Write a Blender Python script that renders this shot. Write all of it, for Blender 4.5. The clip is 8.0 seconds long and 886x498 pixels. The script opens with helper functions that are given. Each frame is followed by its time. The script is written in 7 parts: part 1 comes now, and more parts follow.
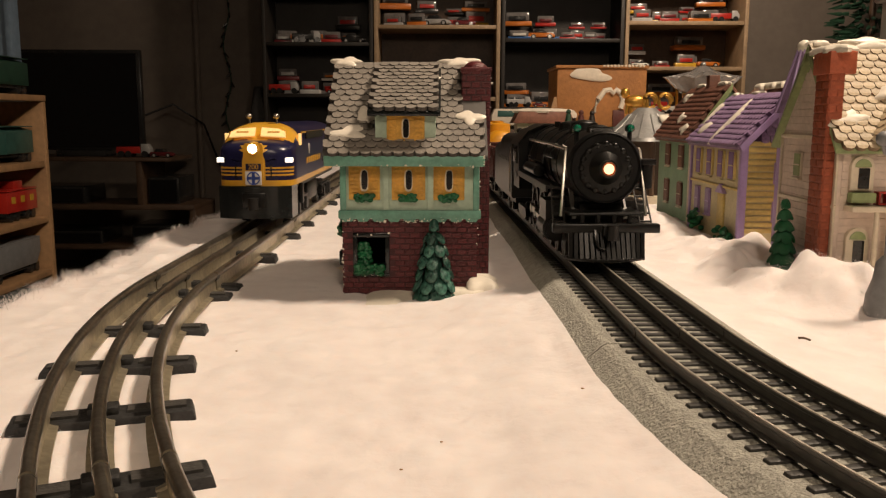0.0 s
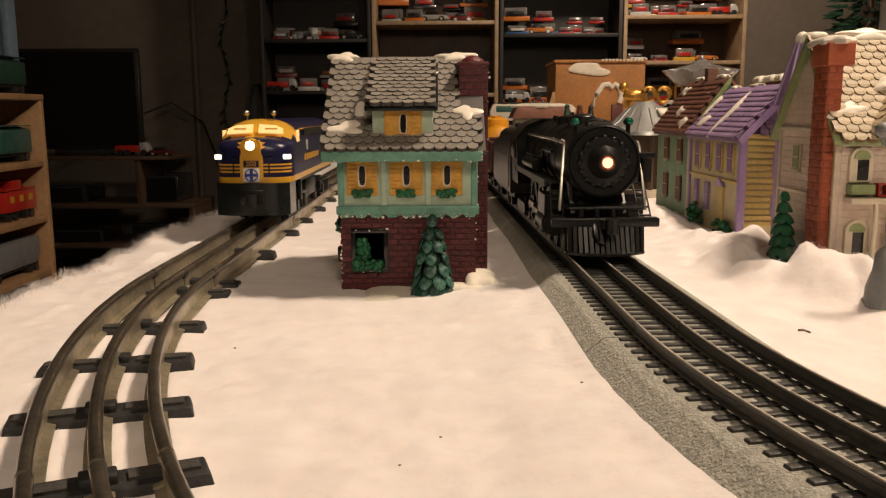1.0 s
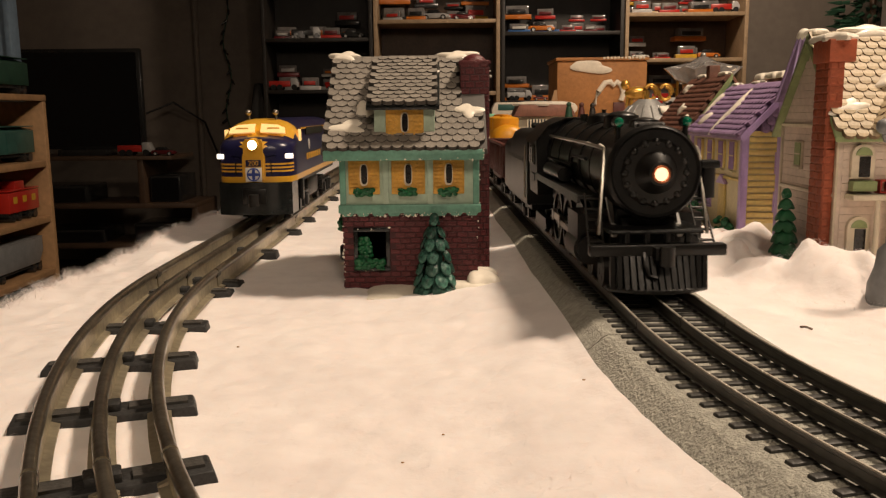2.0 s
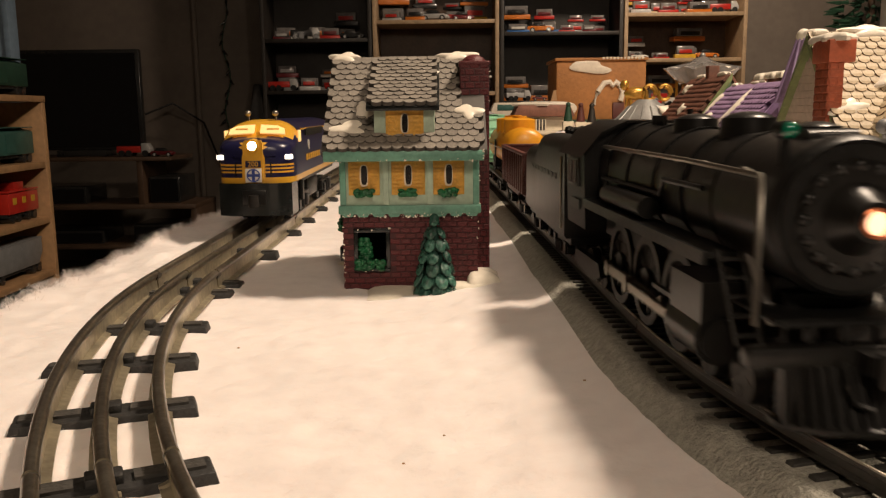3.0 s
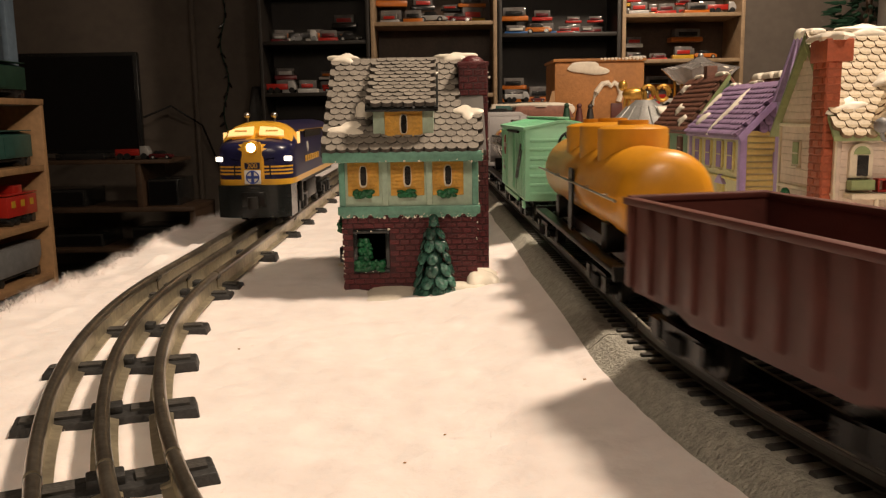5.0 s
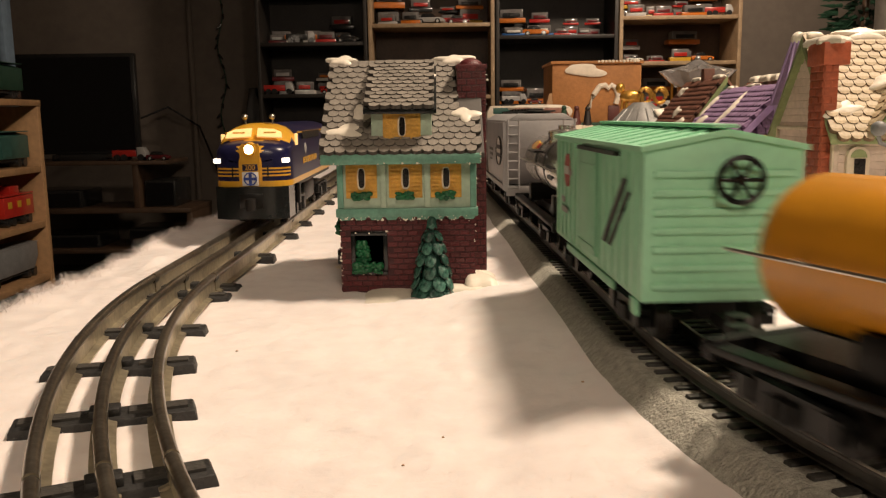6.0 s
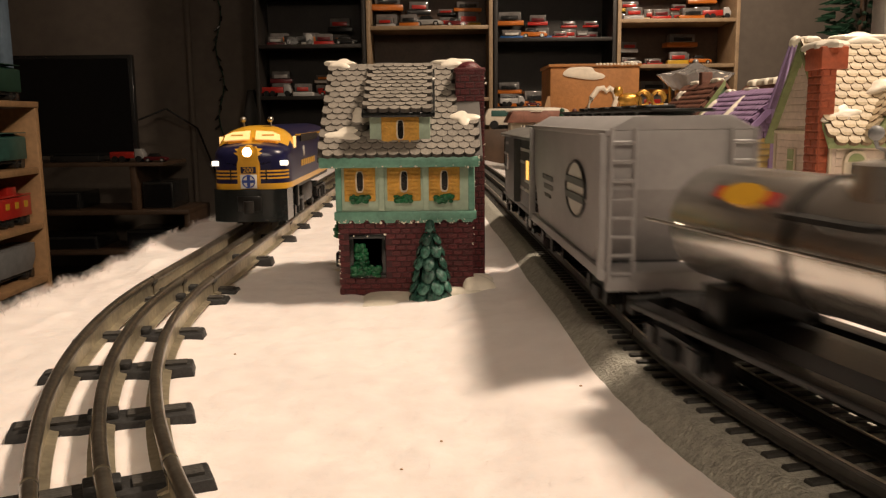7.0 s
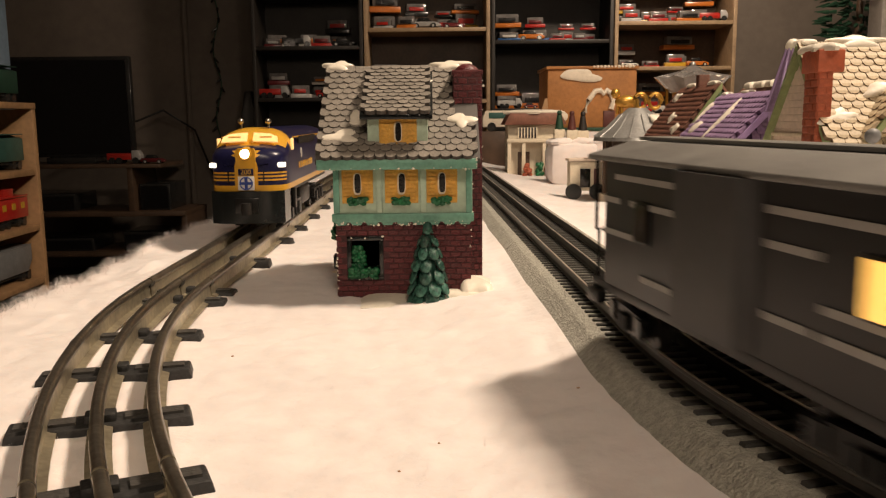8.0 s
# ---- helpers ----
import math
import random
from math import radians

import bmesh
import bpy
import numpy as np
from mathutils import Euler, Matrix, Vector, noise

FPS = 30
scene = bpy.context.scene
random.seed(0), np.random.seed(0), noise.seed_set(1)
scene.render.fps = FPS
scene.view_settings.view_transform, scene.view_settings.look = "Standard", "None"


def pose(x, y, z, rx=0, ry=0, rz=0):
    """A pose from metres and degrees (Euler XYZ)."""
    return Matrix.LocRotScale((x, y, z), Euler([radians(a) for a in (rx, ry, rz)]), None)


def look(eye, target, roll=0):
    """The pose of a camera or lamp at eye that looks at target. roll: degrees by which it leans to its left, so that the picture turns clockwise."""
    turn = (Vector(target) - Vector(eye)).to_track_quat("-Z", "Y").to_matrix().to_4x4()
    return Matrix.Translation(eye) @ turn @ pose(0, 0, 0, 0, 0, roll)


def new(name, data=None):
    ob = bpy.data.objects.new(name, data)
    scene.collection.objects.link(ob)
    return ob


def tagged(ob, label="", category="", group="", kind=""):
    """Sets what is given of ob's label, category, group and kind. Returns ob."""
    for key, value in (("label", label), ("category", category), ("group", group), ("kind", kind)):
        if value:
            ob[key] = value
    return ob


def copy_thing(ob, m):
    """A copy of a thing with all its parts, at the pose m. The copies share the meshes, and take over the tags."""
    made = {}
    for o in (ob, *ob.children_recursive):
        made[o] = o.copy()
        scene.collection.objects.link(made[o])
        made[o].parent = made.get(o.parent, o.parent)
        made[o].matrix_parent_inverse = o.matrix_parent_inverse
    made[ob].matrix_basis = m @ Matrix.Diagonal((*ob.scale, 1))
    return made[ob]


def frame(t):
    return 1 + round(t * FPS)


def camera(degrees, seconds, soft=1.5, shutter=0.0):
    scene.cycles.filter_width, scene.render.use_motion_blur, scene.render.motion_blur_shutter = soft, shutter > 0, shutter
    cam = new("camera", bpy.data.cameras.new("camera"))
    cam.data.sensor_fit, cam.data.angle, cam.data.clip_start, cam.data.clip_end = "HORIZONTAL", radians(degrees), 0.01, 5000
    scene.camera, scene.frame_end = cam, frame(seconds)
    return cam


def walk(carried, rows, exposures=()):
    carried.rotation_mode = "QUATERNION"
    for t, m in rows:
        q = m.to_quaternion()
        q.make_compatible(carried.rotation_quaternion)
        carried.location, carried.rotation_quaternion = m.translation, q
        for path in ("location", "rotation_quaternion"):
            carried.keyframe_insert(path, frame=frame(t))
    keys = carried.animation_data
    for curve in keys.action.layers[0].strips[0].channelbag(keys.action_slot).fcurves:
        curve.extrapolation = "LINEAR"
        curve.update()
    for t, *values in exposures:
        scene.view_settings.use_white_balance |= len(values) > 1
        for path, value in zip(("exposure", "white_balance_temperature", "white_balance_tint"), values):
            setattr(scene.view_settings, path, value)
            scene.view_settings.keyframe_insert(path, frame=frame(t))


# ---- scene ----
cam = camera(55.82, 8.0, soft=1.25, shutter=0.5)


def aim(x, y, z, yaw, pitch, roll):
    """A camera pose from a place and degrees of yaw (left), pitch (up) and roll."""
    return Matrix.Translation((x, y, z)) @ pose(0, 0, 0, 90 + pitch, 0, yaw) @ pose(0, 0, 0, 0, 0, roll)


PATH = [
    (0.0, -0.0008, -0.00105, 0.09468, -0.002, -8.96, 0.186),
    (0.5, -0.00069, -0.00093, 0.09423, -0.081, -9.0, 0.035),
    (1.0, 0.0, -0.0, 0.094, 0.0, -9.219, -0.286),
    (1.5, 0.00035, -0.00049, 0.09396, 0.175, -9.322, -0.521),
    (3.0, -0.00016, -0.00096, 0.09425, 0.132, -9.295, -0.644),
    (3.5, -0.00015, -0.00082, 0.09402, 0.136, -9.319, -0.712),
    (4.0, -0.00054, -0.00099, 0.09379, 0.104, -9.316, -0.757),
    (4.5, -0.00042, -0.00128, 0.09368, 0.124, -9.248, -0.872),
    (6.0, -0.00094, -0.0019, 0.09415, -0.154, -9.074, -0.751),
    (6.5, -0.00117, -0.00192, 0.09445, -0.24, -8.992, -0.648),
    (7.0, -0.00117, -0.00214, 0.09476, -0.308, -8.93, -0.629),
    (7.5, -0.00127, -0.00226, 0.0947, -0.412, -8.855, -0.625),
    (8.0, -0.00133, -0.00249, 0.09491, -0.5, -8.802, -0.548),
]
walk(cam, [(r[0], aim(*r[1:])) for r in PATH], exposures=[(0.0, 0.0), (1.6, 0.0), (3.0, 0.17), (8.0, 0.21)])

# ---- light: a dim basement room, warm lamps over the table ----
world = bpy.data.worlds.new("room_dark")
scene.world = world
world.use_nodes = True
world.node_tree.nodes["Background"].inputs[0].default_value = (0.55, 0.45, 0.36, 1)
world.node_tree.nodes["Background"].inputs[1].default_value = 0.01


def area_lamp(name, eye, target, size, power, colour):
    lamp = bpy.data.lights.new(name, "AREA")
    lamp.shape, lamp.size, lamp.energy, lamp.color = "DISK", size, power, colour
    ob = new(name, lamp)
    ob.matrix_world = look(eye, target)
    return ob


WARM = (1.0, 0.79, 0.595)
area_lamp("ceiling_lamp_light", (0.62, 0.54, 1.18), (0.10, 0.54, 0.0), 0.18, 20.0, WARM)
area_lamp("ceiling_lamp_light", (0.19, -1.15, 1.20), (0.12, 0.50, 0.05), 0.40, 10.0, WARM)
# Fill light added to brighten the bookcases; it belongs to no lamp.
area_lamp("shelf_fill_light", (1.25, 3.3, 1.58), (0.7, 4.8, 0.3), 0.3, 36.0, WARM)


# ---- materials ----
def mat(name, col, rough=0.6, metal=0.0, var=0.15, scale=60.0, bump=0.0, bscale=300.0, spec=0.5, emit=None, power=0.0, col2=None, coat=0.0, rand=0.0):
    """A procedural surface: two scales of colour variation, fine relief, and a shift from piece to piece."""
    m = bpy.data.materials.new(name)
    m.use_nodes = True
    nt = m.node_tree
    b = nt.nodes["Principled BSDF"]
    b.inputs["Roughness"].default_value = rough
    b.inputs["Metallic"].default_value = metal
    b.inputs["Specular IOR Level"].default_value = spec
    b.inputs["Coat Weight"].default_value = coat
    if emit:
        b.inputs["Emission Color"].default_value = (*emit, 1)
        b.inputs["Emission Strength"].default_value = power
    tc = nt.nodes.new("ShaderNodeTexCoord")

    def noise_tex(sc, detail):
        n = nt.nodes.new("ShaderNodeTexNoise")
        n.inputs["Scale"].default_value, n.inputs["Detail"].default_value = sc, detail
        nt.links.new(tc.outputs["Object"], n.inputs["Vector"])
        return n.outputs["Fac"]

    big, fine = noise_tex(scale, 3), noise_tex(scale * 6.3, 2)
    add = nt.nodes.new("ShaderNodeMath")
    add.operation = "MULTIPLY_ADD"
    add.inputs[1].default_value = 0.4
    nt.links.new(fine, add.inputs[0])
    half = nt.nodes.new("ShaderNodeMath")
    half.operation = "MULTIPLY"
    half.inputs[1].default_value = 0.6
    nt.links.new(big, half.inputs[0])
    nt.links.new(half.outputs[0], add.inputs[2])
    ramp = nt.nodes.new("ShaderNodeMapRange")
    ramp.inputs["From Min"].default_value, ramp.inputs["From Max"].default_value = 0.35, 0.65
    nt.links.new(add.outputs[0], ramp.inputs["Value"])
    mix = nt.nodes.new("ShaderNodeMix")
    mix.data_type = "RGBA"
    c2 = col2 or tuple(min(1, c * (1 + var)) for c in col)
    c1 = col if col2 else tuple(c * (1 - var) for c in col)
    mix.inputs["A"].default_value, mix.inputs["B"].default_value = (*c1, 1), (*c2, 1)
    nt.links.new(ramp.outputs[0], mix.inputs["Factor"])
    out = mix.outputs["Result"]
    if rand:
        info = nt.nodes.new("ShaderNodeObjectInfo")
        rr = nt.nodes.new("ShaderNodeMapRange")
        rr.inputs["To Min"].default_value, rr.inputs["To Max"].default_value = 1 - rand, 1 + rand
        nt.links.new(info.outputs["Random"], rr.inputs["Value"])
        hsv = nt.nodes.new("ShaderNodeHueSaturation")
        nt.links.new(rr.outputs[0], hsv.inputs["Value"])
        nt.links.new(out, hsv.inputs["Color"])
        out = hsv.outputs["Color"]
    nt.links.new(out, b.inputs["Base Color"])
    if bump:
        bn = nt.nodes.new("ShaderNodeBump")
        bn.inputs["Strength"].default_value, bn.inputs["Distance"].default_value = min(1.0, bump), 0.0012 * max(1.0, bump)
        nt.links.new(noise_tex(bscale, 4), bn.inputs["Height"])
        nt.links.new(bn.outputs[0], b.inputs["Normal"])
    return m


SNOW = mat("cotton_snow", (0.74, 0.675, 0.655), 0.95, scale=11, bump=0.45, bscale=150, spec=0.1, col2=(0.86, 0.80, 0.775))
SNOW_NODE = SNOW.node_tree.nodes["Principled BSDF"]
SNOW_NODE.inputs["Subsurface Weight"].default_value = 0.45
SNOW_NODE.inputs["Subsurface Radius"].default_value = (0.006, 0.005, 0.0045)
SNOW_NODE.inputs["Sheen Weight"].default_value = 0.3
BALLAST = mat("grey_ballast", (0.37, 0.36, 0.31), 0.9, var=0.26, scale=380, bump=1.0, bscale=900)
TIE_BLACK = mat("black_tie", (0.020, 0.020, 0.020), 0.55, var=0.4, scale=120, bump=0.4, bscale=500)
TIE_BROWN = mat("dark_tie", (0.050, 0.047, 0.043), 0.6, var=0.35, scale=150, bump=0.4, bscale=600)
RAIL_TUBE = mat("dull_tinplate", (0.56, 0.50, 0.36), 0.38, 0.7, scale=50, col2=(0.30, 0.26, 0.19), bump=0.15)
# Worn crown; the dark ceiling's reflection is put into its colour too.
RAIL_CROWN = mat("oxidised_crown_dark_reflection", (0.30, 0.27, 0.22), 0.28, 0.85, scale=60, col2=(0.15, 0.13, 0.105), bump=0.1)
TIE_GREY = mat("charcoal_tie", (0.042, 0.040, 0.036), 0.5, var=0.3, scale=150, bump=0.3, bscale=600)
RAIL_DARK = mat("dark_steel_rail", (0.070, 0.066, 0.058), 0.38, 0.5, var=0.2, scale=60)
RAIL_TOP = mat("worn_rail_head", (0.62, 0.57, 0.48), 0.34, 0.45, var=0.2, scale=50)


# ---- mesh helpers ----
def add_box(bm, lo, hi, mi=0):
    vs = [bm.verts.new((x, y, z)) for z in (lo[2], hi[2]) for y in (lo[1], hi[1]) for x in (lo[0], hi[0])]
    for q in ((0, 2, 3, 1), (4, 5, 7, 6), (0, 1, 5, 4), (1, 3, 7, 5), (3, 2, 6, 7), (2, 0, 4, 6)):
        bm.faces.new([vs[i] for i in q]).material_index = mi
    return vs


def box(lo, hi, bevel=0.0):
    bm = bmesh.new()
    add_box(bm, lo, hi)
    if bevel:
        bmesh.ops.bevel(bm, geom=bm.edges[:], offset=bevel, segments=2, affect="EDGES", profile=0.5)
    return bm


def add_cyl(bm, a, b, r, r2=None, n=16):
    """A rod or cone from a to b."""
    a, b = Vector(a), Vector(b)
    d = b - a
    m = Matrix.Translation((a + b) / 2) @ d.to_track_quat("Z", "Y").to_matrix().to_4x4()
    return bmesh.ops.create_cone(bm, cap_ends=True, segments=n, radius1=r, radius2=r if r2 is None else r2, depth=d.length, matrix=m)["verts"]


def cyl(a, b, r, r2=None, n=16):
    bm = bmesh.new()
    add_cyl(bm, a, b, r, r2, n)
    return bm


def add_ball(bm, c, r, squash=(1, 1, 1), u=12, v=8):
    return bmesh.ops.create_uvsphere(bm, u_segments=u, v_segments=v, radius=r, matrix=Matrix.Translation(c) @ Matrix.Diagonal((*squash, 1)))["verts"]


def add_prism(bm, pts, axis, lo, hi):
    """Extrude an outline of 2D points along an axis (0 x, 1 y, 2 z)."""
    def place(p, w):
        return {0: (w, p[0], p[1]), 1: (p[0], w, p[1]), 2: (p[0], p[1], w)}[axis]
    a, b = [bm.verts.new(place(p, lo)) for p in pts], [bm.verts.new(place(p, hi)) for p in pts]
    n = len(pts)
    bm.faces.new(a), bm.faces.new(b[::-1])
    for i in range(n):
        bm.faces.new((a[i], b[i], b[(i + 1) % n], a[(i + 1) % n]))


def prism(pts, axis, lo, hi, bevel=0.0):
    bm = bmesh.new()
    add_prism(bm, pts, axis, lo, hi)
    if bevel:
        bmesh.ops.bevel(bm, geom=bm.edges[:], offset=bevel, segments=2, affect="EDGES", profile=0.5)
    return bm


def add_sweep(bm, rings, closed=True, caps=True):
    """Skin a row of rings of equal length."""
    vs = [[bm.verts.new(p) for p in ring] for ring in rings]
    n = len(vs[0])
    for a, b in zip(vs, vs[1:]):
        for i in range(n if closed else n - 1):
            bm.faces.new((a[i], a[(i + 1) % n], b[(i + 1) % n], b[i]))
    if caps:
        bm.faces.new(vs[0][::-1]), bm.faces.new(vs[-1])


def add_tube(bm, pts, r, n=8):
    """A bent wire through points."""
    pts = [Vector(p) for p in pts]
    rings = []
    for i, p in enumerate(pts):
        d = (pts[min(i + 1, len(pts) - 1)] - pts[max(i - 1, 0)]).normalized()
        side = d.cross(Vector((0, 0, 1)) if abs(d.z) < 0.9 else Vector((1, 0, 0))).normalized()
        up = side.cross(d)
        rings.append([p + r * (math.cos(k * 2 * math.pi / n) * side + math.sin(k * 2 * math.pi / n) * up) for k in range(n)])
    add_sweep(bm, rings)


def tube(pts, r, n=8):
    bm = bmesh.new()
    add_tube(bm, pts, r, n)
    return bm


def mesh_of(name, bm, material, smooth=False):
    bmesh.ops.recalc_face_normals(bm, faces=bm.faces[:])
    me = bpy.data.meshes.new(name)
    bm.to_mesh(me)
    bm.free()
    for m in material if isinstance(material, (list, tuple)) else [material]:
        me.materials.append(m)
    if smooth:
        me.shade_smooth()
        me.set_sharp_from_angle(angle=radians(38))
    return me


def part(name, bm, material, parent, label="", smooth=True, at=None):
    ob = new(name, mesh_of(name, bm, material, smooth))
    ob.parent = parent
    if at is not None:
        ob.matrix_basis = at
    return tagged(ob, label)


def shared(name, me, parent, at):
    """One more piece on a mesh that others use too."""
    ob = new(name, me)
    ob.parent, ob.matrix_basis = parent, at
    return ob


def thing(name, label, category, at=None, group="", kind=""):
    ob = new(name)
    ob.empty_display_size = 0.02
    if at is not None:
        ob.matrix_basis = at
    return tagged(ob, label, category, group, kind)


def solid(name, bm, material, label, category, at=None, group="", kind="", smooth=True):
    ob = new(name, mesh_of(name, bm, material, smooth))
    if at is not None:
        ob.matrix_basis = at
    return tagged(ob, label, category, group, kind)


# ---- the lines of the two tracks ----
RJ, R_TURN, R_RAD, R_TOP = Vector((0.0843, 0.2898)), -0.0240, 0.496, 0.0205
LJ, L_TURN, L_RAD, L_TOP = Vector((-0.1383, 0.4361)), -0.0111, 0.608, 0.0129


def on_line(j, turn, rad, s):
    """Place and way of travel (towards the viewer) at s metres past the joint, where the bend to the right begins."""
    d, n = Vector((math.sin(turn), math.cos(turn))), Vector((math.cos(turn), -math.sin(turn)))
    if s <= 0:
        return j - d * s, -d
    a = s / rad
    return j + n * rad + rad * (-n * math.cos(a) - d * math.sin(a)), (n * math.sin(a) - d * math.cos(a))


def right_line(s):
    return on_line(RJ, R_TURN, R_RAD, s)


def left_line(s):
    return on_line(LJ, L_TURN, L_RAD, s)


def beside(line, s, off, z):
    """A point beside a line: off is to the viewer's right."""
    p, w = line(s)
    n = Vector((-w.y, w.x))
    return Vector((p.x + n.x * off, p.y + n.y * off, z))


def line_pose(line, s, z):
    p, w = line(s)
    return Matrix.Translation((p.x, p.y, z)) @ Matrix.Rotation(math.atan2(w.y, w.x), 4, "Z")


# ---- snow ----
def off_right(x, y):
    """Distance to the viewer's right of the right-hand track's middle."""
    v = Vector((x, y)) - RJ
    d, n = Vector((math.sin(R_TURN), math.cos(R_TURN))), Vector((math.cos(R_TURN), -math.sin(R_TURN)))
    if v.dot(d) >= 0:
        return v.dot(n)
    return R_RAD - (v - n * R_RAD).length


def bell(v, w):
    return math.exp(-(v / w) ** 2)


def snow_z(x, y):
    z = 0.0022 * noise.noise((x * 14, y * 14, 0.3)) + 0.0012 * noise.noise((x * 38, y * 38, 1.3)) + 0.0008 * noise.noise((x * 95, y * 95, 5.0)) + 0.0004 * noise.noise((x * 210, y * 210, 6.0))
    o = off_right(x, y)
    if abs(o) < 0.029:
        return -0.004
    edge = abs(o) + 0.0010 * noise.noise((x * 10, y * 10, 3.0))
    if edge < 0.040:
        z = z * max(0, (edge - 0.034) / 0.006) + 0.0140 - (edge - 0.028) * 0.8636 + (edge - 0.0340) * 0.55
    else:
        z += 0.0065 * bell(edge - 0.040, 0.035)
    if o > 0:
        lump = 0.6 + 0.8 * noise.noise((x * 18, y * 18, 7.0)) + 0.4 * noise.noise((x * 55, y * 55, 9.0))
        lump += 0.22 * noise.noise((x * 90, y * 90, 4.0))
        z += 0.025 * bell(x - 0.198, 0.030) * bell(y - 0.425, 0.026) * lump
        z += 0.016 * bell(x - 0.165, 0.020) * bell(y - 0.47, 0.045) * lump
        z += 0.013 * bell(x - 0.245, 0.03) * bell(y - 0.400, 0.022) * lump
        z += 0.024 * bell(x - 0.190, 0.035) * bell(y - 0.53, 0.05) * lump
        z += 0.020 * bell(x - 0.17, 0.03) * bell(y - 0.72, 0.10) * lump
    if x < -0.19:
        z += 0.004 * noise.noise((x * 30, y * 30, 2.0)) - 0.02 * max(0, (-0.222 - x) / 0.013)
    return z


def build_snow():
    x0, x1, y0, y1 = -0.238, 1.05, -0.25, 2.3
    xs = list(np.arange(x0, 0.36, 0.0026)) + list(np.arange(0.36, x1, 0.03))
    ys = list(np.arange(y0, 0.14, 0.008)) + list(np.arange(0.14, 0.62, 0.0026)) + list(np.arange(0.62, 1.0, 0.004)) + list(np.arange(1.0, y1, 0.02))
    verts = [(x, y, snow_z(x, y)) for y in ys for x in xs]
    w = len(xs)
    faces = [(j * w + i, j * w + i + 1, (j + 1) * w + i + 1, (j + 1) * w + i) for j in range(len(ys) - 1) for i in range(w - 1)]
    me = bpy.data.meshes.new("snow_blanket")
    me.from_pydata(verts, [], faces)
    me.materials.append(SNOW)
    me.shade_smooth()
    tagged(new("ground", me), "white cotton wool snow blanket over the table", "snow", kind="structure")


build_snow()


# ---- left-hand track: three tubular rails on black metal ties ----
def tube_rail_profile():
    pts = []
    for k in range(11):
        a = radians(-60 + 300 * k / 10)
        pts.append((0.0020 * math.cos(a), -0.0020 + 0.0020 * math.sin(a)))
    return pts + [(-0.0008, -0.0062), (-0.0010, -0.0095), (-0.0036, -0.0102), (-0.0036, -0.0108), (0.0036, -0.0108), (0.0036, -0.0102), (0.0010, -0.0095), (0.0008, -0.0062)]


def rail_on(line, off, z, s0, s1, profile, step=0.012):
    bm = bmesh.new()
    n = max(2, int(round((s1 - s0) / step)) + 1) if s1 > 0 else 2
    rings = []
    for i in range(n):
        s = s0 + (s1 - s0) * i / (n - 1)
        rings.append([beside(line, s, off + u, z + v) for u, v in profile])
    add_sweep(bm, rings)
    return bm


def build_tube_track():
    tie_bm = prism([(-0.0280, 0), (0.0280, 0), (0.0266, 0.0056), (-0.0266, 0.0056)], 0, -0.0062, 0.0062, 0.0008)
    tie = mesh_of("tie", tie_bm, TIE_BLACK, True)
    clip_bm = bmesh.new()
    add_box(clip_bm, (-0.0028, -0.0042, 0), (0.0028, 0.0042, 0.0022))
    clip = mesh_of("clip", clip_bm, TIE_BROWN)
    pad = mesh_of("insulator", box((-0.0034, -0.0046, 0), (0.0034, 0.0046, 0.0040), 0.0006), TIE_BLACK, True)
    spans = [(-1.30, -1.02, (-1.2, -1.1)), (-1.018, -0.765, (-0.95, -0.85)), (-0.763, -0.510, (-0.72, -0.63, -0.55)), (-0.508, -0.255, (-0.47, -0.38, -0.29)),
             (-0.253, -0.001, (-0.213, -0.115, -0.012)), (0.001, 0.254, (0.012, 0.083, 0.136, 0.191, 0.246)), (0.256, 0.40, (0.29, 0.345))]
    for s0, s1, ties in spans:
        t = thing("tubular_track_section", "three-rail tinplate train track on black metal ties, lying on the snow", "train track", group="tubular track sections")
        for off in (-0.0159, 0, 0.0159):
            rb = rail_on(left_line, off, L_TOP, s0, s1, tube_rail_profile())
            for f in rb.faces:
                f.material_index = 1 if f.calc_center_median().z > L_TOP - 0.0030 else 0
            part("rail", rb, [RAIL_TUBE, RAIL_CROWN], t)
            if s1 < 0.3:
                pin = bmesh.new()
                p, q = beside(left_line, s1 - 0.003, off, L_TOP - 0.0028), beside(left_line, s1 + 0.004, off, L_TOP - 0.0028)
                add_cyl(pin, p, q, 0.0022, n=10)
                part("pin", pin, RAIL_DARK, t, "dark track pin")
        for s in ties:
            m = line_pose(left_line, s, -0.0022)
            shared("tie", tie, t, m)
            for off in (-0.0159, 0.0159):
                for k in (-0.0046, 0.0046):
                    shared("clip", clip, t, m @ Matrix.Translation((0, off + k, 0.0043)))
            shared("insulator", pad, t, m @ Matrix.Translation((0, 0, 0.0040)))


# ---- right-hand track: moulded grey roadbed with close dark ties ----
T_RAIL = [(-0.0007, 0), (0.0007, 0), (0.0007, -0.0008), (0.0003, -0.0012), (0.0003, -0.0032), (0.0013, -0.0037), (0.0013, -0.0042), (-0.0013, -0.0042), (-0.0013, -0.0037), (-0.0003, -0.0032), (-0.0003, -0.0012), (-0.0007, -0.0008)]
ROADBED = [(-0.050, -0.005), (-0.0280, 0.0140), (-0.0265, 0.0148), (0.0265, 0.0148), (0.0280, 0.0140), (0.050, -0.005)]


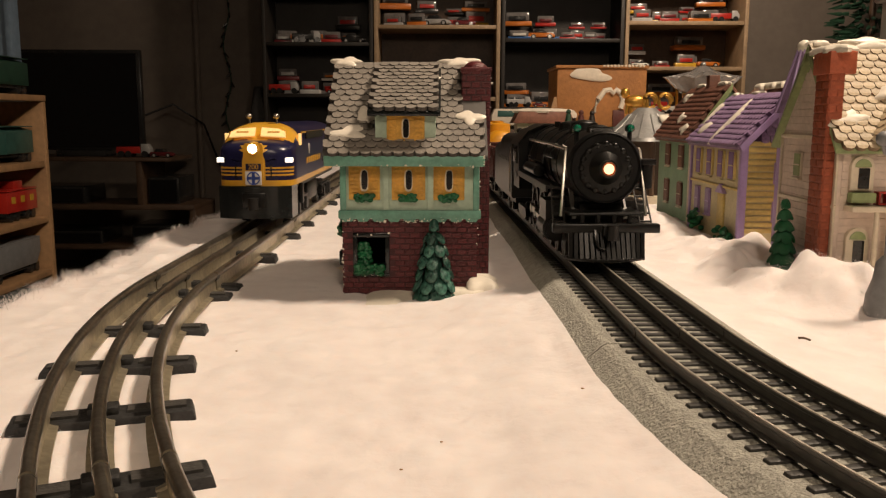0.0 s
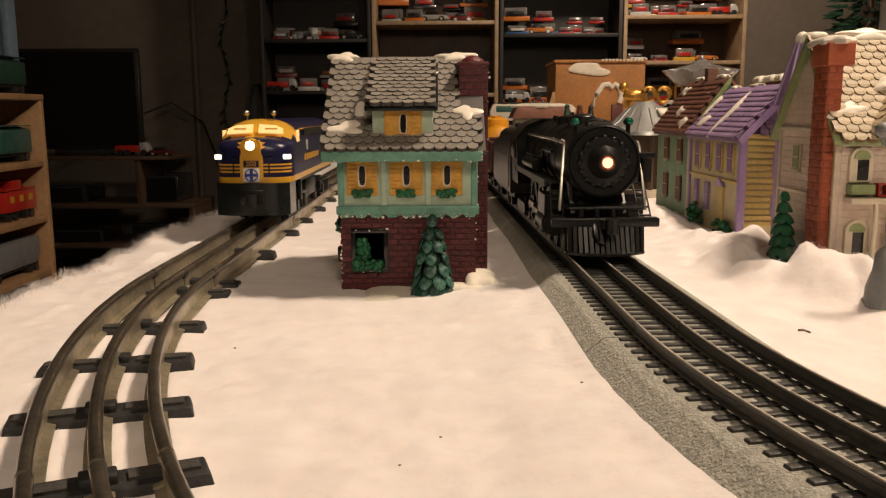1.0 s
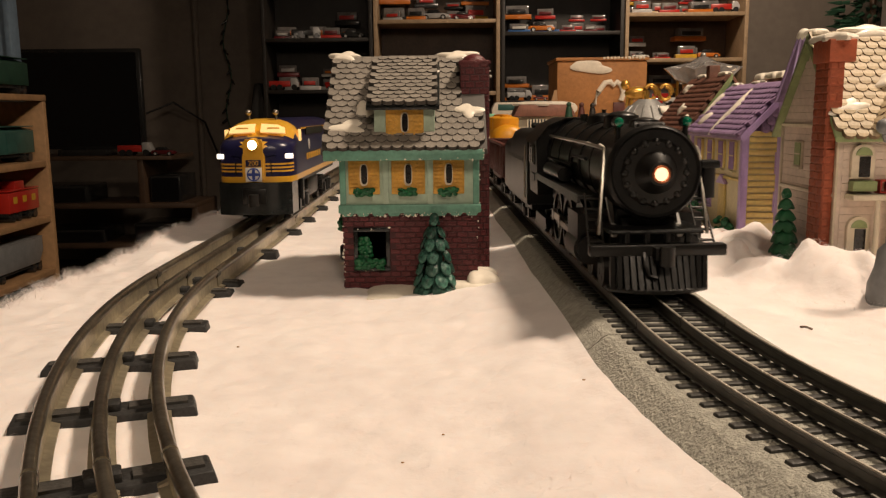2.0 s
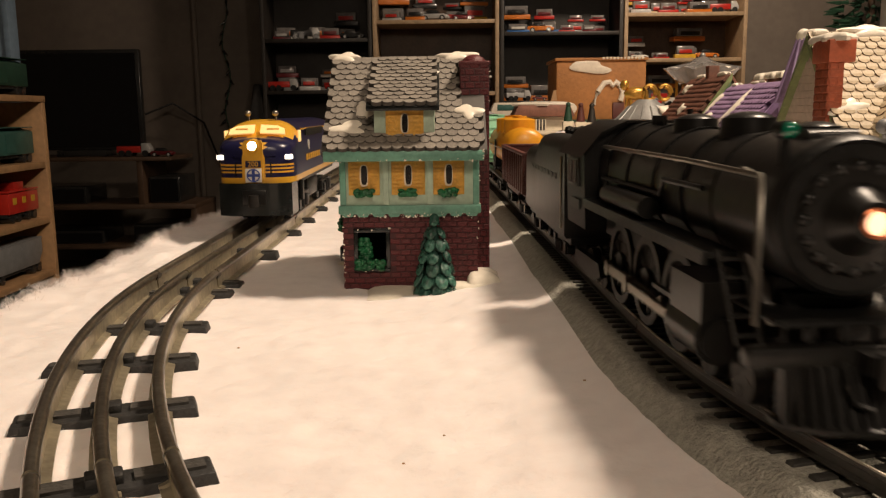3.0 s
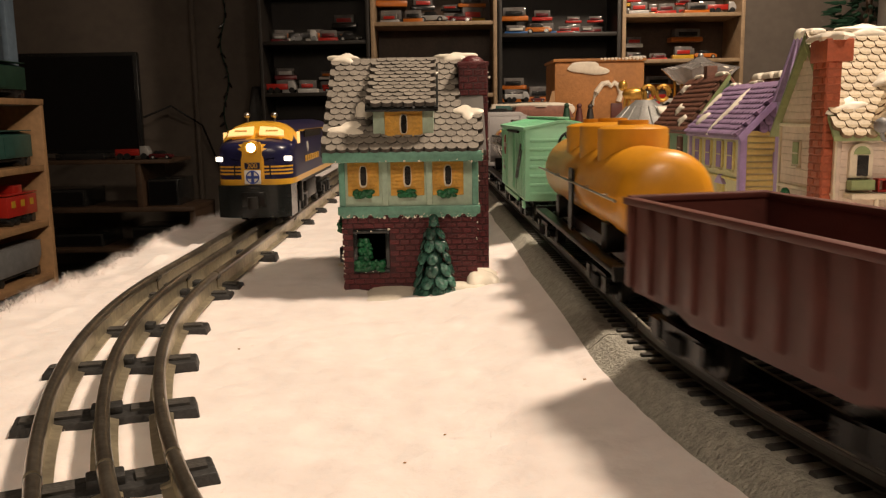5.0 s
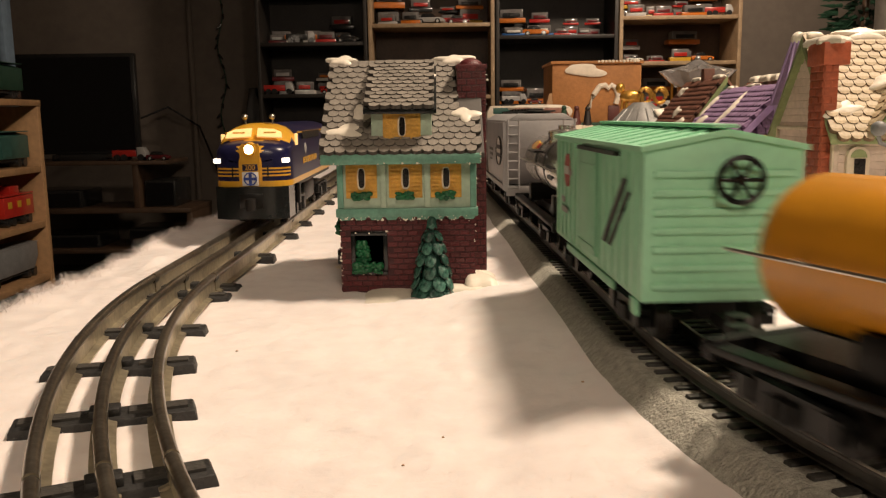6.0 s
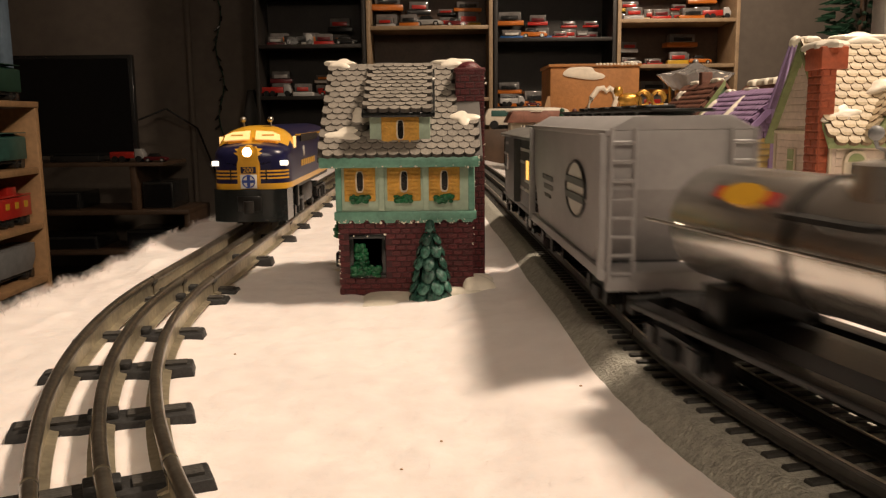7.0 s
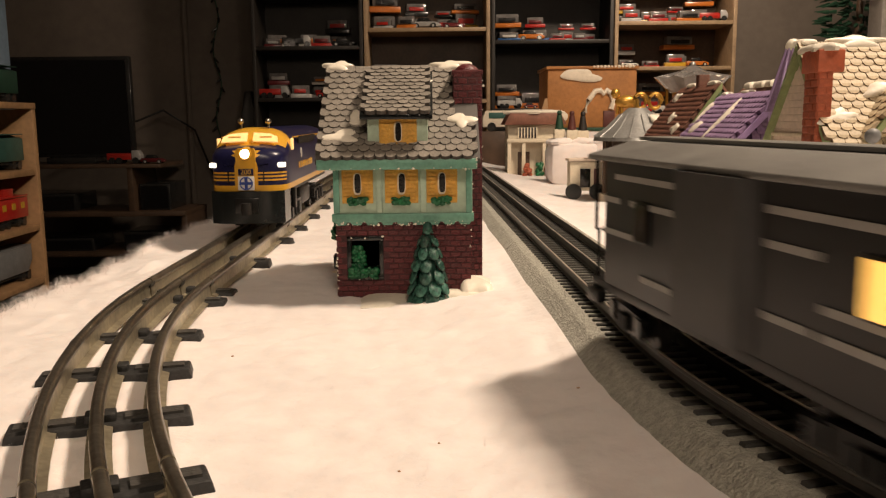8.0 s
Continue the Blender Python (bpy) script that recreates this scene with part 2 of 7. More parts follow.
def build_roadbed_track():
    tie = mesh_of("tie", prism([(-0.0226, 0), (0.0226, 0), (0.0222, 0.0009), (-0.0222, 0.0009)], 0, -0.0014, 0.0014, 0.0002), TIE_GREY, True)
    for k in range(-6, 2):
        s0, s1 = k * 0.254, k * 0.254 + (0.254 if k < 1 else 0.10)
        t = thing("roadbed_track_section", "three-rail train track moulded on grey ballast roadbed, in the snow", "train track", group="roadbed track sections")
        part("roadbed", rail_on(right_line, 0, 0, s0 + 0.0004, s1 - 0.0004, ROADBED), BALLAST, t)
        for off in (-0.0159, 0, 0.0159):
            r = part("rail", rail_on(right_line, off, R_TOP, s0 + 0.0005, s1 - 0.0005, T_RAIL), RAIL_DARK, t)
            part("rail_head", rail_on(right_line, off, R_TOP + 0.0003, s0 + 0.0006, s1 - 0.0006, [(-0.0003, 0), (0.0003, 0), (0.0005, -0.0004), (-0.0005, -0.0004)]), RAIL_TOP, r, "worn shiny rail head")
        if s1 > -1.1:
            for i in range(34 if k < 1 else 13):
                s = s0 + 0.254 * (i + 0.5) / 34
                shared("tie", tie, t, line_pose(right_line, s, 0.0147))


build_tube_track()
build_roadbed_track()


# ---- paints of the village ----
BRICK = mat("painted_brick", (0.105, 0.013, 0.016), 0.42, var=0.25, scale=90, bump=0.5, bscale=900, rand=0.18)
BRICK_BED = mat("brick_joint", (0.05, 0.008, 0.010), 0.6, var=0.2)
MINT = mat("mint_paint", (0.40, 0.51, 0.40), 0.5, var=0.14, scale=70, bump=0.3)
MINT_DARK = mat("dark_mint_paint", (0.14, 0.32, 0.245), 0.4, var=0.2, scale=80, bump=0.3)
SHINGLE = mat("grey_shingle", (0.215, 0.192, 0.162), 0.65, var=0.2, scale=110, bump=0.4, bscale=800, rand=0.16)
# Shade between the shingles, painted as a dark bed and dark sides.
SHINGLE_SHADE = mat("shingle_shadow", (0.062, 0.055, 0.048), 0.7)
SHUTTER = mat("orange_shutter", (0.62, 0.34, 0.055), 0.5, var=0.22, scale=120, bump=0.5, bscale=500)
GLAZE_SNOW = mat("glazed_snow", (0.80, 0.74, 0.63), 0.45, var=0.08, scale=60, bump=0.2, coat=0.4)
BLACK_GLOSS = mat("black_gloss", (0.010, 0.012, 0.012), 0.22, var=0.3)
DARK_PANE = mat("dark_pane", (0.015, 0.014, 0.013), 0.15)
LEAF = mat("painted_leaf", (0.010, 0.11, 0.040), 0.35, var=0.5, scale=160, bump=0.4)
FIR = mat("painted_fir", (0.005, 0.026, 0.022), 0.25, scale=2.2, col2=(0.050, 0.150, 0.110), bump=0.3, rand=0.45)
CREAM = mat("cream_wall", (0.66, 0.55, 0.46), 0.6, var=0.14, scale=45, bump=0.4)
CREAM_TRIM = mat("cream_trim", (0.68, 0.60, 0.46), 0.5, var=0.1, bump=0.2)
TERRA = mat("terracotta", (0.36, 0.085, 0.035), 0.55, var=0.22, scale=80, bump=0.4, rand=0.12)
SAGE = mat("sage_trim", (0.27, 0.33, 0.15), 0.5, var=0.2)
BEIGE_SHINGLE = mat("beige_shingle", (0.46, 0.37, 0.24), 0.6, var=0.2, scale=90, rand=0.14)
YELLOW_WALL = mat("yellow_siding", (0.66, 0.52, 0.18), 0.5, var=0.15, scale=60)
YELLOW_PALE = mat("pale_yellow", (0.60, 0.53, 0.31), 0.55, var=0.12)
LILAC = mat("lilac_trim", (0.42, 0.30, 0.56), 0.45, var=0.12)
# Darker shingle tones: contact shade painted on their edges and the gable bed.
PURPLE_SHADE = mat("purple_shingle_shade", (0.075, 0.035, 0.085), 0.5, var=0.3, scale=80)
BROWN_SHADE = mat("brown_shingle_shade", (0.035, 0.014, 0.010), 0.5, var=0.3, scale=80)
BEIGE_SHADE = mat("beige_shingle_shade", (0.17, 0.115, 0.065), 0.6, var=0.3, scale=80)
PURPLE = mat("purple_shingle", (0.30, 0.20, 0.35), 0.5, var=0.3, scale=80, rand=0.2)
PURPLE_PANE = mat("violet_pane", (0.22, 0.13, 0.34), 0.4, var=0.2)
GREEN_WALL = mat("green_wall", (0.22, 0.36, 0.23), 0.55, var=0.15, scale=50)
BROWN_ROOF = mat("brown_shingle", (0.17, 0.070, 0.045), 0.55, var=0.3, rand=0.2)
RED_TRIM = mat("red_trim", (0.40, 0.03, 0.02), 0.5)


def snow_blob(name, parent, centre, u, v, ru, rv, h, seed, mt=None, lobes=5):
    """A lobed lump of moulded snow on a slope spanned by u and v."""
    rng = random.Random(seed)
    u, v = Vector(u).normalized(), Vector(v).normalized()
    n = u.cross(v).normalized()
    if n.z < 0:
        n = -n
    ph = [rng.uniform(0, 6.28) for _ in range(4)]
    bm = bmesh.new()
    seg, rings = 26, []
    for f, hh in ((1.0, -0.25), (1.04, 0.25), (0.9, 0.72), (0.62, 0.95), (0.25, 1.05)):
        ring = []
        for k in range(seg):
            a = 2 * math.pi * k / seg
            w = 1 + 0.22 * math.sin(lobes * a + ph[0]) + 0.15 * math.sin(3 * a + ph[1]) + 0.12 * math.sin(2 * a + ph[2])
            ring.append(Vector(centre) + u * (ru * f * w * math.cos(a)) + v * (rv * f * w * math.sin(a)) + n * (h * hh))
        rings.append(ring)
    add_sweep(bm, rings)
    return part(name, bm, mt or GLAZE_SNOW, parent, "")


def shingle_mesh(name, w, l, t, mt, pointed=False, edge=None):
    """One round-ended shingle; x across, -y down the slope, z out of the roof. edge: darker colour for the sides,
    painted contact shade.
    """
    pts = [(-w / 2, l / 2), (w / 2, l / 2), (w / 2, -l * 0.25)]
    pts += [(w / 2 * math.cos(radians(a)), -l * 0.25 - l * 0.25 * math.sin(radians(a))) for a in ((45, 90, 135) if not pointed else (90,))] + [(-w / 2, -l * 0.25)]
    bm = bmesh.new()
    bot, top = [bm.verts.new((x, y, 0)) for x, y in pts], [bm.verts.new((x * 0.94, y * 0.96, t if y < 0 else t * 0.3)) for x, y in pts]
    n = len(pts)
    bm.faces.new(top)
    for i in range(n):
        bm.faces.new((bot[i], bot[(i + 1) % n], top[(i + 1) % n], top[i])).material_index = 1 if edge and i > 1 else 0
    return mesh_of(name, bm, [mt, edge] if edge else mt)


def lay_shingles(roof, me, corner, across, up, width, height, w, l, seed, skip=None, jitter=0.0003):
    """Rows of single shingles on a slope from its lower corner."""
    rng = random.Random(seed)
    across, up = Vector(across).normalized(), Vector(up).normalized()
    out = across.cross(up)
    turn = Matrix((across, up, out)).transposed().to_4x4()
    rows = int(height / l)
    for r in range(rows):
        n = int(width / w)
        for c in range(n + 1):
            x = (c + (0.5 if r % 2 else 0.0)) * w
            if x < w * 0.4 or x > width - w * 0.3:
                continue
            if skip and skip(x, (r + 0.5) * l):
                continue
            p = Vector(corner) + across * x + up * ((r + 0.5) * l) + out * (0.0004 + rng.uniform(0, jitter))
            shared("shingle", me, roof, Matrix.Translation(p) @ turn @ Matrix.Rotation(rng.uniform(-0.05, 0.05), 4, "Z") @ Matrix.Rotation(0.09, 4, "X"))


def lay_bricks(wall, corner, across, width, height, bw, bh, skip=None, seed=1, depth=0.0009, mt=None):
    """Single bricks over an upright face from its lower corner."""
    rng = random.Random(seed)
    across = Vector(across).normalized()
    out = across.cross(Vector((0, 0, 1)))
    turn = Matrix((across, Vector((0, 0, 1)), out)).transposed().to_4x4()
    g = bh * 0.10
    full = mesh_of("brick", box((g - bw / 2, g - bh / 2, -depth), (bw / 2 - g, bh / 2 - g, depth * 0.5), bh * 0.07), mt or BRICK)
    half = mesh_of("brick", box((g - bw / 4, g - bh / 2, -depth), (bw / 4 - g, bh / 2 - g, depth * 0.5), bh * 0.07), mt or BRICK)
    for r in range(int(round(height / bh))):
        n = int(round(width / bw))
        spots = [((c + 0.5) * bw, full) for c in range(n)] if r % 2 == 0 else [(bw / 4, half)] + [((c + 1) * bw, full) for c in range(n - 1)] + [(width - bw / 4, half)]
        for x, me in spots:
            z = (r + 0.5) * bh
            if skip and skip(x, z):
                continue
            p = Vector(corner) + across * x + Vector((0, 0, z)) + out * rng.uniform(0, 0.00025)
            shared("brick", me, wall, Matrix.Translation(p) @ turn @ Matrix.Rotation(rng.uniform(-0.02, 0.02), 4, "Z"))


def leaf_clump(name, parent, c, rx, ry, rz, n, r, mt, seed, label=""):
    rng = random.Random(seed)
    bm = bmesh.new()
    for _ in range(n):
        p = Vector((c[0] + rng.uniform(-rx, rx), c[1] + rng.uniform(-ry, ry), c[2] + rng.uniform(-rz, rz)))
        add_ball(bm, p, r * rng.uniform(0.7, 1.2), (1, 0.8, rng.uniform(0.6, 1.0)), 7, 5)
    return part(name, bm, mt, parent, label)


def petal_tree(name, label, at, height, radius, seed, mt=None):
    """A moulded fir: a core cone hung with overlapping rounded scales."""
    rng = random.Random(seed)
    t = thing(name, label, "tree", Matrix.Translation(at))
    part("trunk", cyl((0, 0, 0), (0, 0, height * 0.93), radius * 0.72, radius * 0.1, 12), mt or FIR, t)
    sc = bmesh.new()
    add_ball(sc, (0, 0, 0), 1.0, (0.78, 0.34, 0.85), 10, 8)
    me = mesh_of("scale", sc, mt or FIR, True)
    rows = 7
    for r in range(rows):
        f = r / (rows - 1)
        rad = radius * (1 - f ** 1.5) ** 0.7 * 0.90 + radius * 0.10
        n = max(4, int(round(5 * (1 - f) + 4)))
        size = height * 0.098 * (1.15 - 0.35 * f)
        for k in range(n):
            a = 2 * math.pi * (k + 0.5 * (r % 2)) / n + rng.uniform(-0.15, 0.15)
            m = Matrix.Translation((rad * 0.86 * math.cos(a), rad * 0.86 * math.sin(a), height * (0.07 + 0.86 * f))) @ Matrix.Rotation(a - math.pi / 2, 4, "Z") @ Matrix.Rotation(radians(30 + rng.uniform(-9, 9)), 4, "X")
            shared("scale", me, t, m @ Matrix.Diagonal((size, size, size * 1.15, 1)))
    tip = bmesh.new()
    add_ball(tip, (0, 0, height * 0.95), radius * 0.24, (1, 1, 1.2), 10, 8)
    part("tip", tip, mt or FIR, t)
    return t


# ---- the brick and mint house between the tracks ----
def oval(cx, cz, rx, rz, n=16, square=1.0):
    """An oval outline; below 1, square makes it fuller towards its corners."""
    def pull(v):
        return math.copysign(abs(v) ** square, v) if abs(v) > 1e-9 else 0.0
    return [(cx + rx * pull(math.cos(2 * math.pi * k / n)), cz + rz * pull(math.sin(2 * math.pi * k / n))) for k in range(n)]


def paint_chips(parent, runs, seed):
    """Bare white spots where the glaze has worn off along edges: runs of start, end, how many."""
    rng = random.Random(seed)
    bm = bmesh.new()
    for a, b, n in runs:
        for _ in range(n):
            p = Vector(a).lerp(Vector(b), rng.random()) + Vector((rng.gauss(0, 0.0003), 0, rng.gauss(0, 0.0004)))
            add_ball(bm, p, 0.0002 + 0.0004 * rng.random() ** 2, (rng.uniform(0.8, 1.8), 0.5, rng.uniform(0.6, 1.3)), 6, 4)
    part("paint_chips", bm, GLAZE_SNOW, parent, "worn white spots along the edges")


def build_house():
    h = thing("village_house", "ceramic village house, red brick below, mint walls above, grey shingle roof", "village house")
    x0, x1, y0, y1 = -0.0540, 0.0175, 0.4400, 0.5400
    # lower walls with a real window opening in the front
    wx0, wx1, wz0, wz1 = -0.0465, -0.0315, 0.0125, 0.0315
    bm = bmesh.new()
    for lo, hi in (((x0, y0, -0.003), (wx0, y0 + 0.004, 0.043)), ((wx1, y0, -0.003), (x1, y0 + 0.004, 0.043)), ((wx0, y0, -0.003), (wx1, y0 + 0.004, wz0)), ((wx0, y0, wz1), (wx1, y0 + 0.004, 0.043)),
                   ((x0, y0 + 0.004, -0.003), (x0 + 0.004, y1, 0.043)), ((x1 - 0.004, y0 + 0.004, -0.003), (x1, y1, 0.043)), ((x0 + 0.004, y1 - 0.004, -0.003), (x1 - 0.004, y1, 0.043))):
        add_box(bm, lo, hi)
    wall = part("brick_wall", bm, BRICK_BED, h, "glossy dark red brick wall", smooth=False)
    bw, bh = (x1 - x0) / 13, 0.045 / 15
    lay_bricks(wall, (x0, y0, -0.002), (1, 0, 0), x1 - x0, 0.045, bw, bh, lambda x, z: wx0 - 0.003 < x + x0 < wx1 + 0.003 and wz0 - 0.002 < z - 0.002 < wz1 + 0.002)
    lay_bricks(wall, (x0, y1, -0.002), (0, -1, 0), y1 - y0, 0.045, bw * 1.0, bh, seed=2)
    # dark window frame and the greenery in it
    fr = part("window", box((wx0 - 0.0022, y0 - 0.0014, wz0 - 0.0022), (wx1 + 0.0022, y0 + 0.0002, wz0), 0.0003), BLACK_GLOSS, h, "black-framed open window with greenery")
    for lo, hi in (((wx0 - 0.0022, y0 - 0.0014, wz1), (wx1 + 0.0022, y0 + 0.0002, wz1 + 0.0022)), ((wx0 - 0.0022, y0 - 0.0014, wz0), (wx0, y0 + 0.0002, wz1)), ((wx1, y0 - 0.0014, wz0), (wx1 + 0.0022, y0 + 0.0002, wz1))):
        part("frame", box(lo, hi, 0.0003), BLACK_GLOSS, fr)
    leaf_clump("greenery", fr, ((wx0 + wx1) / 2 - 0.0008, y0 - 0.0022, wz0 + 0.0014), 0.0072, 0.0010, 0.0022, 70, 0.0016, LEAF, 4, "green painted hedge")
    leaf_clump("greenery", fr, (wx0 + 0.0036, y0 + 0.0022, wz0 + 0.0085), 0.0028, 0.0010, 0.0068, 60, 0.0017, LEAF, 5, "green painted fir in the window")
    part("floor_inside", box((x0 + 0.0042, y0 + 0.0042, -0.002), (x1 - 0.0042, y1 - 0.0042, 0.0)), BRICK_BED, h)
    # mint storey
    ux0, ux1 = x0 - 0.0012, x1 + 0.0008
    part("upper_wall", box((ux0, y0 - 0.0016, 0.0432), (ux1, y1, 0.0745), 0.0005), MINT, h, "pale mint painted wall")
    part("band", box((ux0 - 0.0008, y0 - 0.0036, 0.0415), (ux1 + 0.0008, y0 - 0.0016, 0.0462), 0.0007), MINT_DARK, h, "dark mint moulding")
    for i in range(9):
        sc = bmesh.new()
        cx = ux0 + 0.004 + (ux1 - ux0 - 0.008) * i / 8
        add_prism(sc, [(cx - 0.0036, 0.0418), (cx + 0.0036, 0.0418), (cx + 0.0022, 0.0400), (cx - 0.0022, 0.0400)], 1, y0 - 0.0032, y0 - 0.0012)
        part("scallop", sc, MINT_DARK, h)
    part("fascia", box((-0.0622, 0.4282, 0.0696), (0.0205, 0.4350, 0.0750), 0.0007), MINT_DARK, h, "dark mint fascia under the eaves")
    part("soffit", box((-0.0600, 0.4350, 0.0715), (0.0195, 0.4384, 0.0745)), MINT_DARK, h)
    for cx in (ux0 + 0.0018, -0.0308, -0.0075, ux1 - 0.0018):
        part("post", box((cx - 0.0016, y0 - 0.0030, 0.0462), (cx + 0.0016, y0 - 0.0016, 0.0700), 0.0004), MINT_DARK if cx in (ux0 + 0.0018, ux1 - 0.0018) else MINT, h)
    for cx, half in ((-0.0422, 0.0082), (-0.0190, 0.0088), (0.0022, 0.0082)):
        sh = part("shutters", box((cx - half, y0 - 0.0026, 0.0515), (cx + half, y0 - 0.0016, 0.0692), 0.0004), SHUTTER, h, "orange painted shutters")
        for k in range(7):
            z = 0.0535 + k * 0.0021
            for sx in (-1, 1):
                part("louvre", box((cx + sx * half * 0.62 - half * 0.28, y0 - 0.0031, z), (cx + sx * half * 0.62 + half * 0.28, y0 - 0.0026, z + 0.0012)), SHUTTER, sh, smooth=False)
        part("reveal", prism(oval(cx, 0.0618, 0.0022, 0.0058, 16, 0.6), 1, y0 - 0.0031, y0 - 0.0026), CREAM_TRIM, sh, "pale window reveal")
        part("pane", prism(oval(cx + 0.0002, 0.0621, 0.0016, 0.0050, 16, 0.6), 1, y0 - 0.0035, y0 - 0.0031), DARK_PANE, sh, "dark slit of a pane")
        leaf_clump("window_box", sh, (cx, y0 - 0.0040, 0.0528), 0.0046, 0.0007, 0.0015, 44, 0.0014, LEAF, int(cx * 9999), "green painted leaves")
    # main roof, two slopes with thick edges
    e0, rdg, e1 = (0.4290, 0.0752), (0.4900, 0.1250), (0.5510, 0.0752)
    rx0, rx1 = -0.0630, 0.0222
    roof = part("roof", prism([e0, rdg, e1, (e1[0], e1[1] - 0.003), (rdg[0], rdg[1] - 0.0035), (e0[0], e0[1] - 0.003)], 0, rx0, rx1, 0.0005), SHINGLE_SHADE, h, "grey fish-scale shingle roof")
    part("gable", prism([(y0, 0.0746), (y1, 0.0746), (rdg[0], rdg[1] - 0.004)], 0, x0, x1), MINT, h)
    slope = math.hypot(rdg[0] - e0[0], rdg[1] - e0[1])
    up = (0, rdg[0] - e0[0], rdg[1] - e0[1])
    me = shingle_mesh("shingle", 0.0057, 0.0074, 0.0021, SHINGLE, edge=SHINGLE_SHADE)
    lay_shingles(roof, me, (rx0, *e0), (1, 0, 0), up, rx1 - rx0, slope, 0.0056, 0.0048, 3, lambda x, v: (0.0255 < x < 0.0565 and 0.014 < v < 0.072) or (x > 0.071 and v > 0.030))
    # shed dormer
    dx0, dx1, dy = -0.0362, -0.0048, 0.4362
    part("dormer_wall", prism([(dy, 0.0790), (dy, 0.0985), (0.4720, 0.1085), (0.4720, 0.0960)], 0, dx0, dx1, 0.0004), MINT, h, "mint dormer")
    d0, d1 = (dy - 0.0050, 0.0978), (0.4890, 0.1246)
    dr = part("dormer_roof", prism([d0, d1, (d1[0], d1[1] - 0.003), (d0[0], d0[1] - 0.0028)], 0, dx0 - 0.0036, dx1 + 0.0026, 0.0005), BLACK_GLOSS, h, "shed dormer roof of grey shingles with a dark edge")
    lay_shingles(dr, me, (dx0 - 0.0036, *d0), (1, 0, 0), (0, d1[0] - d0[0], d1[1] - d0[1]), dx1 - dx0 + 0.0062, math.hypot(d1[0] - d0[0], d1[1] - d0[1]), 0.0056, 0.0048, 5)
    cx = -0.0203
    sh = part("shutters", box((cx - 0.0098, dy - 0.0010, 0.0812), (cx + 0.0098, dy, 0.0972), 0.0004), SHUTTER, h, "orange painted shutters")
    for k in range(6):
        for sx in (-1, 1):
            part("louvre", box((cx + sx * 0.0066 - 0.0022, dy - 0.0014, 0.0826 + k * 0.0023), (cx + sx * 0.0066 + 0.0022, dy - 0.0010, 0.0839 + k * 0.0023)), SHUTTER, sh, smooth=False)
    part("reveal", prism(oval(cx, 0.0888, 0.0021, 0.0052, 16, 0.6), 1, dy - 0.0015, dy - 0.0010), CREAM_TRIM, sh, "pale window reveal")
    part("pane", prism(oval(cx + 0.0002, 0.0888, 0.0015, 0.0047, 16, 0.6), 1, dy - 0.0019, dy - 0.0015), DARK_PANE, sh, "dark slit of a pane")
    part("sill", box((dx0 - 0.0005, dy - 0.0016, 0.0792), (dx1 + 0.0005, dy, 0.0812), 0.0004), MINT, h)
    # chimney
    ch = part("chimney", box((0.0090, 0.4640, -0.003), (0.0250, 0.4900, 0.1215), 0.0004), BRICK_BED, h, "dark red brick chimney with a round cap")
    lay_bricks(ch, (0.0090, 0.4640, 0.0815), (1, 0, 0), 0.0160, 0.040, 0.0053, 0.0036, seed=6)
    lay_bricks(ch, (0.0180, 0.4640, 0.0), (1, 0, 0), 0.0070, 0.0815, 0.0035, 0.0036, seed=7)
    part("rim", box((0.0084, 0.4634, 0.1190), (0.0256, 0.4906, 0.1216), 0.0006), BRICK, ch)
    cap = bmesh.new()
    add_ball(cap, (0.0170, 0.4770, 0.1205), 0.0072, (1, 1.2, 0.72))
    part("cap", cap, BRICK, ch)
    # moulded snow on the roof and round the foot
    n_up = Vector(up).normalized()

    def on_roof(x, f):
        return Vector((x, e0[0] + (rdg[0] - e0[0]) * f - 0.0006, e0[1] + (rdg[1] - e0[1]) * f + 0.0006))
    snow_blob("snow_patch", h, on_roof(-0.0560, 0.985), (1, 0, 0), n_up, 0.0085, 0.0040, 0.0022, 1)
    snow_blob("snow_patch", h, on_roof(0.0080, 0.985), (1, 0, 0), n_up, 0.0095, 0.0042, 0.0024, 2)
    snow_blob("snow_patch", h, (-0.0125, 0.4690, 0.1140), (1, 0.2, 0.25), n_up, 0.0082, 0.0030, 0.0009, 3, lobes=3)
    snow_blob("snow_patch", h, on_roof(0.0132, 0.36) + Vector((0, -0.0008, 0.0008)), (1, 0, 0), n_up, 0.0062, 0.0052, 0.0012, 4, lobes=4)
    snow_blob("snow_patch", h, on_roof(-0.0500, 0.20) + Vector((0, -0.0006, 0.0006)), (1, 0, 0), n_up, 0.0090, 0.0046, 0.0012, 5, lobes=3)
    snow_blob("snow_patch", h, on_roof(-0.0425, 0.38) + Vector((0, -0.0006, 0.0006)), (1, 0, 0), n_up, 0.0040, 0.0075, 0.0012, 9, lobes=2)
    snow_blob("snow_patch", h, (0.0245, 0.4870, 0.1120), (0, 1, 0), (0, 0, 1), 0.0045, 0.0050, 0.0012, 8)
    snow_blob("snow_foot", h, (0.0170, 0.4460, 0.0000), (1, 0, 0), (0, 1, 0), 0.0125, 0.0160, 0.0098, 6, lobes=5)
    snow_blob("snow_foot", h, (0.0060, 0.4350, -0.001), (1, 0, 0), (0, 1, 0), 0.0200, 0.0085, 0.0058, 10, lobes=3)
    snow_blob("snow_foot", h, (-0.0180, 0.4860, -0.001), (1, 0, 0), (0, 1, 0), 0.0440, 0.0530, 0.0042, 7, lobes=7)
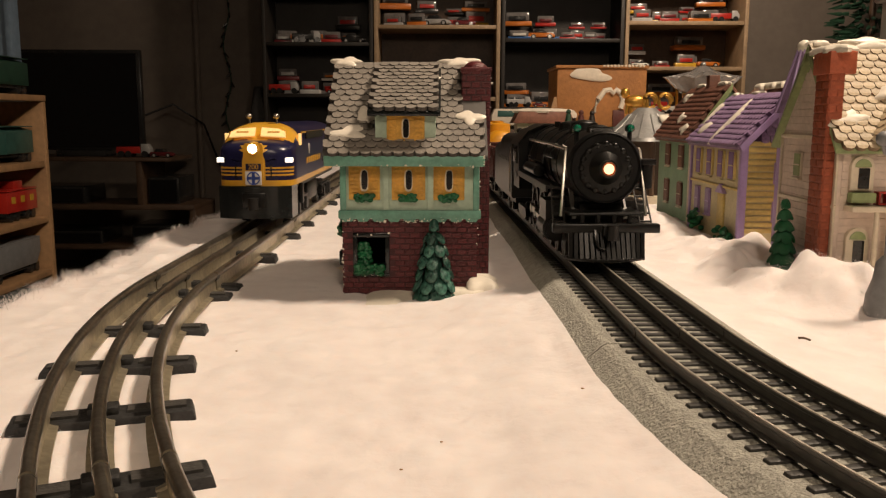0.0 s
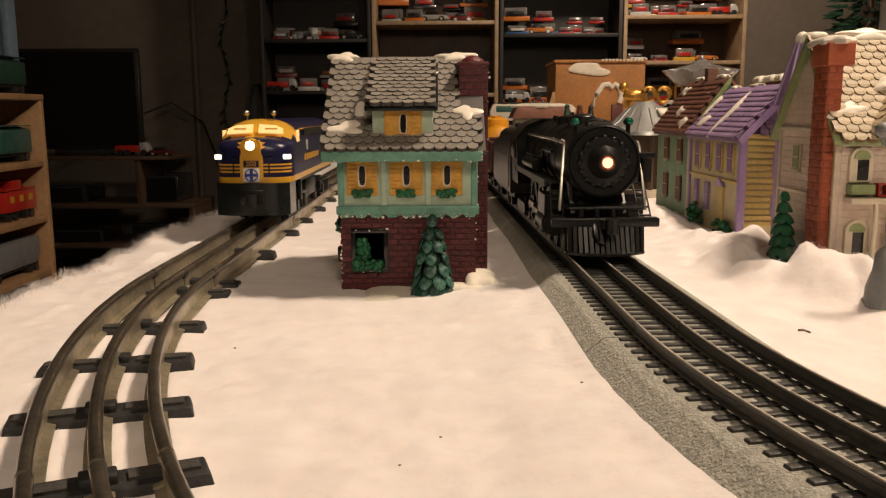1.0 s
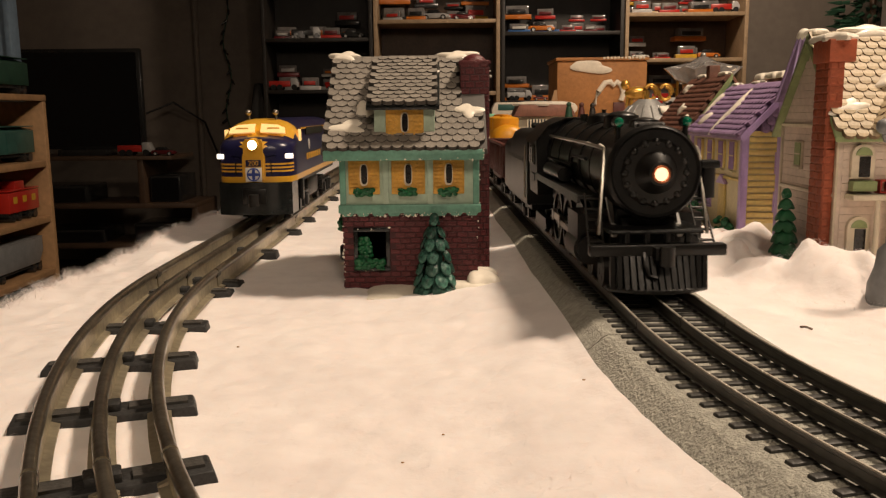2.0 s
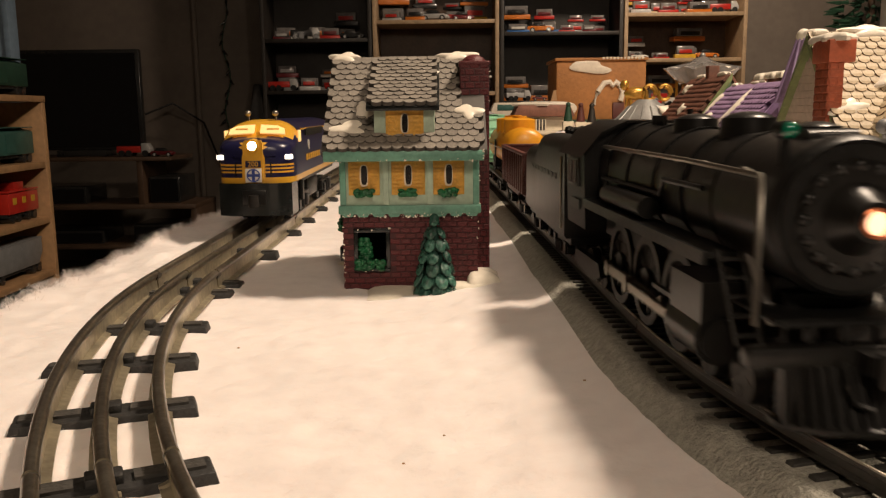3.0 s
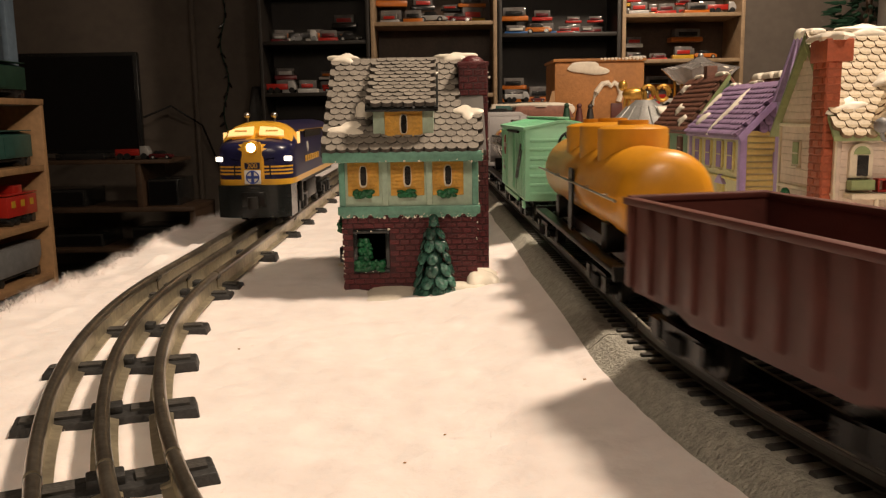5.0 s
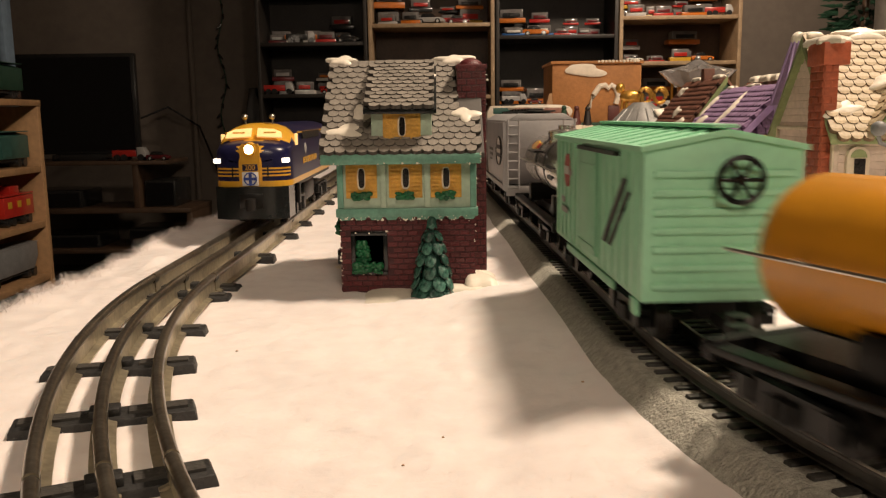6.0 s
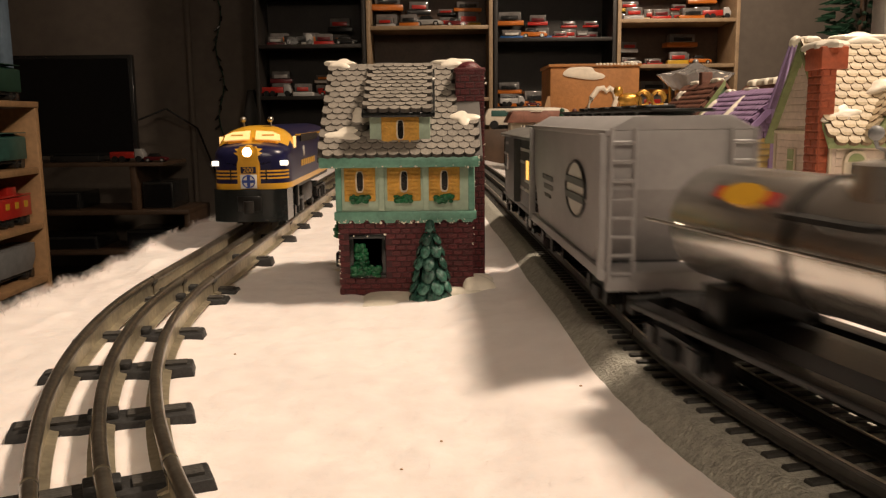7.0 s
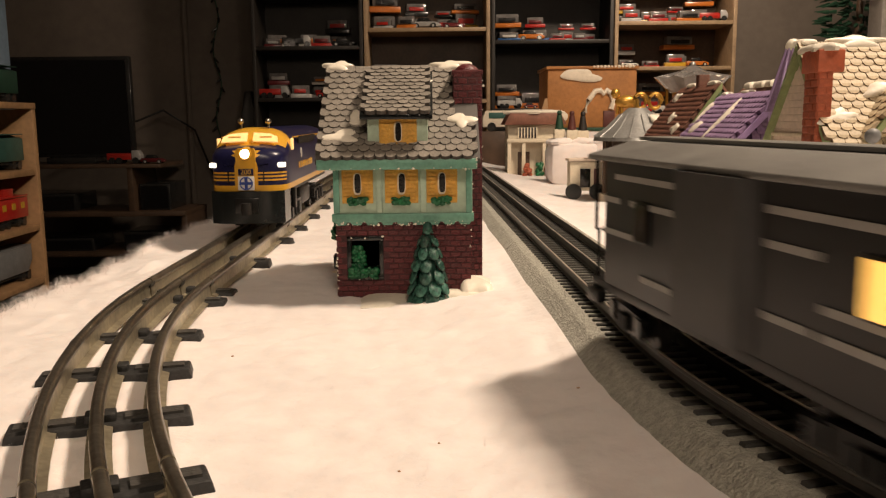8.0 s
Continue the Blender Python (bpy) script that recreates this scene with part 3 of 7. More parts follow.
    paint_chips(h, [((ux0, y0 - 0.0034, 0.0402), (ux1, y0 - 0.0034, 0.0402), 46), ((ux0, y0 - 0.0038, 0.0416), (ux1, y0 - 0.0038, 0.0416), 16), ((-0.062, 0.4280, 0.0702), (0.020, 0.4280, 0.0702), 14), ((0.0204, 0.4280, 0.0702), (0.0204, 0.4280, 0.0752), 7),
                    ((x0, y0 - 0.0008, 0.0), (x0, y0 - 0.0008, 0.043), 18), ((x1, y0 - 0.0008, 0.0), (x1, y0 - 0.0008, 0.043), 9), ((ux1, y0 - 0.0018, 0.045), (ux1, y0 - 0.0018, 0.074), 7), ((wx0 - 0.002, y0 - 0.0015, wz0 - 0.002), (wx1 + 0.002, y0 - 0.0015, wz0 - 0.002), 5),
                    ((wx0 - 0.002, y0 - 0.0015, wz1 + 0.002), (wx1 + 0.002, y0 - 0.0015, wz1 + 0.002), 5), ((-0.0625, e0[0] - 0.0005, e0[1]), (0.0215, e0[0] - 0.0005, e0[1]), 12), ((0.0252, 0.4638, 0.05), (0.0252, 0.4638, 0.12), 10)], 71)
    # green wreath and shutter edge on the left side wall
    leaf_clump("wreath", h, (x0 - 0.0016, 0.449, 0.037), 0.0012, 0.003, 0.006, 24, 0.0015, LEAF, 8, "green garland on the side wall")
    part("side_lamp", box((x0 - 0.0030, 0.446, 0.0150), (x0, 0.452, 0.0230), 0.0008), BLACK_GLOSS, h, "black side window box")


build_house()
petal_tree("fir_tree", "glossy dark green moulded fir in front of the brick house", (-0.0055, 0.4300, -0.001), 0.0425, 0.0110, 11)


# ---- the row of houses along the right-hand track ----
def gable_house(name, label, x0, x1, y0, y1, z_eave, z_ridge, walls, roofs, shingles, ridge_x=None, over=0.004):
    """A house whose ridge runs along the track; its long face looks at the track."""
    h = thing(name, label, "village house")
    rx = ridge_x or (x0 + x1) / 2
    part("wall", box((x0, y0, -0.002), (x1, y1, z_eave), 0.0006), walls, h)
    part("gable", prism([(x0 + 0.0005, z_eave), (x1 - 0.0005, z_eave), (rx, z_ridge - 0.004)], 1, y0 + 0.0005, y1 - 0.0005), walls, h)
    k = (z_ridge - z_eave) / (rx - x0)
    a, b = (x0 - over, z_eave - over * k + 0.002), (2 * rx - x0 + over, z_eave - over * k + 0.002)
    roof = part("roof", prism([a, (rx, z_ridge), b, (b[0], b[1] - 0.0028), (rx, z_ridge - 0.0034), (a[0], a[1] - 0.0028)], 1, y0 - over, y1 + over * 0.5, 0.0004), roofs, h)
    slope = Vector((rx - a[0], 0, z_ridge - a[1]))
    lay_shingles(roof, shingles, (a[0], y1 + over * 0.5, a[1]), (0, -1, 0), slope, y1 - y0 + over * 1.5, slope.length, 0.0062, 0.0052, int(x0 * 1e5))
    return h, roof, a, (rx, z_ridge)


def side_window(h, x, y, z0, z1, w, frame_mt, pane_mt, shutter_mt=None):
    """A window on a face that looks to the left."""
    fr = part("window", box((x - 0.0012, y - w / 2 - 0.001, z0 - 0.001), (x, y + w / 2 + 0.001, z1 + 0.001), 0.0003), frame_mt, h)
    part("pane", box((x - 0.0017, y - w / 2, z0), (x - 0.0012, y + w / 2, z1)), pane_mt, fr)
    part("glazing_bar", box((x - 0.0021, y - w / 2, (z0 + z1) / 2 - 0.0004), (x - 0.0017, y + w / 2, (z0 + z1) / 2 + 0.0004)), frame_mt, fr)
    part("sill", box((x - 0.0024, y - w / 2 - 0.0015, z0 - 0.0022), (x, y + w / 2 + 0.0015, z0 - 0.001)), frame_mt, fr)
    if shutter_mt:
        for s in (-1, 1):
            part("shutter", box((x - 0.0016, y + s * (w / 2 + 0.0022) - 0.0012, z0), (x, y + s * (w / 2 + 0.0022) + 0.0012, z1), 0.0003), shutter_mt, fr)


def front_window(h, x, y, z0, z1, w, frame_mt, pane_mt):
    """A window on a face that looks at the viewer."""
    fr = part("window", box((x - w / 2 - 0.0012, y - 0.0012, z0 - 0.0012), (x + w / 2 + 0.0012, y, z1 + 0.0012), 0.0003), frame_mt, h)
    part("pane", box((x - w / 2, y - 0.0017, z0), (x + w / 2, y - 0.0012, z1)), pane_mt, fr)
    part("glazing_bar", box((x - w / 2, y - 0.0021, (z0 + z1) / 2 - 0.0004), (x + w / 2, y - 0.0017, (z0 + z1) / 2 + 0.0004)), frame_mt, fr)


def build_purple_house():
    me = shingle_mesh("shingle", 0.0062, 0.0086, 0.0030, PURPLE, edge=PURPLE_SHADE)
    x0, y0, y1 = 0.2140, 0.602, 0.724
    h, roof, a, r = gable_house("yellow_house", "ceramic house with pale yellow siding, lilac trim and purple shingle roof", x0, 0.2830, y0, y1, 0.0770, 0.1135, YELLOW_PALE, PURPLE, me, ridge_x=0.2485)
    for k in range(15):
        z = 0.012 + k * 0.0045
        part("siding_board", box((x0 + 0.003, y0 - 0.0014, z), (0.2830, y0, z + 0.0033), 0.0004), YELLOW_WALL, h)
    gable = part("gable_shingles", prism([(x0 + 0.002, 0.0772), (0.2810, 0.0772), (0.2485, 0.1085)], 1, y0 - 0.0012, y0 + 0.0002), PURPLE_SHADE, h, "purple scale shingles on the gable")
    lay_shingles(gable, me, (x0 + 0.002, y0 - 0.0012, 0.0785), (1, 0, 0), (0, 0, 1), 0.065, 0.030, 0.0062, 0.0056, 91, lambda u, v: abs(u - 0.0325) > 0.029 * (1 - v / 0.029) - 0.001)
    part("corner_post", box((x0 - 0.0016, y0 - 0.0022, 0), (x0 + 0.0036, y0 + 0.003, 0.0770), 0.0006), LILAC, h, "lilac corner post")
    part("corner_post", box((x0 - 0.0016, y1 - 0.003, 0), (x0 + 0.0036, y1 + 0.001, 0.0770), 0.0006), LILAC, h, "lilac corner post")
    part("eave_band", box((x0 - 0.0030, y0 + 0.003, 0.0735), (x0, y1 - 0.003, 0.0770), 0.0005), LILAC, h, "lilac eave band")
    part("floor_band", box((x0 - 0.0016, y0 + 0.003, 0.0420), (x0, y1 - 0.003, 0.0440), 0.0004), YELLOW_WALL, h)
    for y in (0.622, 0.647, 0.674, 0.702):
        side_window(h, x0, y, 0.050, 0.070, 0.010, YELLOW_PALE, PURPLE_PANE, YELLOW_WALL)
    for y in (0.674, 0.702):
        side_window(h, x0, y, 0.019, 0.038, 0.010, LILAC, PURPLE_PANE)
    door = part("door", box((x0 - 0.0018, 0.634, 0.008), (x0, 0.648, 0.038), 0.0004), YELLOW_WALL, h, "yellow front door")
    part("door_frame", prism([(0.631, 0.038), (0.651, 0.038), (0.641, 0.045)], 0, x0 - 0.003, x0), LILAC, door)
    for z0 in (0.049, 0.021):
        front_window(h, 0.2405, y0 - 0.0014, z0, z0 + 0.013, 0.006, LILAC, DARK_PANE)
    rake = bmesh.new()
    add_prism(rake, [(a[0], a[1]), (r[0], r[1] + 0.001), (r[0], r[1] - 0.005), (a[0] + 0.002, a[1] - 0.004)], 1, y0 - 0.0055, y0 - 0.0040)
    part("rake_board", rake, LILAC, h, "lilac rake board")
    sl = Vector((r[0] - a[0], 0, r[1] - a[1])).normalized()
    for i, (y, f, ru, rv) in enumerate(((0.66, 0.45, 0.0045, 0.020), (0.705, 0.25, 0.009, 0.007), (0.72, 0.6, 0.004, 0.012))):
        snow_blob("snow_patch", h, (a[0] + (r[0] - a[0]) * f - 0.001, y, a[1] + (r[1] - a[1]) * f + 0.001), (0, 1, 0), sl, ru, rv, 0.0030, 20 + i, lobes=3)
    for y, ry in ((0.61, 0.010), (0.67, 0.012), (0.72, 0.010)):
        snow_blob("snow_patch", h, (r[0], y, r[1] - 0.0003), (0, 1, 0), (1, 0, 0), ry, 0.0030, 0.0026, int(y * 1000))
    leaf_clump("shrub", h, (x0 - 0.006, 0.69, 0.012), 0.004, 0.008, 0.007, 34, 0.0024, LEAF, 31, "green painted shrub")
    leaf_clump("shrub", h, (x0 - 0.006, 0.617, 0.009), 0.004, 0.008, 0.005, 30, 0.0024, LEAF, 32, "green painted shrub")
    part("step", box((0.247, y0 - 0.012, 0.004), (0.262, y0 - 0.0014, 0.008), 0.0005), RED_TRIM, h, "red brick doorstep")


def build_green_house():
    me = shingle_mesh("shingle", 0.0062, 0.0086, 0.0030, BROWN_ROOF, edge=BROWN_SHADE)
    x0, y0, y1 = 0.2180, 0.742, 0.852
    h, roof, a, r = gable_house("green_house", "ceramic house with green walls and brown shingle roof", x0, 0.2840, y0, y1, 0.0790, 0.1240, GREEN_WALL, BROWN_ROOF, me, ridge_x=0.2500)
    for y in (0.770, 0.815):
        side_window(h, x0, y, 0.050, 0.070, 0.009, CREAM_TRIM, BROWN_ROOF, BROWN_ROOF)
        side_window(h, x0, y, 0.015, 0.036, 0.009, CREAM_TRIM, BROWN_ROOF, BROWN_ROOF)
    part("corner_post", box((x0 - 0.0012, y0 - 0.0012, 0), (x0 + 0.003, y0 + 0.003, 0.0770), 0.0006), CREAM, h)
    rake = bmesh.new()
    add_prism(rake, [(a[0], a[1]), (r[0], r[1] + 0.001), (r[0], r[1] - 0.005), (a[0] + 0.002, a[1] - 0.004)], 1, y0 - 0.0055, y0 - 0.0040)
    part("rake_board", rake, SAGE, h)
    sl = Vector((r[0] - a[0], 0, r[1] - a[1])).normalized()
    for i, (y, f) in enumerate(((0.80, 0.35), (0.765, 0.16), (0.835, 0.75))):
        snow_blob("snow_patch", h, (a[0] + (r[0] - a[0]) * f - 0.001, y, a[1] + (r[1] - a[1]) * f + 0.001), (0, 1, 0), sl, 0.010, 0.006, 0.0030, 40 + i, lobes=4)
    part("chimney", box((0.246, 0.79, 0.110), (0.256, 0.80, 0.134), 0.0008), BROWN_ROOF, h, "dark brown chimney")
    for y in (0.76, 0.82):
        snow_blob("snow_patch", h, (r[0], y, r[1]), (0, 1, 0), (1, 0, 0), 0.012, 0.0035, 0.003, int(y * 1000))


def build_cream_house():
    """Cream house whose gable end, with a tall terracotta chimney, looks at the track."""
    h = thing("cream_house", "large cream ceramic house with terracotta chimney, arched windows and snowy roof", "village house")
    x0, x1, y0, y1, ze, zr = 0.2116, 0.3500, 0.4500, 0.5260, 0.0850, 0.1360
    ym = (y0 + y1) / 2
    part("wall", box((x0, y0, -0.002), (x1, y1, ze), 0.0006), CREAM, h, "cream wall of narrow boards")
    part("gable", prism([(y0, ze), (y1, ze), (ym, zr - 0.004)], 0, x0 + 0.0004, x1), CREAM, h)
    for k in range(26):
        z = 0.012 + k * 0.0042
        half = (y1 - y0) / 2 if z < ze else (y1 - y0) / 2 * (zr - 0.006 - z) / (zr - 0.006 - ze)
        if half > 0.004:
            part("siding_board", box((x0 - 0.0004, ym - half, z), (x0 + 0.0003, ym + half, z + 0.0040), 0.0002), CREAM, h, smooth=False)
        if z < ze - 0.004:
            part("siding_board", box((x0 + 0.002, y0 - 0.0004, z), (x1, y0 + 0.0003, z + 0.0040), 0.0002), CREAM, h, smooth=False)
    over = 0.006
    k = (zr - ze) / (ym - y0)
    a = (y0 - over, ze - over * k + 0.002)
    b = (y1 + over, a[1])
    roof = part("roof", prism([a, (ym, zr), b, (b[0], b[1] - 0.003), (ym, zr - 0.004), (a[0], a[1] - 0.003)], 0, x0 - 0.005, x1 + 0.004, 0.0005), SAGE, h, "steep roof of beige shingles with sage green edges")
    me = shingle_mesh("shingle", 0.0066, 0.0088, 0.0026, BEIGE_SHINGLE, edge=BEIGE_SHADE)
    slope = Vector((0, ym - a[0], zr - a[1]))
    lay_shingles(roof, me, (x0 - 0.005, *a), (1, 0, 0), slope, x1 - x0 + 0.009, slope.length, 0.0066, 0.0050, 77)
    # cross gable over the front
    cx, cw = 0.2540, 0.0220
    part("cross_gable", prism([(cx - cw, 0.086), (cx + cw, 0.086), (cx, 0.114)], 1, y0 - 0.006, ym - 0.010), CREAM, h)
    cr = part("cross_roof", prism([(cx - cw - 0.005, 0.082), (cx, 0.1165), (cx + cw + 0.005, 0.082), (cx + cw + 0.003, 0.079), (cx, 0.1125), (cx - cw - 0.003, 0.079)], 1, y0 - 0.010, ym - 0.008, 0.0004), SAGE, h, "cross gable roof of beige shingles")
    lay_shingles(cr, me, (cx - cw - 0.005, ym - 0.008, 0.082), (0, -1, 0), (cw + 0.005, 0, 0.0345), ym - y0 + 0.002, 0.043, 0.0066, 0.0050, 78)
    # chimney
    ch = part("chimney", box((x0 - 0.0065, 0.4530, -0.002), (x0 + 0.0015, 0.4700, 0.1300), 0.0005), TERRA, h, "tall terracotta brick chimney with snow on top")
    lay_bricks(ch, (x0 - 0.0065, 0.4700, 0.001), (0, -1, 0), 0.0170, 0.126, 0.0085, 0.0042, seed=9, depth=0.0006, mt=TERRA)
    lay_bricks(ch, (x0 - 0.0065, 0.4530, 0.001), (1, 0, 0), 0.0080, 0.126, 0.0080, 0.0042, seed=10, depth=0.0006, mt=TERRA)
    part("rim", box((x0 - 0.0080, 0.4510, 0.1180), (x0 + 0.0065, 0.4720, 0.1300), 0.0008), TERRA, ch)
    snow_blob("snow_cap", ch, (x0 - 0.0010, 0.4615, 0.1300), (1, 0, 0), (0, 1, 0), 0.0085, 0.0130, 0.0038, 50)
    up = slope.normalized()
    snow_blob("snow_patch", h, (x0 + 0.005, y0 + 0.004, 0.0945), (1, 0, 0.1), up, 0.0090, 0.0050, 0.0014, 51)
    snow_blob("snow_patch", h, (x0 + 0.030, ym - 0.001, zr - 0.0003), (1, 0, 0), up, 0.0160, 0.0045, 0.0030, 52)
    snow_blob("snow_patch", h, (0.247, y0 + 0.012, 0.1090), (1, 0, 0.3), up, 0.0110, 0.0060, 0.0024, 53)
    snow_blob("snow_patch", h, (x0 + 0.001, ym, zr - 0.0003), (1, 0, 0), (0, 1, 0), 0.0060, 0.0040, 0.0028, 54)
    # arched windows, balconies and porch on the front
    for wx in (0.2235, 0.2480, 0.2720):
        for z0, z1 in ((0.0565, 0.0690), (0.0165, 0.0300)):
            arch = [(wx - 0.0062, z0), (wx + 0.0062, z0)] + [(wx + 0.0062 * math.cos(radians(q)), z1 + 0.0062 * math.sin(radians(q))) for q in range(0, 181, 20)]
            w = part("arched_window", prism(arch, 1, y0 - 0.0030, y0, 0.0003), CREAM_TRIM, h, "white arched window frame")
            fan = [(wx + 0.0044 * math.cos(radians(q)), z1 + 0.0044 * math.sin(radians(q))) for q in range(0, 181, 20)]
            part("fanlight", prism(fan, 1, y0 - 0.0036, y0 - 0.0030), SAGE, w, "green fanlight")
            part("pane", box((wx - 0.0022, y0 - 0.0036, z0 + 0.001), (wx + 0.0036, y0 - 0.0030, z1 - 0.0006)), DARK_PANE, w, "dark pane")
        part("window_box", box((wx - 0.0065, y0 - 0.0070, 0.0500), (wx + 0.0065, y0 - 0.0008, 0.0555), 0.0006), SAGE, h, "sage green window box")
    part("balcony", box((x0 + 0.004, y0 - 0.0110, 0.0455), (x1, y0 - 0.0008, 0.0485), 0.0005), CREAM_TRIM, h, "white balcony ledge")
    for wx in (0.2300, 0.2385, 0.2600, 0.2850):
        part("porch_column", cyl((wx, y0 - 0.0085, 0.016), (wx, y0 - 0.0085, 0.0455), 0.0016, 0.0013, 10), CREAM_TRIM, h)
    part("porch_base", box((x0 + 0.004, y0 - 0.0130, -0.002), (x1, y0 - 0.0008, 0.0165), 0.0006), CREAM_TRIM, h, "white porch base with red outlined panels")
    for z0, dy, xs in ((0.0060, 0.0130, (0.2255, 0.2345, 0.2540, 0.2620)), (0.0490, 0.0060, (0.2345, 0.2600))):
        for wx in xs:
            bm = bmesh.new()
            for lo, hi in (((-0.003, 0), (0.003, 0.0008)), ((-0.003, 0.0062), (0.003, 0.007)), ((-0.003, 0.0008), (-0.0022, 0.0062)), ((0.0022, 0.0008), (0.003, 0.0062))):
                add_box(bm, (wx + lo[0], y0 - dy - 0.0006, z0 + lo[1]), (wx + hi[0], y0 - dy + 0.0002 if dy > 0.01 else y0 - 0.0008, z0 + hi[1]))
            part("red_panel", bm, RED_TRIM, h, "red panel outline", smooth=False)
    for z in (0.0460, 0.0830):
        part("belt", box((x0 - 0.0016, y0 - 0.0012, z), (x0, y1, z + 0.0022), 0.0004), CREAM_TRIM, h)
    for y in (y0 + 0.001, y1 - 0.001):
        part("corner_board", box((x0 - 0.0014, y - 0.0014, 0.0), (x0, y + 0.0014, 0.0828), 0.0003), CREAM_TRIM, h)
    side_window(h, x0 - 0.0004, 0.4990, 0.0610, 0.0740, 0.0080, CREAM_TRIM, SAGE)


build_purple_house()
build_green_house()
build_cream_house()
petal_tree("fir_tree", "slim bright green moulded fir against the cream house", (0.2010, 0.4900, 0.003), 0.0450, 0.0066, 12, LEAF)


# ---- paints of the trains ----
YELLOW = mat("engine_yellow", (0.60, 0.32, 0.025), 0.30, var=0.08, coat=0.3)
NAVY = mat("engine_navy", (0.010, 0.010, 0.042), 0.28, var=0.15, spec=0.35)
BLACK = mat("engine_black", (0.007, 0.007, 0.0068), 0.38, var=0.3, scale=90, bump=0.15, bscale=500, spec=0.24)
BLACK_SATIN = mat("boiler_black", (0.008, 0.0076, 0.007), 0.33, var=0.35, scale=60, bump=0.1, spec=0.38)
GREY_BLACK = mat("tender_black", (0.010, 0.010, 0.009), 0.40, var=0.25, scale=70, bump=0.2)
STEEL = mat("bright_wire", (0.55, 0.52, 0.46), 0.28, 1.0, var=0.1)
WHEEL = mat("wheel_steel", (0.028, 0.026, 0.024), 0.42, 0.5, var=0.2)
TREAD = mat("wheel_tread", (0.28, 0.25, 0.21), 0.34, 0.9, var=0.1)
GREEN_JEWEL = mat("green_jewel", (0.0, 0.13, 0.07), 0.1, coat=0.8)
LAMP_ON = mat("lit_headlamp", (0.9, 0.8, 0.6), 0.3, emit=(1.0, 0.72, 0.42), power=7.0)
LAMP_STEAM = mat("lit_steam_headlamp", (0.9, 0.6, 0.4), 0.3, emit=(1.0, 0.56, 0.32), power=1.7)
COPPER = mat("copper_rim", (0.50, 0.16, 0.07), 0.3, 0.8)
WINDOW_ON = mat("lit_cab_window", (0.8, 0.6, 0.3), 0.3, emit=(1.0, 0.55, 0.18), power=0.65)
MARKER_ON = mat("lit_number_board", (0.9, 0.88, 0.8), 0.3, emit=(1.0, 0.86, 0.68), power=1.6)
AMBER_ON = mat("lit_caboose_window", (0.8, 0.5, 0.2), 0.3, emit=(1.0, 0.52, 0.10), power=1.15)
WHITE = mat("white_marking", (0.62, 0.60, 0.55), 0.5, var=0.08)
GREY_MARK = mat("grey_marking", (0.34, 0.33, 0.31), 0.5, var=0.1)
GREY_LETTER = mat("faded_lettering", (0.10, 0.10, 0.092), 0.55)
BLUE = mat("blue_marking", (0.02, 0.05, 0.25), 0.4)
OXIDE = mat("oxide_red", (0.095, 0.026, 0.020), 0.5, var=0.2, scale=70, bump=0.2)
ORANGE = mat("tank_orange", (0.62, 0.27, 0.012), 0.38, var=0.08, scale=50, coat=0.15)
MINT_CAR = mat("boxcar_mint", (0.33, 0.68, 0.45), 0.45, var=0.07, scale=50)
MINT_DOOR = mat("boxcar_door", (0.29, 0.62, 0.40), 0.45, var=0.07)
SILVER = mat("tank_silver", (0.62, 0.59, 0.55), 0.24, 0.9, var=0.08, bump=0.05)
HOPPER = mat("hopper_grey", (0.33, 0.32, 0.32), 0.5, var=0.08, scale=50)
CABOOSE = mat("caboose_black", (0.018, 0.018, 0.018), 0.5, var=0.2)
CABOOSE_ROOF = mat("caboose_roof", (0.17, 0.165, 0.155), 0.42, var=0.2)
CABOOSE_GREY = mat("caboose_grey", (0.036, 0.036, 0.036), 0.5, var=0.2)
PINK_PANE = mat("pink_pane", (0.42, 0.30, 0.30), 0.3)


def lettering(name, text, size, mt, parent, at, label=""):
    cu = bpy.data.curves.new(name, "FONT")
    cu.body, cu.size, cu.align_x, cu.align_y, cu.extrude = text, size, "CENTER", "CENTER", 0.0001
    tmp = new("tmp", cu)
    me = bpy.data.meshes.new_from_object(tmp)
    bpy.data.objects.remove(tmp)
    me.materials.clear()
    me.materials.append(mt)
    ob = new(name, me)
    ob.parent, ob.matrix_basis = parent, at
    return tagged(ob, label)


def wheel_set_mesh(r, half, mt=None):
    bm = bmesh.new()
    add_cyl(bm, (0, -half - 0.003, 0), (0, half + 0.003, 0), 0.0012, n=8)
    for s in (-1, 1):
        add_cyl(bm, (0, s * half, 0), (0, s * (half + 0.0035), 0), r, n=20)
        add_cyl(bm, (0, s * half, 0), (0, s * (half - 0.0010), 0), r * 1.12, n=20)
        for k in range(4):
            a = k * math.pi / 2
            add_box(bm, (r * 0.55 * math.cos(a) - 0.0012, s * (half + 0.0034) - 0.0003, r * 0.55 * math.sin(a) - 0.0012), (r * 0.55 * math.cos(a) + 0.0012, s * (half + 0.0034) + 0.0005, r * 0.55 * math.sin(a) + 0.0012))
    return mesh_of("wheel_set", bm, mt or WHEEL, True)


CAR_WHEELS = wheel_set_mesh(0.0068, 0.0140)
SPINNERS, SWIVELS, TRAIN = [], [], []


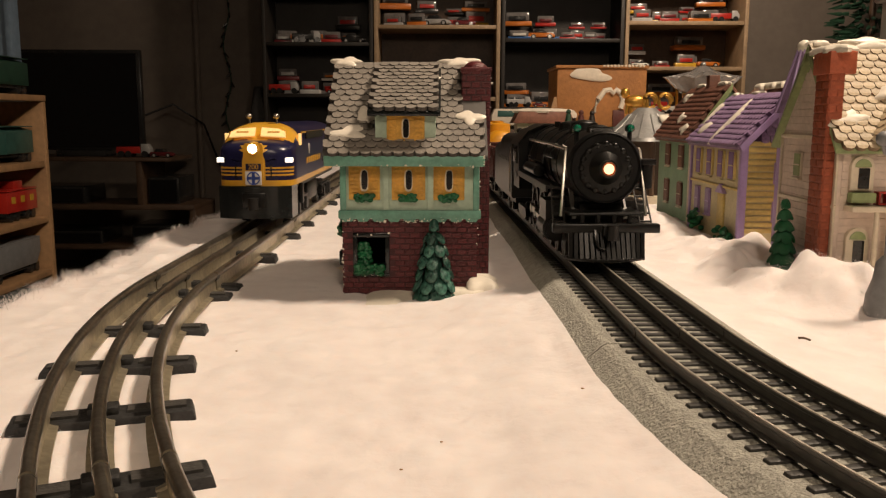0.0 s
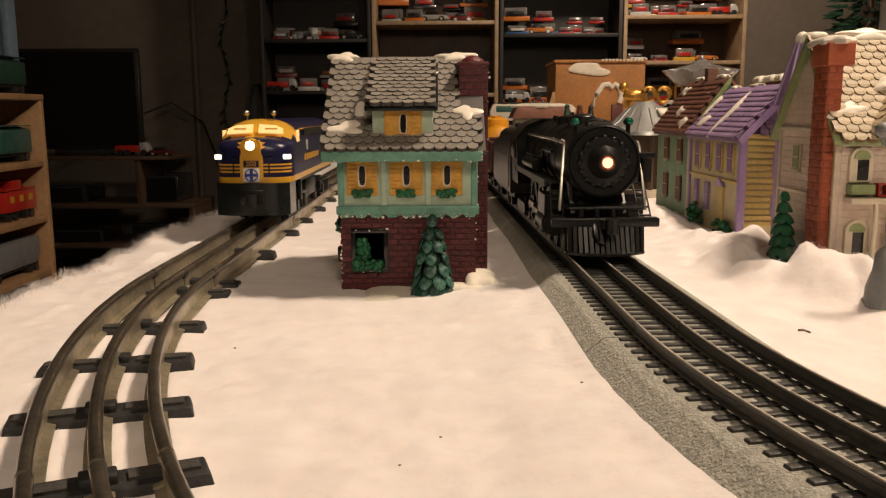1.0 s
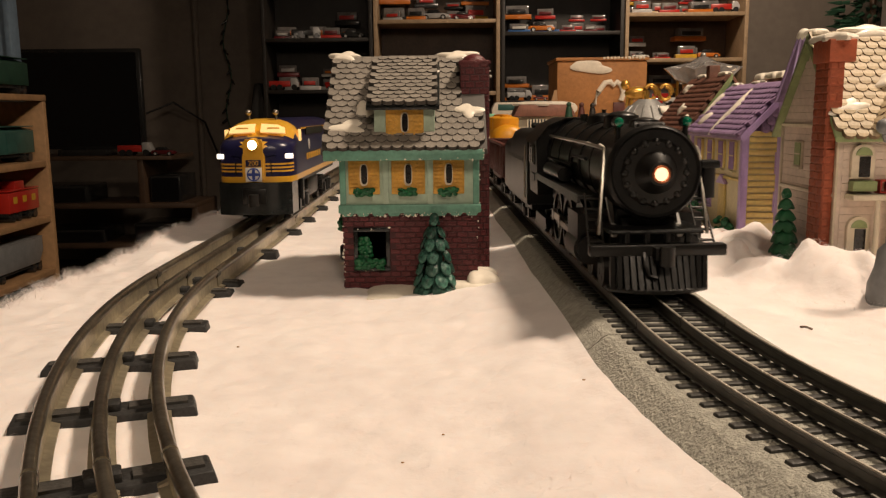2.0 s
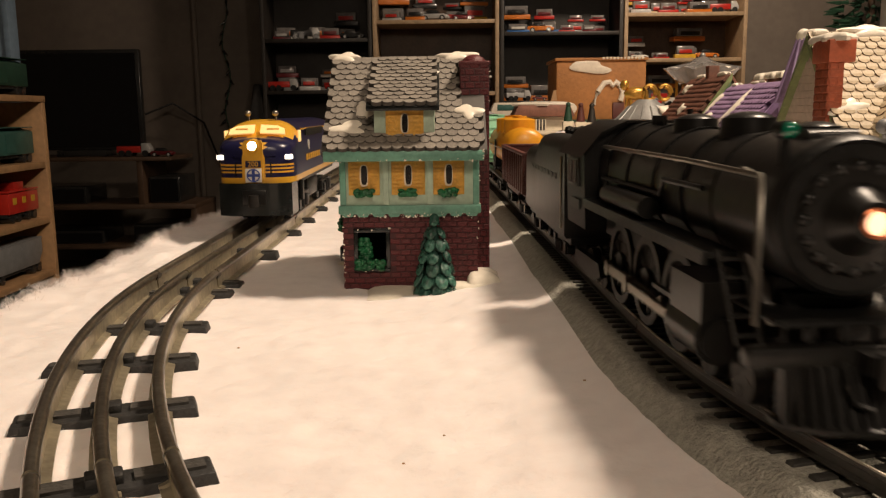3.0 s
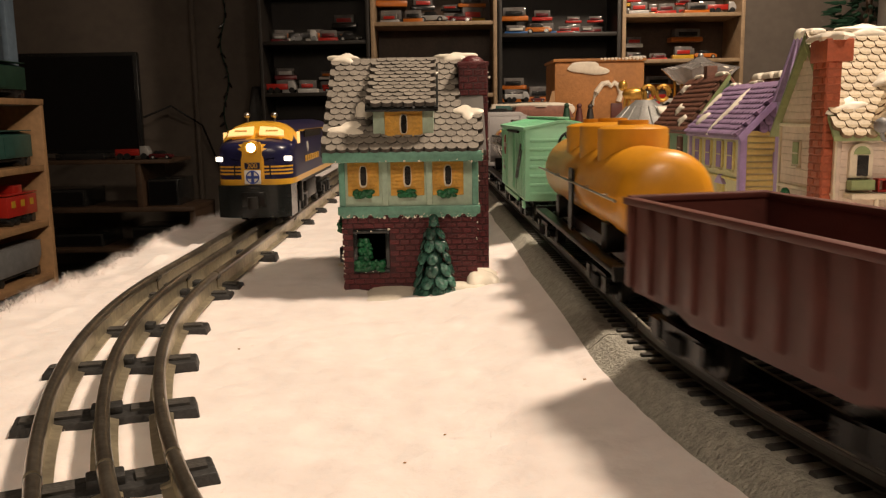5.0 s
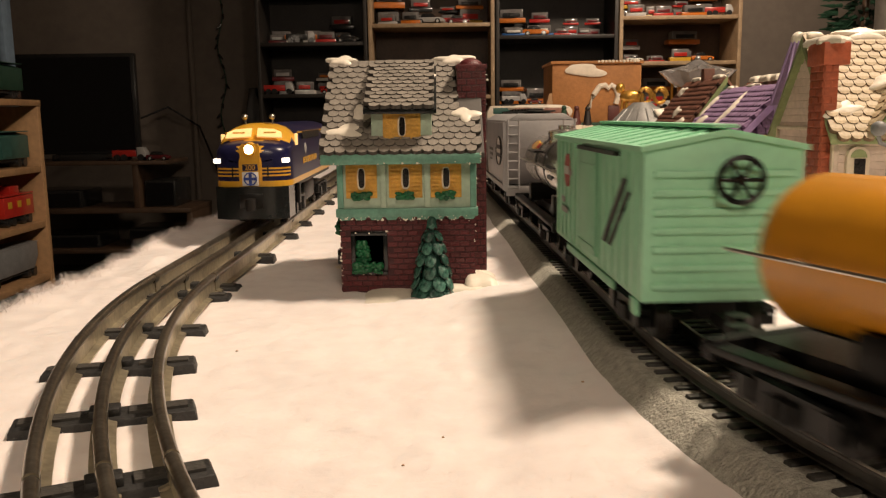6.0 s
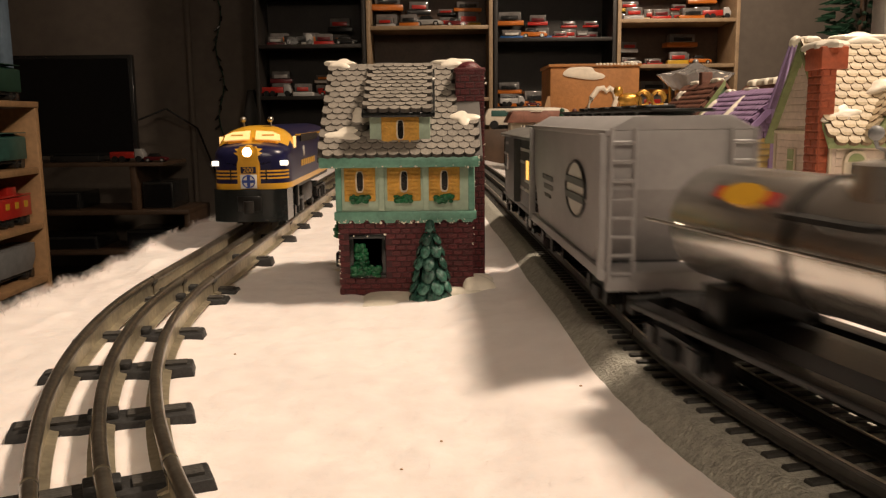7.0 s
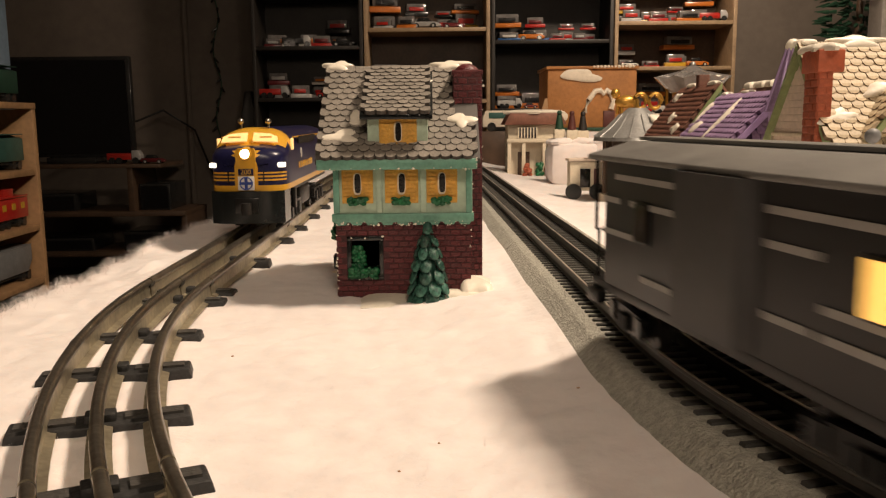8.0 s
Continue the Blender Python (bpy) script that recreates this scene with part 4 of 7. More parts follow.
def side_frame_bm(y):
    bm = bmesh.new()
    add_prism(bm, [(-0.0200, 0.0075), (-0.0150, 0.0105), (0.0150, 0.0105), (0.0200, 0.0075), (0.0200, 0.0045), (0.0120, 0.0050), (0.0060, 0.0025), (-0.0060, 0.0025), (-0.0120, 0.0050), (-0.0200, 0.0045)], 1, y - 0.0014, y + 0.0014)
    for x in (-0.0155, 0.0155):
        add_box(bm, (x - 0.0030, y - 0.0024, 0.0040), (x + 0.0030, y + 0.0024, 0.0100))
    for x in (-0.0035, 0.0, 0.0035):
        add_cyl(bm, (x, y - 0.0012 + math.copysign(0.001, y), 0.0035), (x, y - 0.0012 + math.copysign(0.001, y), 0.0085), 0.0014, n=8)
    return bm


def add_truck(car, x, centre):
    """A swivelling truck; its wheels turn with the way it has gone."""
    tr = part("truck", box((-0.0050, -0.0170, 0.0070), (0.0050, 0.0170, 0.0110), 0.0005), BLACK, car, "black four-wheel truck", at=Matrix.Translation((x, 0, 0)))
    for y in (-0.0205, 0.0205):
        part("side_frame", side_frame_bm(y), BLACK, tr)
    for wx in (-0.0155, 0.0155):
        w = shared("wheel_set", CAR_WHEELS, tr, Matrix.Translation((wx, 0, 0.0068)))
        SPINNERS.append((w, (wx, 0, 0.0068), 0.0068))
    SWIVELS.append((tr, x, centre))
    return tr


def add_coupler(car, x, sx):
    bm = bmesh.new()
    add_box(bm, (min(x, x + sx * 0.012), -0.0022, 0.0085), (max(x, x + sx * 0.012), 0.0022, 0.0120))
    add_cyl(bm, (x + sx * 0.0135, 0.001, 0.0068), (x + sx * 0.0135, 0.001, 0.0140), 0.0036, n=10)
    part("coupler", bm, BLACK, car, "black knuckle coupler")


def rolling(name, label, a, b):
    """A railway car whose ends run a and b metres behind the headlamp; x points ahead."""
    car = thing(name, label, "train car", group="train on the right-hand track")
    c, half = (a + b) / 2, (b - a) / 2
    pivot = half - 0.030
    TRAIN.append((car, c, pivot))
    for x in (pivot, -pivot):
        add_truck(car, x, c)
    add_coupler(car, half, 1), add_coupler(car, -half, -1)
    return car, half


def bars(parent, y, rows, mt):
    """Unreadable lettering as plain bars on a side at y: rows of x0, x1, z, height."""
    s = math.copysign(0.0003, y)
    for x0, x1, z, hgt in rows:
        part("marking", box((x0, min(y, y + s), z), (x1, max(y, y + s), z + hgt)), mt, parent, smooth=False)


# ---- the blue and yellow diesel waiting on the left-hand track ----
def build_diesel():
    d = thing("diesel_locomotive", "navy and yellow toy diesel locomotive, headlamp lit, on tubular track", "toy train", line_pose(left_line, -0.180, L_TOP))
    zs = (0.0310, 0.0335, 0.0352, 0.0385, 0.0398, 0.0411, 0.0424, 0.0437, 0.0450, 0.0500, 0.0545, 0.0590, 0.0625)
    prof = ((0.0, 0.0085, 0.0560), (-0.0010, 0.0160, 0.0590), (-0.0030, 0.0215, 0.0612), (-0.0070, 0.0255, 0.0630), (-0.0130, 0.0275, 0.0642), (-0.0200, 0.0282, 0.0650), (-0.0215, 0.0283, 0.0660), (-0.0310, 0.0283, 0.0745), (-0.0350, 0.0283, 0.0765),
            (-0.0450, 0.0283, 0.0775), (-0.1000, 0.0283, 0.0775), (-0.2700, 0.0283, 0.0775))
    bm = bmesh.new()
    rings = []
    for x, w, top in prof:
        right = [(w, min(z, top - 0.008) if z > 0.05 else z) for z in zs[:-1]]
        zt = right[-1][1]
        arc = [(w * math.cos(radians(q)) ** 0.75, zt + (top - zt) * math.sin(radians(q)) ** 0.9) for q in (12, 26, 40, 54, 68, 80)]
        half = right + arc + [(0, top)]
        rings.append([Vector((x, -y, z)) for y, z in half] + [Vector((x, y, z)) for y, z in half[-2::-1]])
    add_sweep(bm, rings)
    for f in bm.faces:
        c = f.calc_center_median()
        yellow = (c.z > 0.0645 and -0.048 < c.x) or (c.x > -0.004 and abs(c.y) < 0.0075) or c.z < 0.0352 or (c.x > -0.016 and any(abs(c.z - q) < 0.0006 for q in (0.0391, 0.0417, 0.0443)))
        f.material_index = 0 if yellow else 1
    part("body", bm, [YELLOW, NAVY], d, "navy shell with yellow nose and stripes")
    # yellow prow stripe that carries headlamp, number and emblem
    prow = bmesh.new()
    add_prism(prow, [(-0.0072, 0.0330), (0.0072, 0.0330), (0.0072, 0.0600), (0.0056, 0.0625), (-0.0056, 0.0625), (-0.0072, 0.0600)], 0, -0.004, 0.0012)
    part("prow", prow, YELLOW, d)
    lampring = part("headlamp", cyl((-0.004, 0, 0.0585), (0.0030, 0, 0.0585), 0.0052, 0.0046, 24), YELLOW, d)
    bulb = bmesh.new()
    add_ball(bulb, (0.0026, 0, 0.0585), 0.0036, (0.5, 1, 1), 16, 10)
    part("bulb", bulb, LAMP_ON, lampring, "glowing bulb")
    for y0, y1 in ((0.0022, 0.0212), (-0.0212, -0.0022)):
        w = bmesh.new()
        add_prism(w, [(y0, 0.0668), (y1, 0.0655), (y1 * 0.96, 0.0708), (y1 * 0.7, 0.0738), (y0, 0.0750)] if y0 > 0 else [(y0, 0.0655), (y1, 0.0668), (y1, 0.0750), (y0 * 0.7, 0.0738), (y0 * 0.96, 0.0708)], 0, -0.0012, 0)
        wo = part("windscreen", w, WINDOW_ON, d, "lit amber windscreen", at=Matrix.Translation((-0.0196, 0, 0)) @ Matrix.Translation((0, 0, 0.07)) @ Matrix.Rotation(radians(-42), 4, "Y") @ Matrix.Translation((0, 0, -0.07)))
        bar = bmesh.new()
        add_box(bar, (0, (y0 + y1) / 2 - 0.0045, 0.0697), (0.0004, (y0 + y1) / 2 + 0.0045, 0.0708))
        part("visor", bar, SHUTTER, wo, "darker strip in the windscreen")
    for s in (-1, 1):
        part("side_window", box((-0.044, s * 0.0283 - 0.0006, 0.0600), (-0.034, s * 0.0283 + 0.0006, 0.0690), 0.0004), WINDOW_ON, d, "lit cab side window")
        part("marker_board", box((-0.0085, s * 0.0240 - 0.0040, 0.0482), (-0.0040, s * 0.0240 + 0.0040, 0.0518), 0.0006), MARKER_ON, d, "lit white marker board")
        part("grab_iron", tube([(0.000, s * 0.0128, 0.0365), (0.0016, s * 0.0130, 0.0375), (0.0016, s * 0.0130, 0.0450), (0.000, s * 0.0128, 0.0460)], 0.0005, 6), BLACK, d)
        hb = bmesh.new()
        add_cyl(hb, (-0.040, s * 0.0105, 0.0765), (-0.040, s * 0.0105, 0.0805), 0.0008, n=8)
        add_ball(hb, (-0.038, s * 0.0105, 0.0820), 0.0026, (1.3, 1, 0.9))
        part("horn", hb, STEEL, d, "small chrome horn")
        for px in (-0.085, -0.185):
            part("porthole", cyl((px, s * 0.0278, 0.0560), (px, s * 0.0288, 0.0560), 0.0042, n=20), GREY_MARK, d, "round side window")
        bars(d, s * 0.0284, [(-0.150 + k * 0.012, -0.142 + k * 0.012, 0.0440, 0.0050) for k in range(7)], YELLOW)
        part("side_grille", box((-0.170, s * 0.0283 - 0.0004, 0.0640), (-0.070, s * 0.0283 + 0.0004, 0.0700)), BLACK, d)
        part("roof_stripe", box((-0.269, s * 0.0280 - 0.0006, 0.0690), (-0.048, s * 0.0280 + 0.0006, 0.0702)), YELLOW, d)
        part("step", box((-0.052, s * 0.0270 - 0.0016, 0.0140), (-0.044, s * 0.0270 + 0.0016, 0.0300), 0.0004), BLACK, d)
    plate = part("number_panel", box((0.0012, -0.0056, 0.0428), (0.0018, 0.0056, 0.0476), 0.0002), NAVY, d, "dark number panel")
    lettering("number", "200", 0.0052, YELLOW, plate, Matrix.Translation((0.0019, 0, 0.0451)) @ Matrix.Rotation(math.pi / 2, 4, "Z") @ Matrix.Rotation(math.pi / 2, 4, "X"))
    em = part("emblem", box((0.0012, -0.0060, 0.0318), (0.0018, 0.0060, 0.0420), 0.0002), WHITE, d, "white square emblem with a blue cross in a ring")
    ring = bmesh.new()
    add_tube(ring, [(0.0020, 0.0045 * math.cos(q * math.pi / 12), 0.0369 + 0.0045 * math.sin(q * math.pi / 12)) for q in range(25)], 0.0005, 6)
    part("ring", ring, BLUE, em)
    part("cross", box((0.0018, -0.0011, 0.0328), (0.0021, 0.0011, 0.0410)), BLUE, em)
    part("cross", box((0.0018, -0.0040, 0.0359), (0.0022, 0.0040, 0.0379)), BLUE, em)
    # pilot, frame and trucks
    pil = bmesh.new()
    add_prism(pil, [(-0.030, -0.0270), (-0.004, -0.0270), (0.0018, -0.0170), (0.0018, 0.0170), (-0.004, 0.0270), (-0.030, 0.0270)], 2, 0.0070, 0.0310)
    part("pilot", pil, BLACK_GLOSS, d, "glossy black pilot")
    part("coupler_pocket", box((0.0018, -0.0085, 0.0150), (0.0030, 0.0085, 0.0260), 0.0005), BLACK_SATIN, d)
    cp = bmesh.new()
    add_box(cp, (0.001, -0.0030, 0.0165), (0.0090, 0.0030, 0.0215))
    add_cyl(cp, (0.0105, 0.0012, 0.0145), (0.0105, 0.0012, 0.0230), 0.0038, n=10)
    part("coupler", cp, WHEEL, d, "dull steel coupler")
    part("frame", box((-0.270, -0.0250, 0.0270), (-0.030, 0.0250, 0.0310)), BLACK, d)
    part("fuel_tank", box((-0.165, -0.0235, 0.0090), (-0.105, 0.0235, 0.0270), 0.0030), BLACK, d)
    for tx in (-0.065, -0.215):
        tr = part("truck", box((tx - 0.022, -0.0190, 0.0120), (tx + 0.022, 0.0190, 0.0200)), BLACK, d, "black truck with sprung side frames")
        for y in (-0.0235, 0.0235):
            bm = bmesh.new()
            add_prism(bm, [(tx - 0.032, 0.018), (tx + 0.032, 0.018), (tx + 0.032, 0.010), (tx + 0.010, 0.006), (tx - 0.010, 0.006), (tx - 0.032, 0.010)], 1, y - 0.0016, y + 0.0016)
            for x in (-0.020, 0.020):
                add_box(bm, (tx + x - 0.004, y - 0.003, 0.006), (tx + x + 0.004, y + 0.003, 0.015))
                add_cyl(bm, (tx + x * 0.4, y + math.copysign(0.002, y), 0.007), (tx + x * 0.4, y + math.copysign(0.002, y), 0.017), 0.0022, n=8)
            part("side_frame", bm, BLACK, tr)
        for wx in (-0.020, 0.020):
            shared("wheel_set", CAR_WHEELS, tr, Matrix.Translation((tx + wx, 0, 0.0076)) @ Matrix.Scale(1.1, 4))


# ---- the black steam locomotive ----
LOCO_C = 0.100


def build_steam():
    e = thing("steam_locomotive", "black toy steam locomotive with lit headlamp, on roadbed track", "toy train", group="train on the right-hand track")
    TRAIN.append((e, LOCO_C, 0.060))
    X = LOCO_C

    def turned(rows, zc, mt, name, label="", n=32, parent=None):
        bm = bmesh.new()
        add_sweep(bm, [[Vector((X + x, 0.955 * r * math.sin(2 * math.pi * k / n), zc + 0.955 * r * math.cos(2 * math.pi * k / n))) for k in range(n)] for x, r in rows])
        return part(name, bm, mt, parent or e, label)
    zc = 0.0486
    turned([(-0.0060, 0.0190), (-0.0064, 0.0196), (-0.0400, 0.0196), (-0.0404, 0.0188), (-0.0900, 0.0192), (-0.1550, 0.0212), (-0.1600, 0.0212)], zc, BLACK_SATIN, "boiler", "satin black boiler")
    for x in (-0.040, -0.065, -0.092, -0.120, -0.145):
        turned([(x, 0.0200 + max(0, -x - 0.09) * 0.026), (x - 0.0018, 0.0200 + max(0, -x - 0.09) * 0.026)], zc, BLACK, "boiler_band")
    front = turned([(-0.0012, 0.0100), (-0.0016, 0.0128), (-0.0030, 0.0140), (-0.0042, 0.0150), (-0.0062, 0.0152)], zc, BLACK_SATIN, "smokebox_door", "round smokebox door with rivets")
    turned([(-0.0030, 0.0176), (-0.0020, 0.0186), (-0.0034, 0.0197), (-0.0064, 0.0199), (-0.0064, 0.0150), (-0.0034, 0.0152)], zc, BLACK, "smokebox_ring", parent=None)
    bolt = bmesh.new()
    add_ball(bolt, (0, 0, 0), 0.0017, (0.9, 1, 1), 8, 6)
    bolt = mesh_of("bolt", bolt, BLACK_SATIN, True)
    for k in range(16):
        a = 2 * math.pi * k / 16
        shared("bolt", bolt, front, Matrix.Translation((X - 0.0022, 0.0120 * math.sin(a), zc + 0.0120 * math.cos(a))))
    turned([(-0.0014, 0.0090), (0.0030, 0.0060), (0.0060, 0.0048), (0.0062, 0.0040)], zc, BLACK_SATIN, "headlamp_housing")
    bulb = bmesh.new()
    add_ball(bulb, (X + 0.0060, 0, zc), 0.0028, (0.5, 1, 1), 16, 10)
    lamp_glass = part("headlamp", bulb, LAMP_STEAM, e, "glowing orange headlamp")
    part("rim", tube([(X + 0.0066, 0.0031 * math.cos(q * math.pi / 10), zc + 0.0031 * math.sin(q * math.pi / 10)) for q in range(21)], 0.0005, 6), COPPER, lamp_glass, "copper lamp rim")
    for s in (-1, 1):
        mk = bmesh.new()
        add_cyl(mk, (X - 0.0100, s * 0.0136, 0.0590), (X - 0.0100, s * 0.0136, 0.0668), 0.0012, n=8)
        add_cyl(mk, (X - 0.0120, s * 0.0136, 0.0684), (X - 0.0080, s * 0.0136, 0.0684), 0.0022, n=12)
        m = part("marker_lamp", mk, BLACK, e)
        jw = bmesh.new()
        add_ball(jw, (X - 0.0078, s * 0.0136, 0.0684), 0.0020, (0.8, 1, 1))
        part("jewel", jw, GREEN_JEWEL, m, "green glass jewel")
    part("pump_bracket", box((X - 0.0120, 0.0190, 0.0500), (X - 0.0040, 0.0265, 0.0530), 0.0005), BLACK, e)
    part("pump", cyl((X - 0.0085, 0.0225, 0.0380), (X - 0.0085, 0.0225, 0.0500), 0.0034, n=12), BLACK, e)
    # chimney, domes, pipes
    for x, r, z1, sq in ((-0.0220, 0.0070, 0.0700, 1.0), (-0.0620, 0.0090, 0.0718, 1.6), (-0.1050, 0.0085, 0.0712, 1.4)):
        dm = bmesh.new()
        add_cyl(dm, (X + x, 0, 0.060), (X + x, 0, z1 - 0.001), r, r * 0.86, 20)
        add_ball(dm, (X + x, 0, z1 - 0.0022), r * 0.86, (1, 1, 0.40), 20, 8)
        part("chimney" if x > -0.03 else "dome", dm, BLACK_SATIN, e)
    part("feedwater_heater", cyl((X - 0.0150, -0.0062, 0.0655), (X - 0.0150, 0.0062, 0.0655), 0.0030, n=14), BLACK, e)
    part("air_pump", box((X - 0.0180, -0.0055, 0.0640), (X - 0.0100, 0.0055, 0.0678), 0.0012), BLACK, e)
    part("whistle", cyl((X - 0.128, 0.006, 0.066), (X - 0.128, 0.006, 0.0735), 0.0012, n=8), BLACK, e)
    for k in range(4):
        part("safety_valve", cyl((X - 0.138 + k * 0.004, -0.004, 0.066), (X - 0.138 + k * 0.004, -0.004, 0.0712), 0.0010, n=8), BLACK, e)
    for s in (-1, 1):
        part("running_board", prism([(X - 0.158, s * 0.0170), (X - 0.0240, s * 0.0170), (X - 0.0240, s * 0.0262), (X - 0.158, s * 0.0262)], 2, 0.0362, 0.0378, 0.0003), BLACK, e, "long running board")
        part("board_edge", box((X - 0.158, s * 0.0262 - 0.0006, 0.0345), (X - 0.0240, s * 0.0262 + 0.0006, 0.0380)), GREY_BLACK, e)
        rail = bmesh.new()
        add_tube(rail, [(X - 0.155, s * 0.0190, 0.0590), (X - 0.060, s * 0.0188, 0.0588), (X - 0.0105, s * 0.0188, 0.0580), (X - 0.0090, s * 0.0192, 0.0560), (X - 0.0030, s * 0.0218, 0.0240)], 0.0008, 6)
        part("handrail", rail, STEEL, e, "bright wire handrail")
        for k in range(6):
            part("stanchion", cyl((X - 0.150 + k * 0.026, s * 0.0170, 0.0580), (X - 0.150 + k * 0.026, s * 0.0192, 0.0590), 0.0008, n=6), STEEL, e)
        part("pipe", tube([(X - 0.150, s * 0.0205, 0.0470), (X - 0.080, s * 0.0200, 0.0470), (X - 0.076, s * 0.0200, 0.0520), (X - 0.045, s * 0.0196, 0.0520)], 0.0009, 6), BLACK, e)
        part("air_tank", cyl((X - 0.135, s * 0.0220, 0.0420), (X - 0.085, s * 0.0220, 0.0420), 0.0036, n=14), BLACK_SATIN, e)
        # slanted ladder in front
        lad = bmesh.new()
        for dy in (-0.0030, 0.0030):
            add_tube(lad, [(X - 0.0200, s * 0.0215 + dy, 0.0390), (X - 0.0040, s * 0.0225 + dy, 0.0190)], 0.0005, 6)
        for k in range(5):
            f = (k + 0.5) / 5
            add_cyl(lad, (X - 0.0200 + 0.016 * f, s * (0.0215 + 0.001 * f) - 0.0030, 0.0390 - 0.020 * f), (X - 0.0200 + 0.016 * f, s * (0.0215 + 0.001 * f) + 0.0030, 0.0390 - 0.020 * f), 0.0006, n=6)
        part("front_ladder", lad, WHEEL, e, "slanted ladder to the running board")
        # cylinders and valve chest
        cy = bmesh.new()
        add_cyl(cy, (X - 0.0480, s * 0.0210, 0.0150), (X - 0.0240, s * 0.0210, 0.0150), 0.0070, n=18)
        add_box(cy, (X - 0.0480, s * 0.0210 - 0.0055, 0.0180), (X - 0.0240, s * 0.0210 + 0.0055, 0.0300))
        add_cyl(cy, (X - 0.0240, s * 0.0210, 0.0150), (X - 0.0225, s * 0.0210, 0.0150), 0.0056, n=18)
        part("cylinder_block", cy, BLACK_SATIN, e)
        part("smokebox_stay", prism([(X - 0.0260, 0.0390), (X - 0.0100, 0.0230), (X - 0.0120, 0.0215), (X - 0.0290, 0.0390)], 1, s * 0.0135 - 0.001, s * 0.0135 + 0.001), GREY_MARK, e)
        part("slide_bar", box((X - 0.0740, s * 0.0225 - 0.0008, 0.0185), (X - 0.0480, s * 0.0225 + 0.0008, 0.0198)), WHEEL, e)
    # front deck, beam and pilot
    part("front_deck", box((X - 0.0240, -0.0190, 0.0250), (X + 0.0020, 0.0190, 0.0266), 0.0004), BLACK, e)
    part("deck_wall", prism([(-0.0150, 0.0180), (0.0150, 0.0180), (0.0120, 0.0330), (-0.0120, 0.0330)], 0, X - 0.0180, X - 0.0140), BLACK, e)
    part("pilot_beam", box((X + 0.0010, -0.0270, 0.0165), (X + 0.0065, 0.0270, 0.0212), 0.0008), BLACK_SATIN, e)
    for y in (-0.0120, -0.004, 0.004, 0.0120):
        part("beam_post", box((X + 0.0020, y - 0.0010, 0.0210), (X + 0.0045, y + 0.0010, 0.0262), 0.0003), BLACK, e)
    part("beam_rail", cyl((X + 0.0035, -0.0180, 0.0258), (X + 0.0035, 0.0180, 0.0258), 0.0009, n=8), BLACK, e)
    for k in range(15):
        y = -0.0182 + 0.0026 * k
        bow = 0.010 - (y / 0.0185) ** 2 * 0.006
        bm = bmesh.new()
        add_prism(bm, [(X + 0.0050, 0.0168), (X + 0.0066, 0.0168), (X + 0.0040 + bow, 0.0042), (X + 0.0020 + bow, 0.0042)], 1, y - 0.0009, y + 0.0009)
        part("pilot_bar", bm, BLACK_SATIN, e, smooth=False)
    part("pilot_foot", prism([(X + 0.0060, -0.0200), (X + 0.0125, -0.0110), (X + 0.0145, 0), (X + 0.0125, 0.0110), (X + 0.0060, 0.0200), (X + 0.0010, 0.0200), (X + 0.0010, -0.0200)], 2, 0.0028, 0.0046, 0.0005), BLACK_SATIN, e)
    part("pilot_back", box((X + 0.0010, -0.0180, 0.0040), (X + 0.0035, 0.0180, 0.0165)), BLACK, e)
    cp = bmesh.new()
    add_box(cp, (X + 0.0060, -0.0026, 0.0160), (X + 0.0120, 0.0026, 0.0205))
    add_cyl(cp, (X + 0.0135, 0.0014, 0.0140), (X + 0.0135, 0.0014, 0.0215), 0.0030, n=10)
    part("coupler", cp, BLACK_SATIN, e)
    part("air_hose", tube([(X + 0.0070, -0.0060, 0.0180), (X + 0.0110, -0.0066, 0.0140), (X + 0.0120, -0.0050, 0.0100), (X + 0.0130, -0.0020, 0.0092)], 0.0008, 6), BLACK_SATIN, e)
    # frame, drivers and rods
    part("frame", box((X - 0.170, -0.0110, 0.0090), (X - 0.0100, 0.0110, 0.0300), 0.0006), BLACK, e)
    part("firebox", box((X - 0.160, -0.0165, 0.0230), (X - 0.110, 0.0165, 0.0420), 0.0010), BLACK, e)
    dbm = bmesh.new()
    add_cyl(dbm, (0, -0.017, 0), (0, 0.017, 0), 0.0018, n=10)
    for s in (-1, 1):
        for r0, r1 in ((0.0125, 0.0155),):
            rings = []
            for rr, yy in ((r1, 0.0140), (r1, 0.0178), (r0, 0.0178), (r0, 0.0140)):
                rings.append([Vector((rr * math.cos(k * math.pi / 14), s * yy, rr * math.sin(k * math.pi / 14))) for k in range(28)])
            add_sweep(dbm, rings + [rings[0]], caps=False)
        add_cyl(dbm, (0, s * 0.0145, 0), (0, s * 0.0182, 0), 0.0042, n=14)
        add_prism(dbm, [(-0.0110, -0.0040), (-0.0110, 0.0040), (-0.0060, 0.0060), (-0.0060, -0.0060)], 1, s * 0.0150 - 0.0006, s * 0.0150 + 0.0022)
        add_cyl(dbm, (0.0070, s * 0.0170, 0), (0.0070, s * 0.0210, 0), 0.0018, n=10)
    driver = mesh_of("driver_wheel_set", dbm, WHEEL, True)
    spoke = mesh_of("spoke", cyl((0.003, 0, 0), (0.013, 0, 0), 0.0009, n=6), WHEEL)
